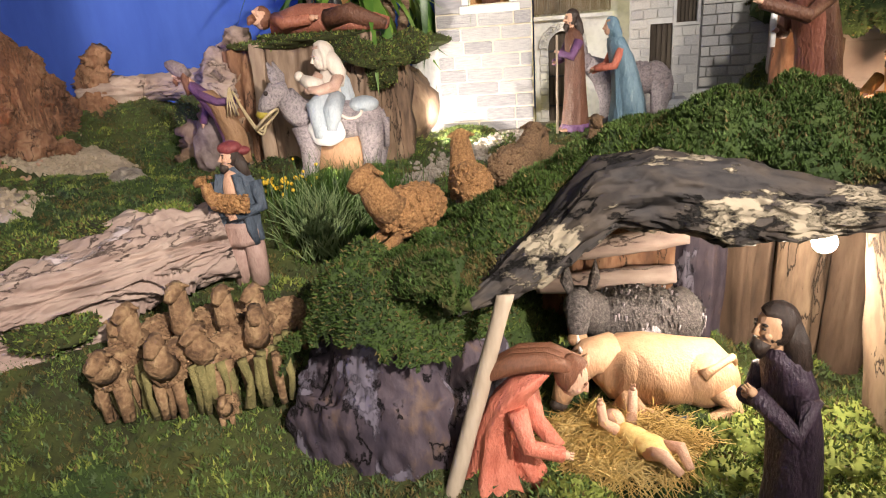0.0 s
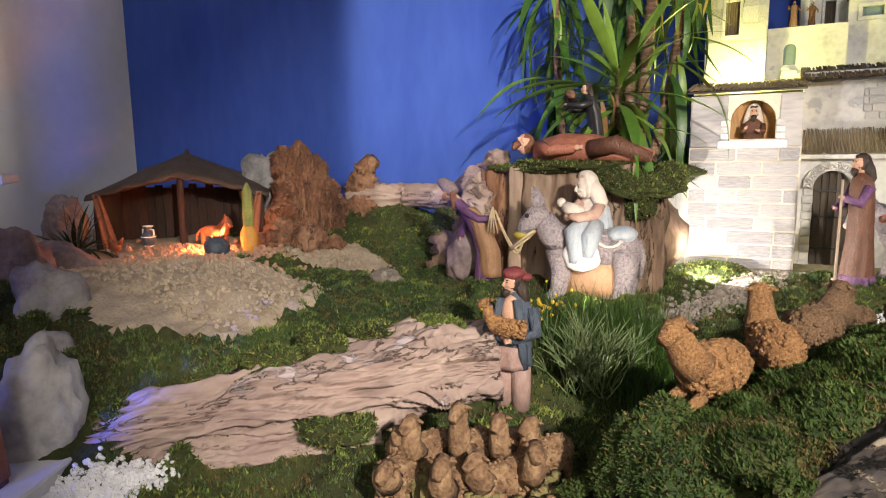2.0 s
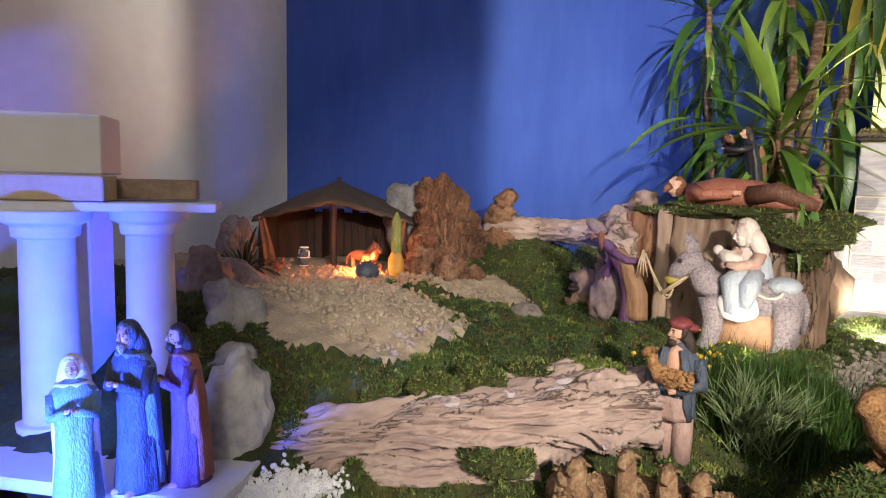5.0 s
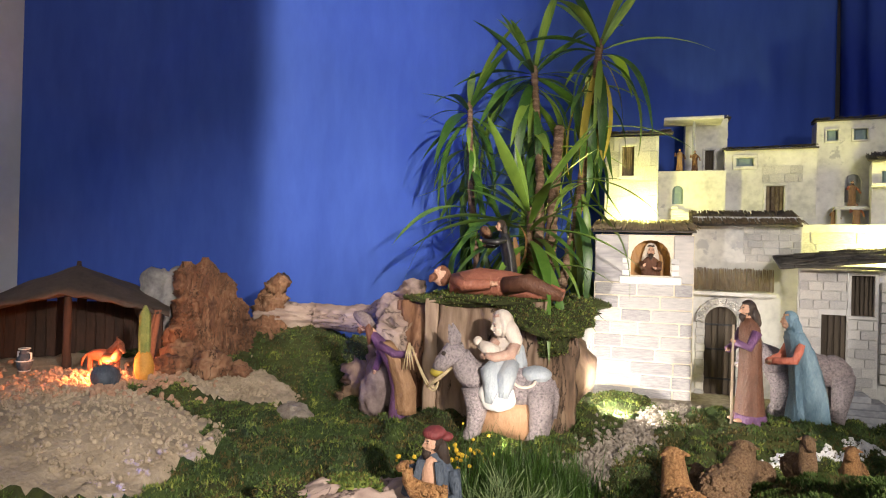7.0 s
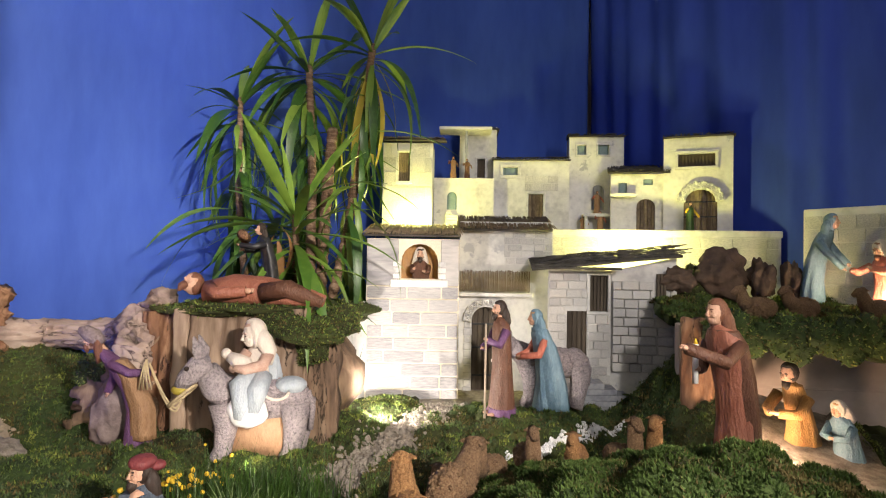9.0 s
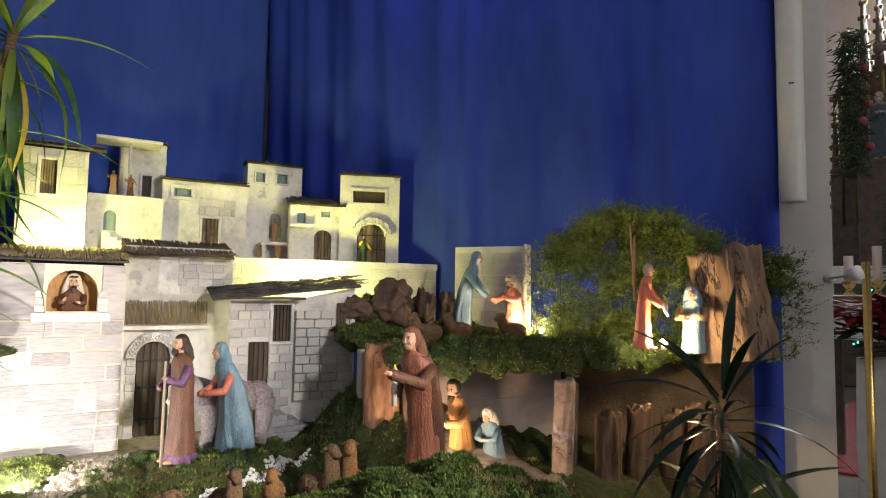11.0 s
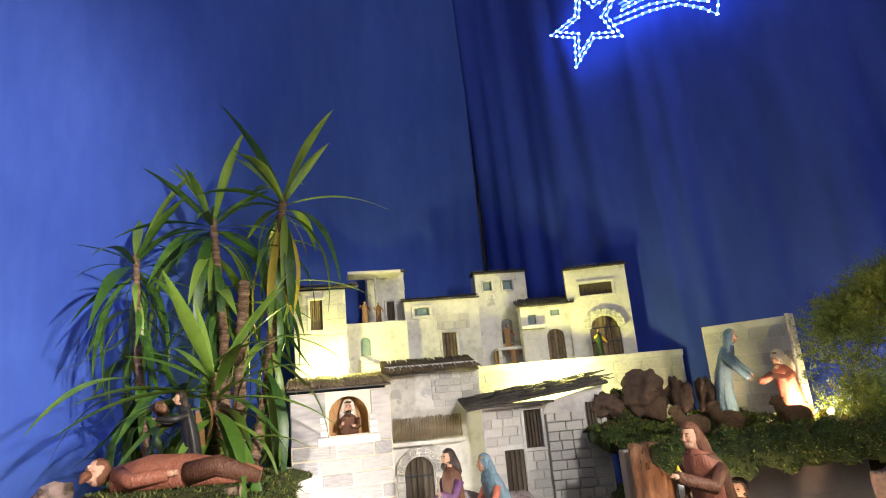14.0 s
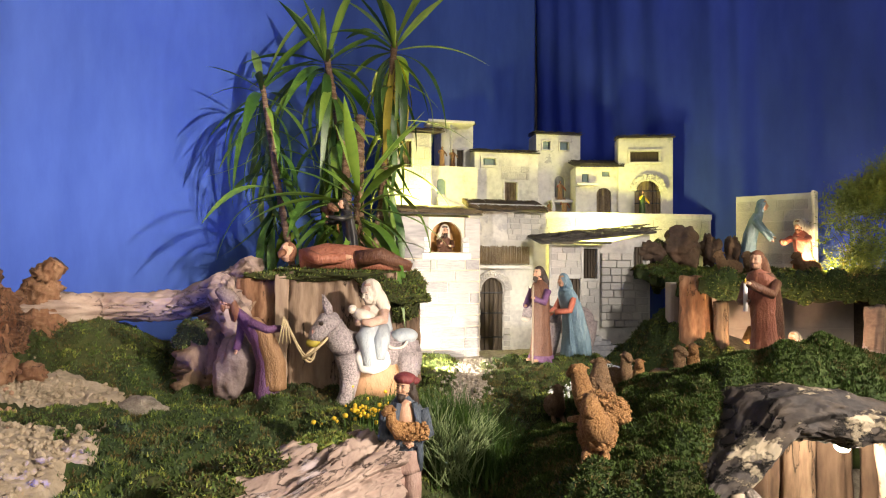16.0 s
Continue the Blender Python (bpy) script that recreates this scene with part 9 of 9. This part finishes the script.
for k, (x, h) in enumerate(((-0.30, 0.16), (-0.16, 0.22), (-0.02, 0.27), (0.12, 0.24), (0.28, 0.2))):
    q = pose(c.x + 0.15, c.y + 0.1, CH + 1.05, 0, 0, -75) @ Vector((x, -0.10 + 0.05 * (k % 2), 0))
    cn = thing("candle", pose(*q), "thick white candle on a brass holder", "candle", "candles on the altar table")
    bm = bmesh.new()
    robe(bm, [(0, 0.035, 0.035, 0, 0), (0.03, 0.012, 0.012, 0, 0), (0.06, 0.035, 0.035, 0, 0), (0.08, 0.04, 0.04, 0, 0)], 0, 4, 0)
    part("holder", bm, M["brass"], cn)
    bm = bmesh.new()
    tube(bm, [(0, 0, 0.08), (0, 0, 0.08 + h)], 0.026, 14)
    part("wax", bm, M["pale"], cn, "white wax")
M["poinsettia"] = material("poinsettia", [(0.22, 0.008, 0.015), (0.42, 0.02, 0.03)], 8, 0.5, 0.1)
for k, (px, py, z) in enumerate(((3.42, 1.90, 1.46), (3.52, 1.74, 1.50), (3.36, 1.66, 1.42))):
    q = Vector((px, py, 0))
    pl = thing("poinsettia", pose(q.x, q.y, z), "potted poinsettia with deep red leaves", "poinsettia", "poinsettias before the altar")
    rnd = random.Random(60 + k)
    for m_, n_, r_ in ((M["poinsettia"], 240, 0.2), (M["garland"], 110, 0.2)):
        bm = bmesh.new()
        for _ in range(n_):
            a = rnd.uniform(0, 6.28)
            rr = r_ * math.sqrt(rnd.random())
            p = Vector((rr * math.cos(a), rr * math.sin(a), (0.10 if m_ is M["poinsettia"] else 0.0) + 0.08 * (1 - rr / r_) + rnd.uniform(-0.03, 0.03)))
            e = Vector((math.cos(a + rnd.uniform(-0.8, 0.8)), math.sin(a + rnd.uniform(-0.8, 0.8)), rnd.uniform(-0.4, 0.3))) * 0.12
            s_ = e.cross(Vector((0, 0, 1))).normalized() * 0.028
            vs = [bm.verts.new(p), bm.verts.new(p + e * 0.5 + s_), bm.verts.new(p + e), bm.verts.new(p + e * 0.5 - s_)]
            bm.faces.new(vs)
        tagged(part("bract_cluster" if m_ is M["poinsettia"] else "leaf_cluster", bm, m_, pl), kind="stuff")
    bm = bmesh.new()
    robe(bm, [(-z + CH, 0.09, 0.09, 0, 0), (-z + CH + 0.3, 0.10, 0.10, 0, 0), (-0.10, 0.09, 0.09, 0, 0)], 0, 6, 0.04)
    part("wrapped_stand", bm, M["white_paint"], pl, "pot stand wrapped in white paper")
bm = bmesh.new()
box(bm, (7.0, 3.0, CH - 0.002), (6, 1.4, 0.012), 20)
tagged(part("red_carpet", bm, M["poinsettia"], smooth=False), "dark red carpet runner on the stone floor", "carpet")
q = at(66.2, 9.0)
t = thing("side_table", pose(q.x, q.y, CH, 0, 0, -66), "dark side table under a white lace cloth", "table")
bm = bmesh.new()
box(bm, (0, 0, 0.70), (0.9, 0.45, 1.40), 0, 0.01)
part("body", bm, M["altar_wood"], t, smooth=False)
bm = bmesh.new()
box(bm, (0, 0, 1.41), (0.98, 0.53, 0.02), 0, 0.004)
box(bm, (0, -0.265, 1.31), (0.98, 0.008, 0.20), 0, 0.002)
part("lace_cloth", bm, M["white_paint"], t, "white lace cloth", smooth=False)

# Stage lamp above the visitors, added out of view, whose flap cuts its beam.
FLAP = 0.14
sp = Vector((0.95, -0.25, 2.75))
ray = Vector((-0.645, 0.764, 0))
west = Vector((-0.764, -0.645, 0))
t = thing("unseen_stage_lamp", pose(*(sp + Vector((0, 0, -0.0)))), "unseen black stage lamp on a stand, with a flap added to shade the backdrop", "stage lamp")
bm = bmesh.new()
tube(bm, [-ray * 0.30, -ray * 0.10, -ray * 0.03], [0.07, 0.09, 0.10], 20)
part("housing", bm, M["black"], t)
bm = bmesh.new()
tube(bm, [-ray * 0.16 + Vector((0, 0, -0.08)), -ray * 0.16 + Vector((0, 0, -2.75))], 0.018, 10)
part("stand", bm, M["black"], t)
# Flap added to shade a band of the backdrop towards the west wall.
bm = bmesh.new()
edge = ray * 0.36
quad = [edge + Vector((0, 0, z)) for z in (-0.30, 0.30)] + [edge + west * FLAP + Vector((0, 0, z)) for z in (0.30, -0.30)]
loft(bm, [quad, [p - ray * 0.004 for p in quad]])
part("barn_door", bm, M["black"], t, smooth=False)
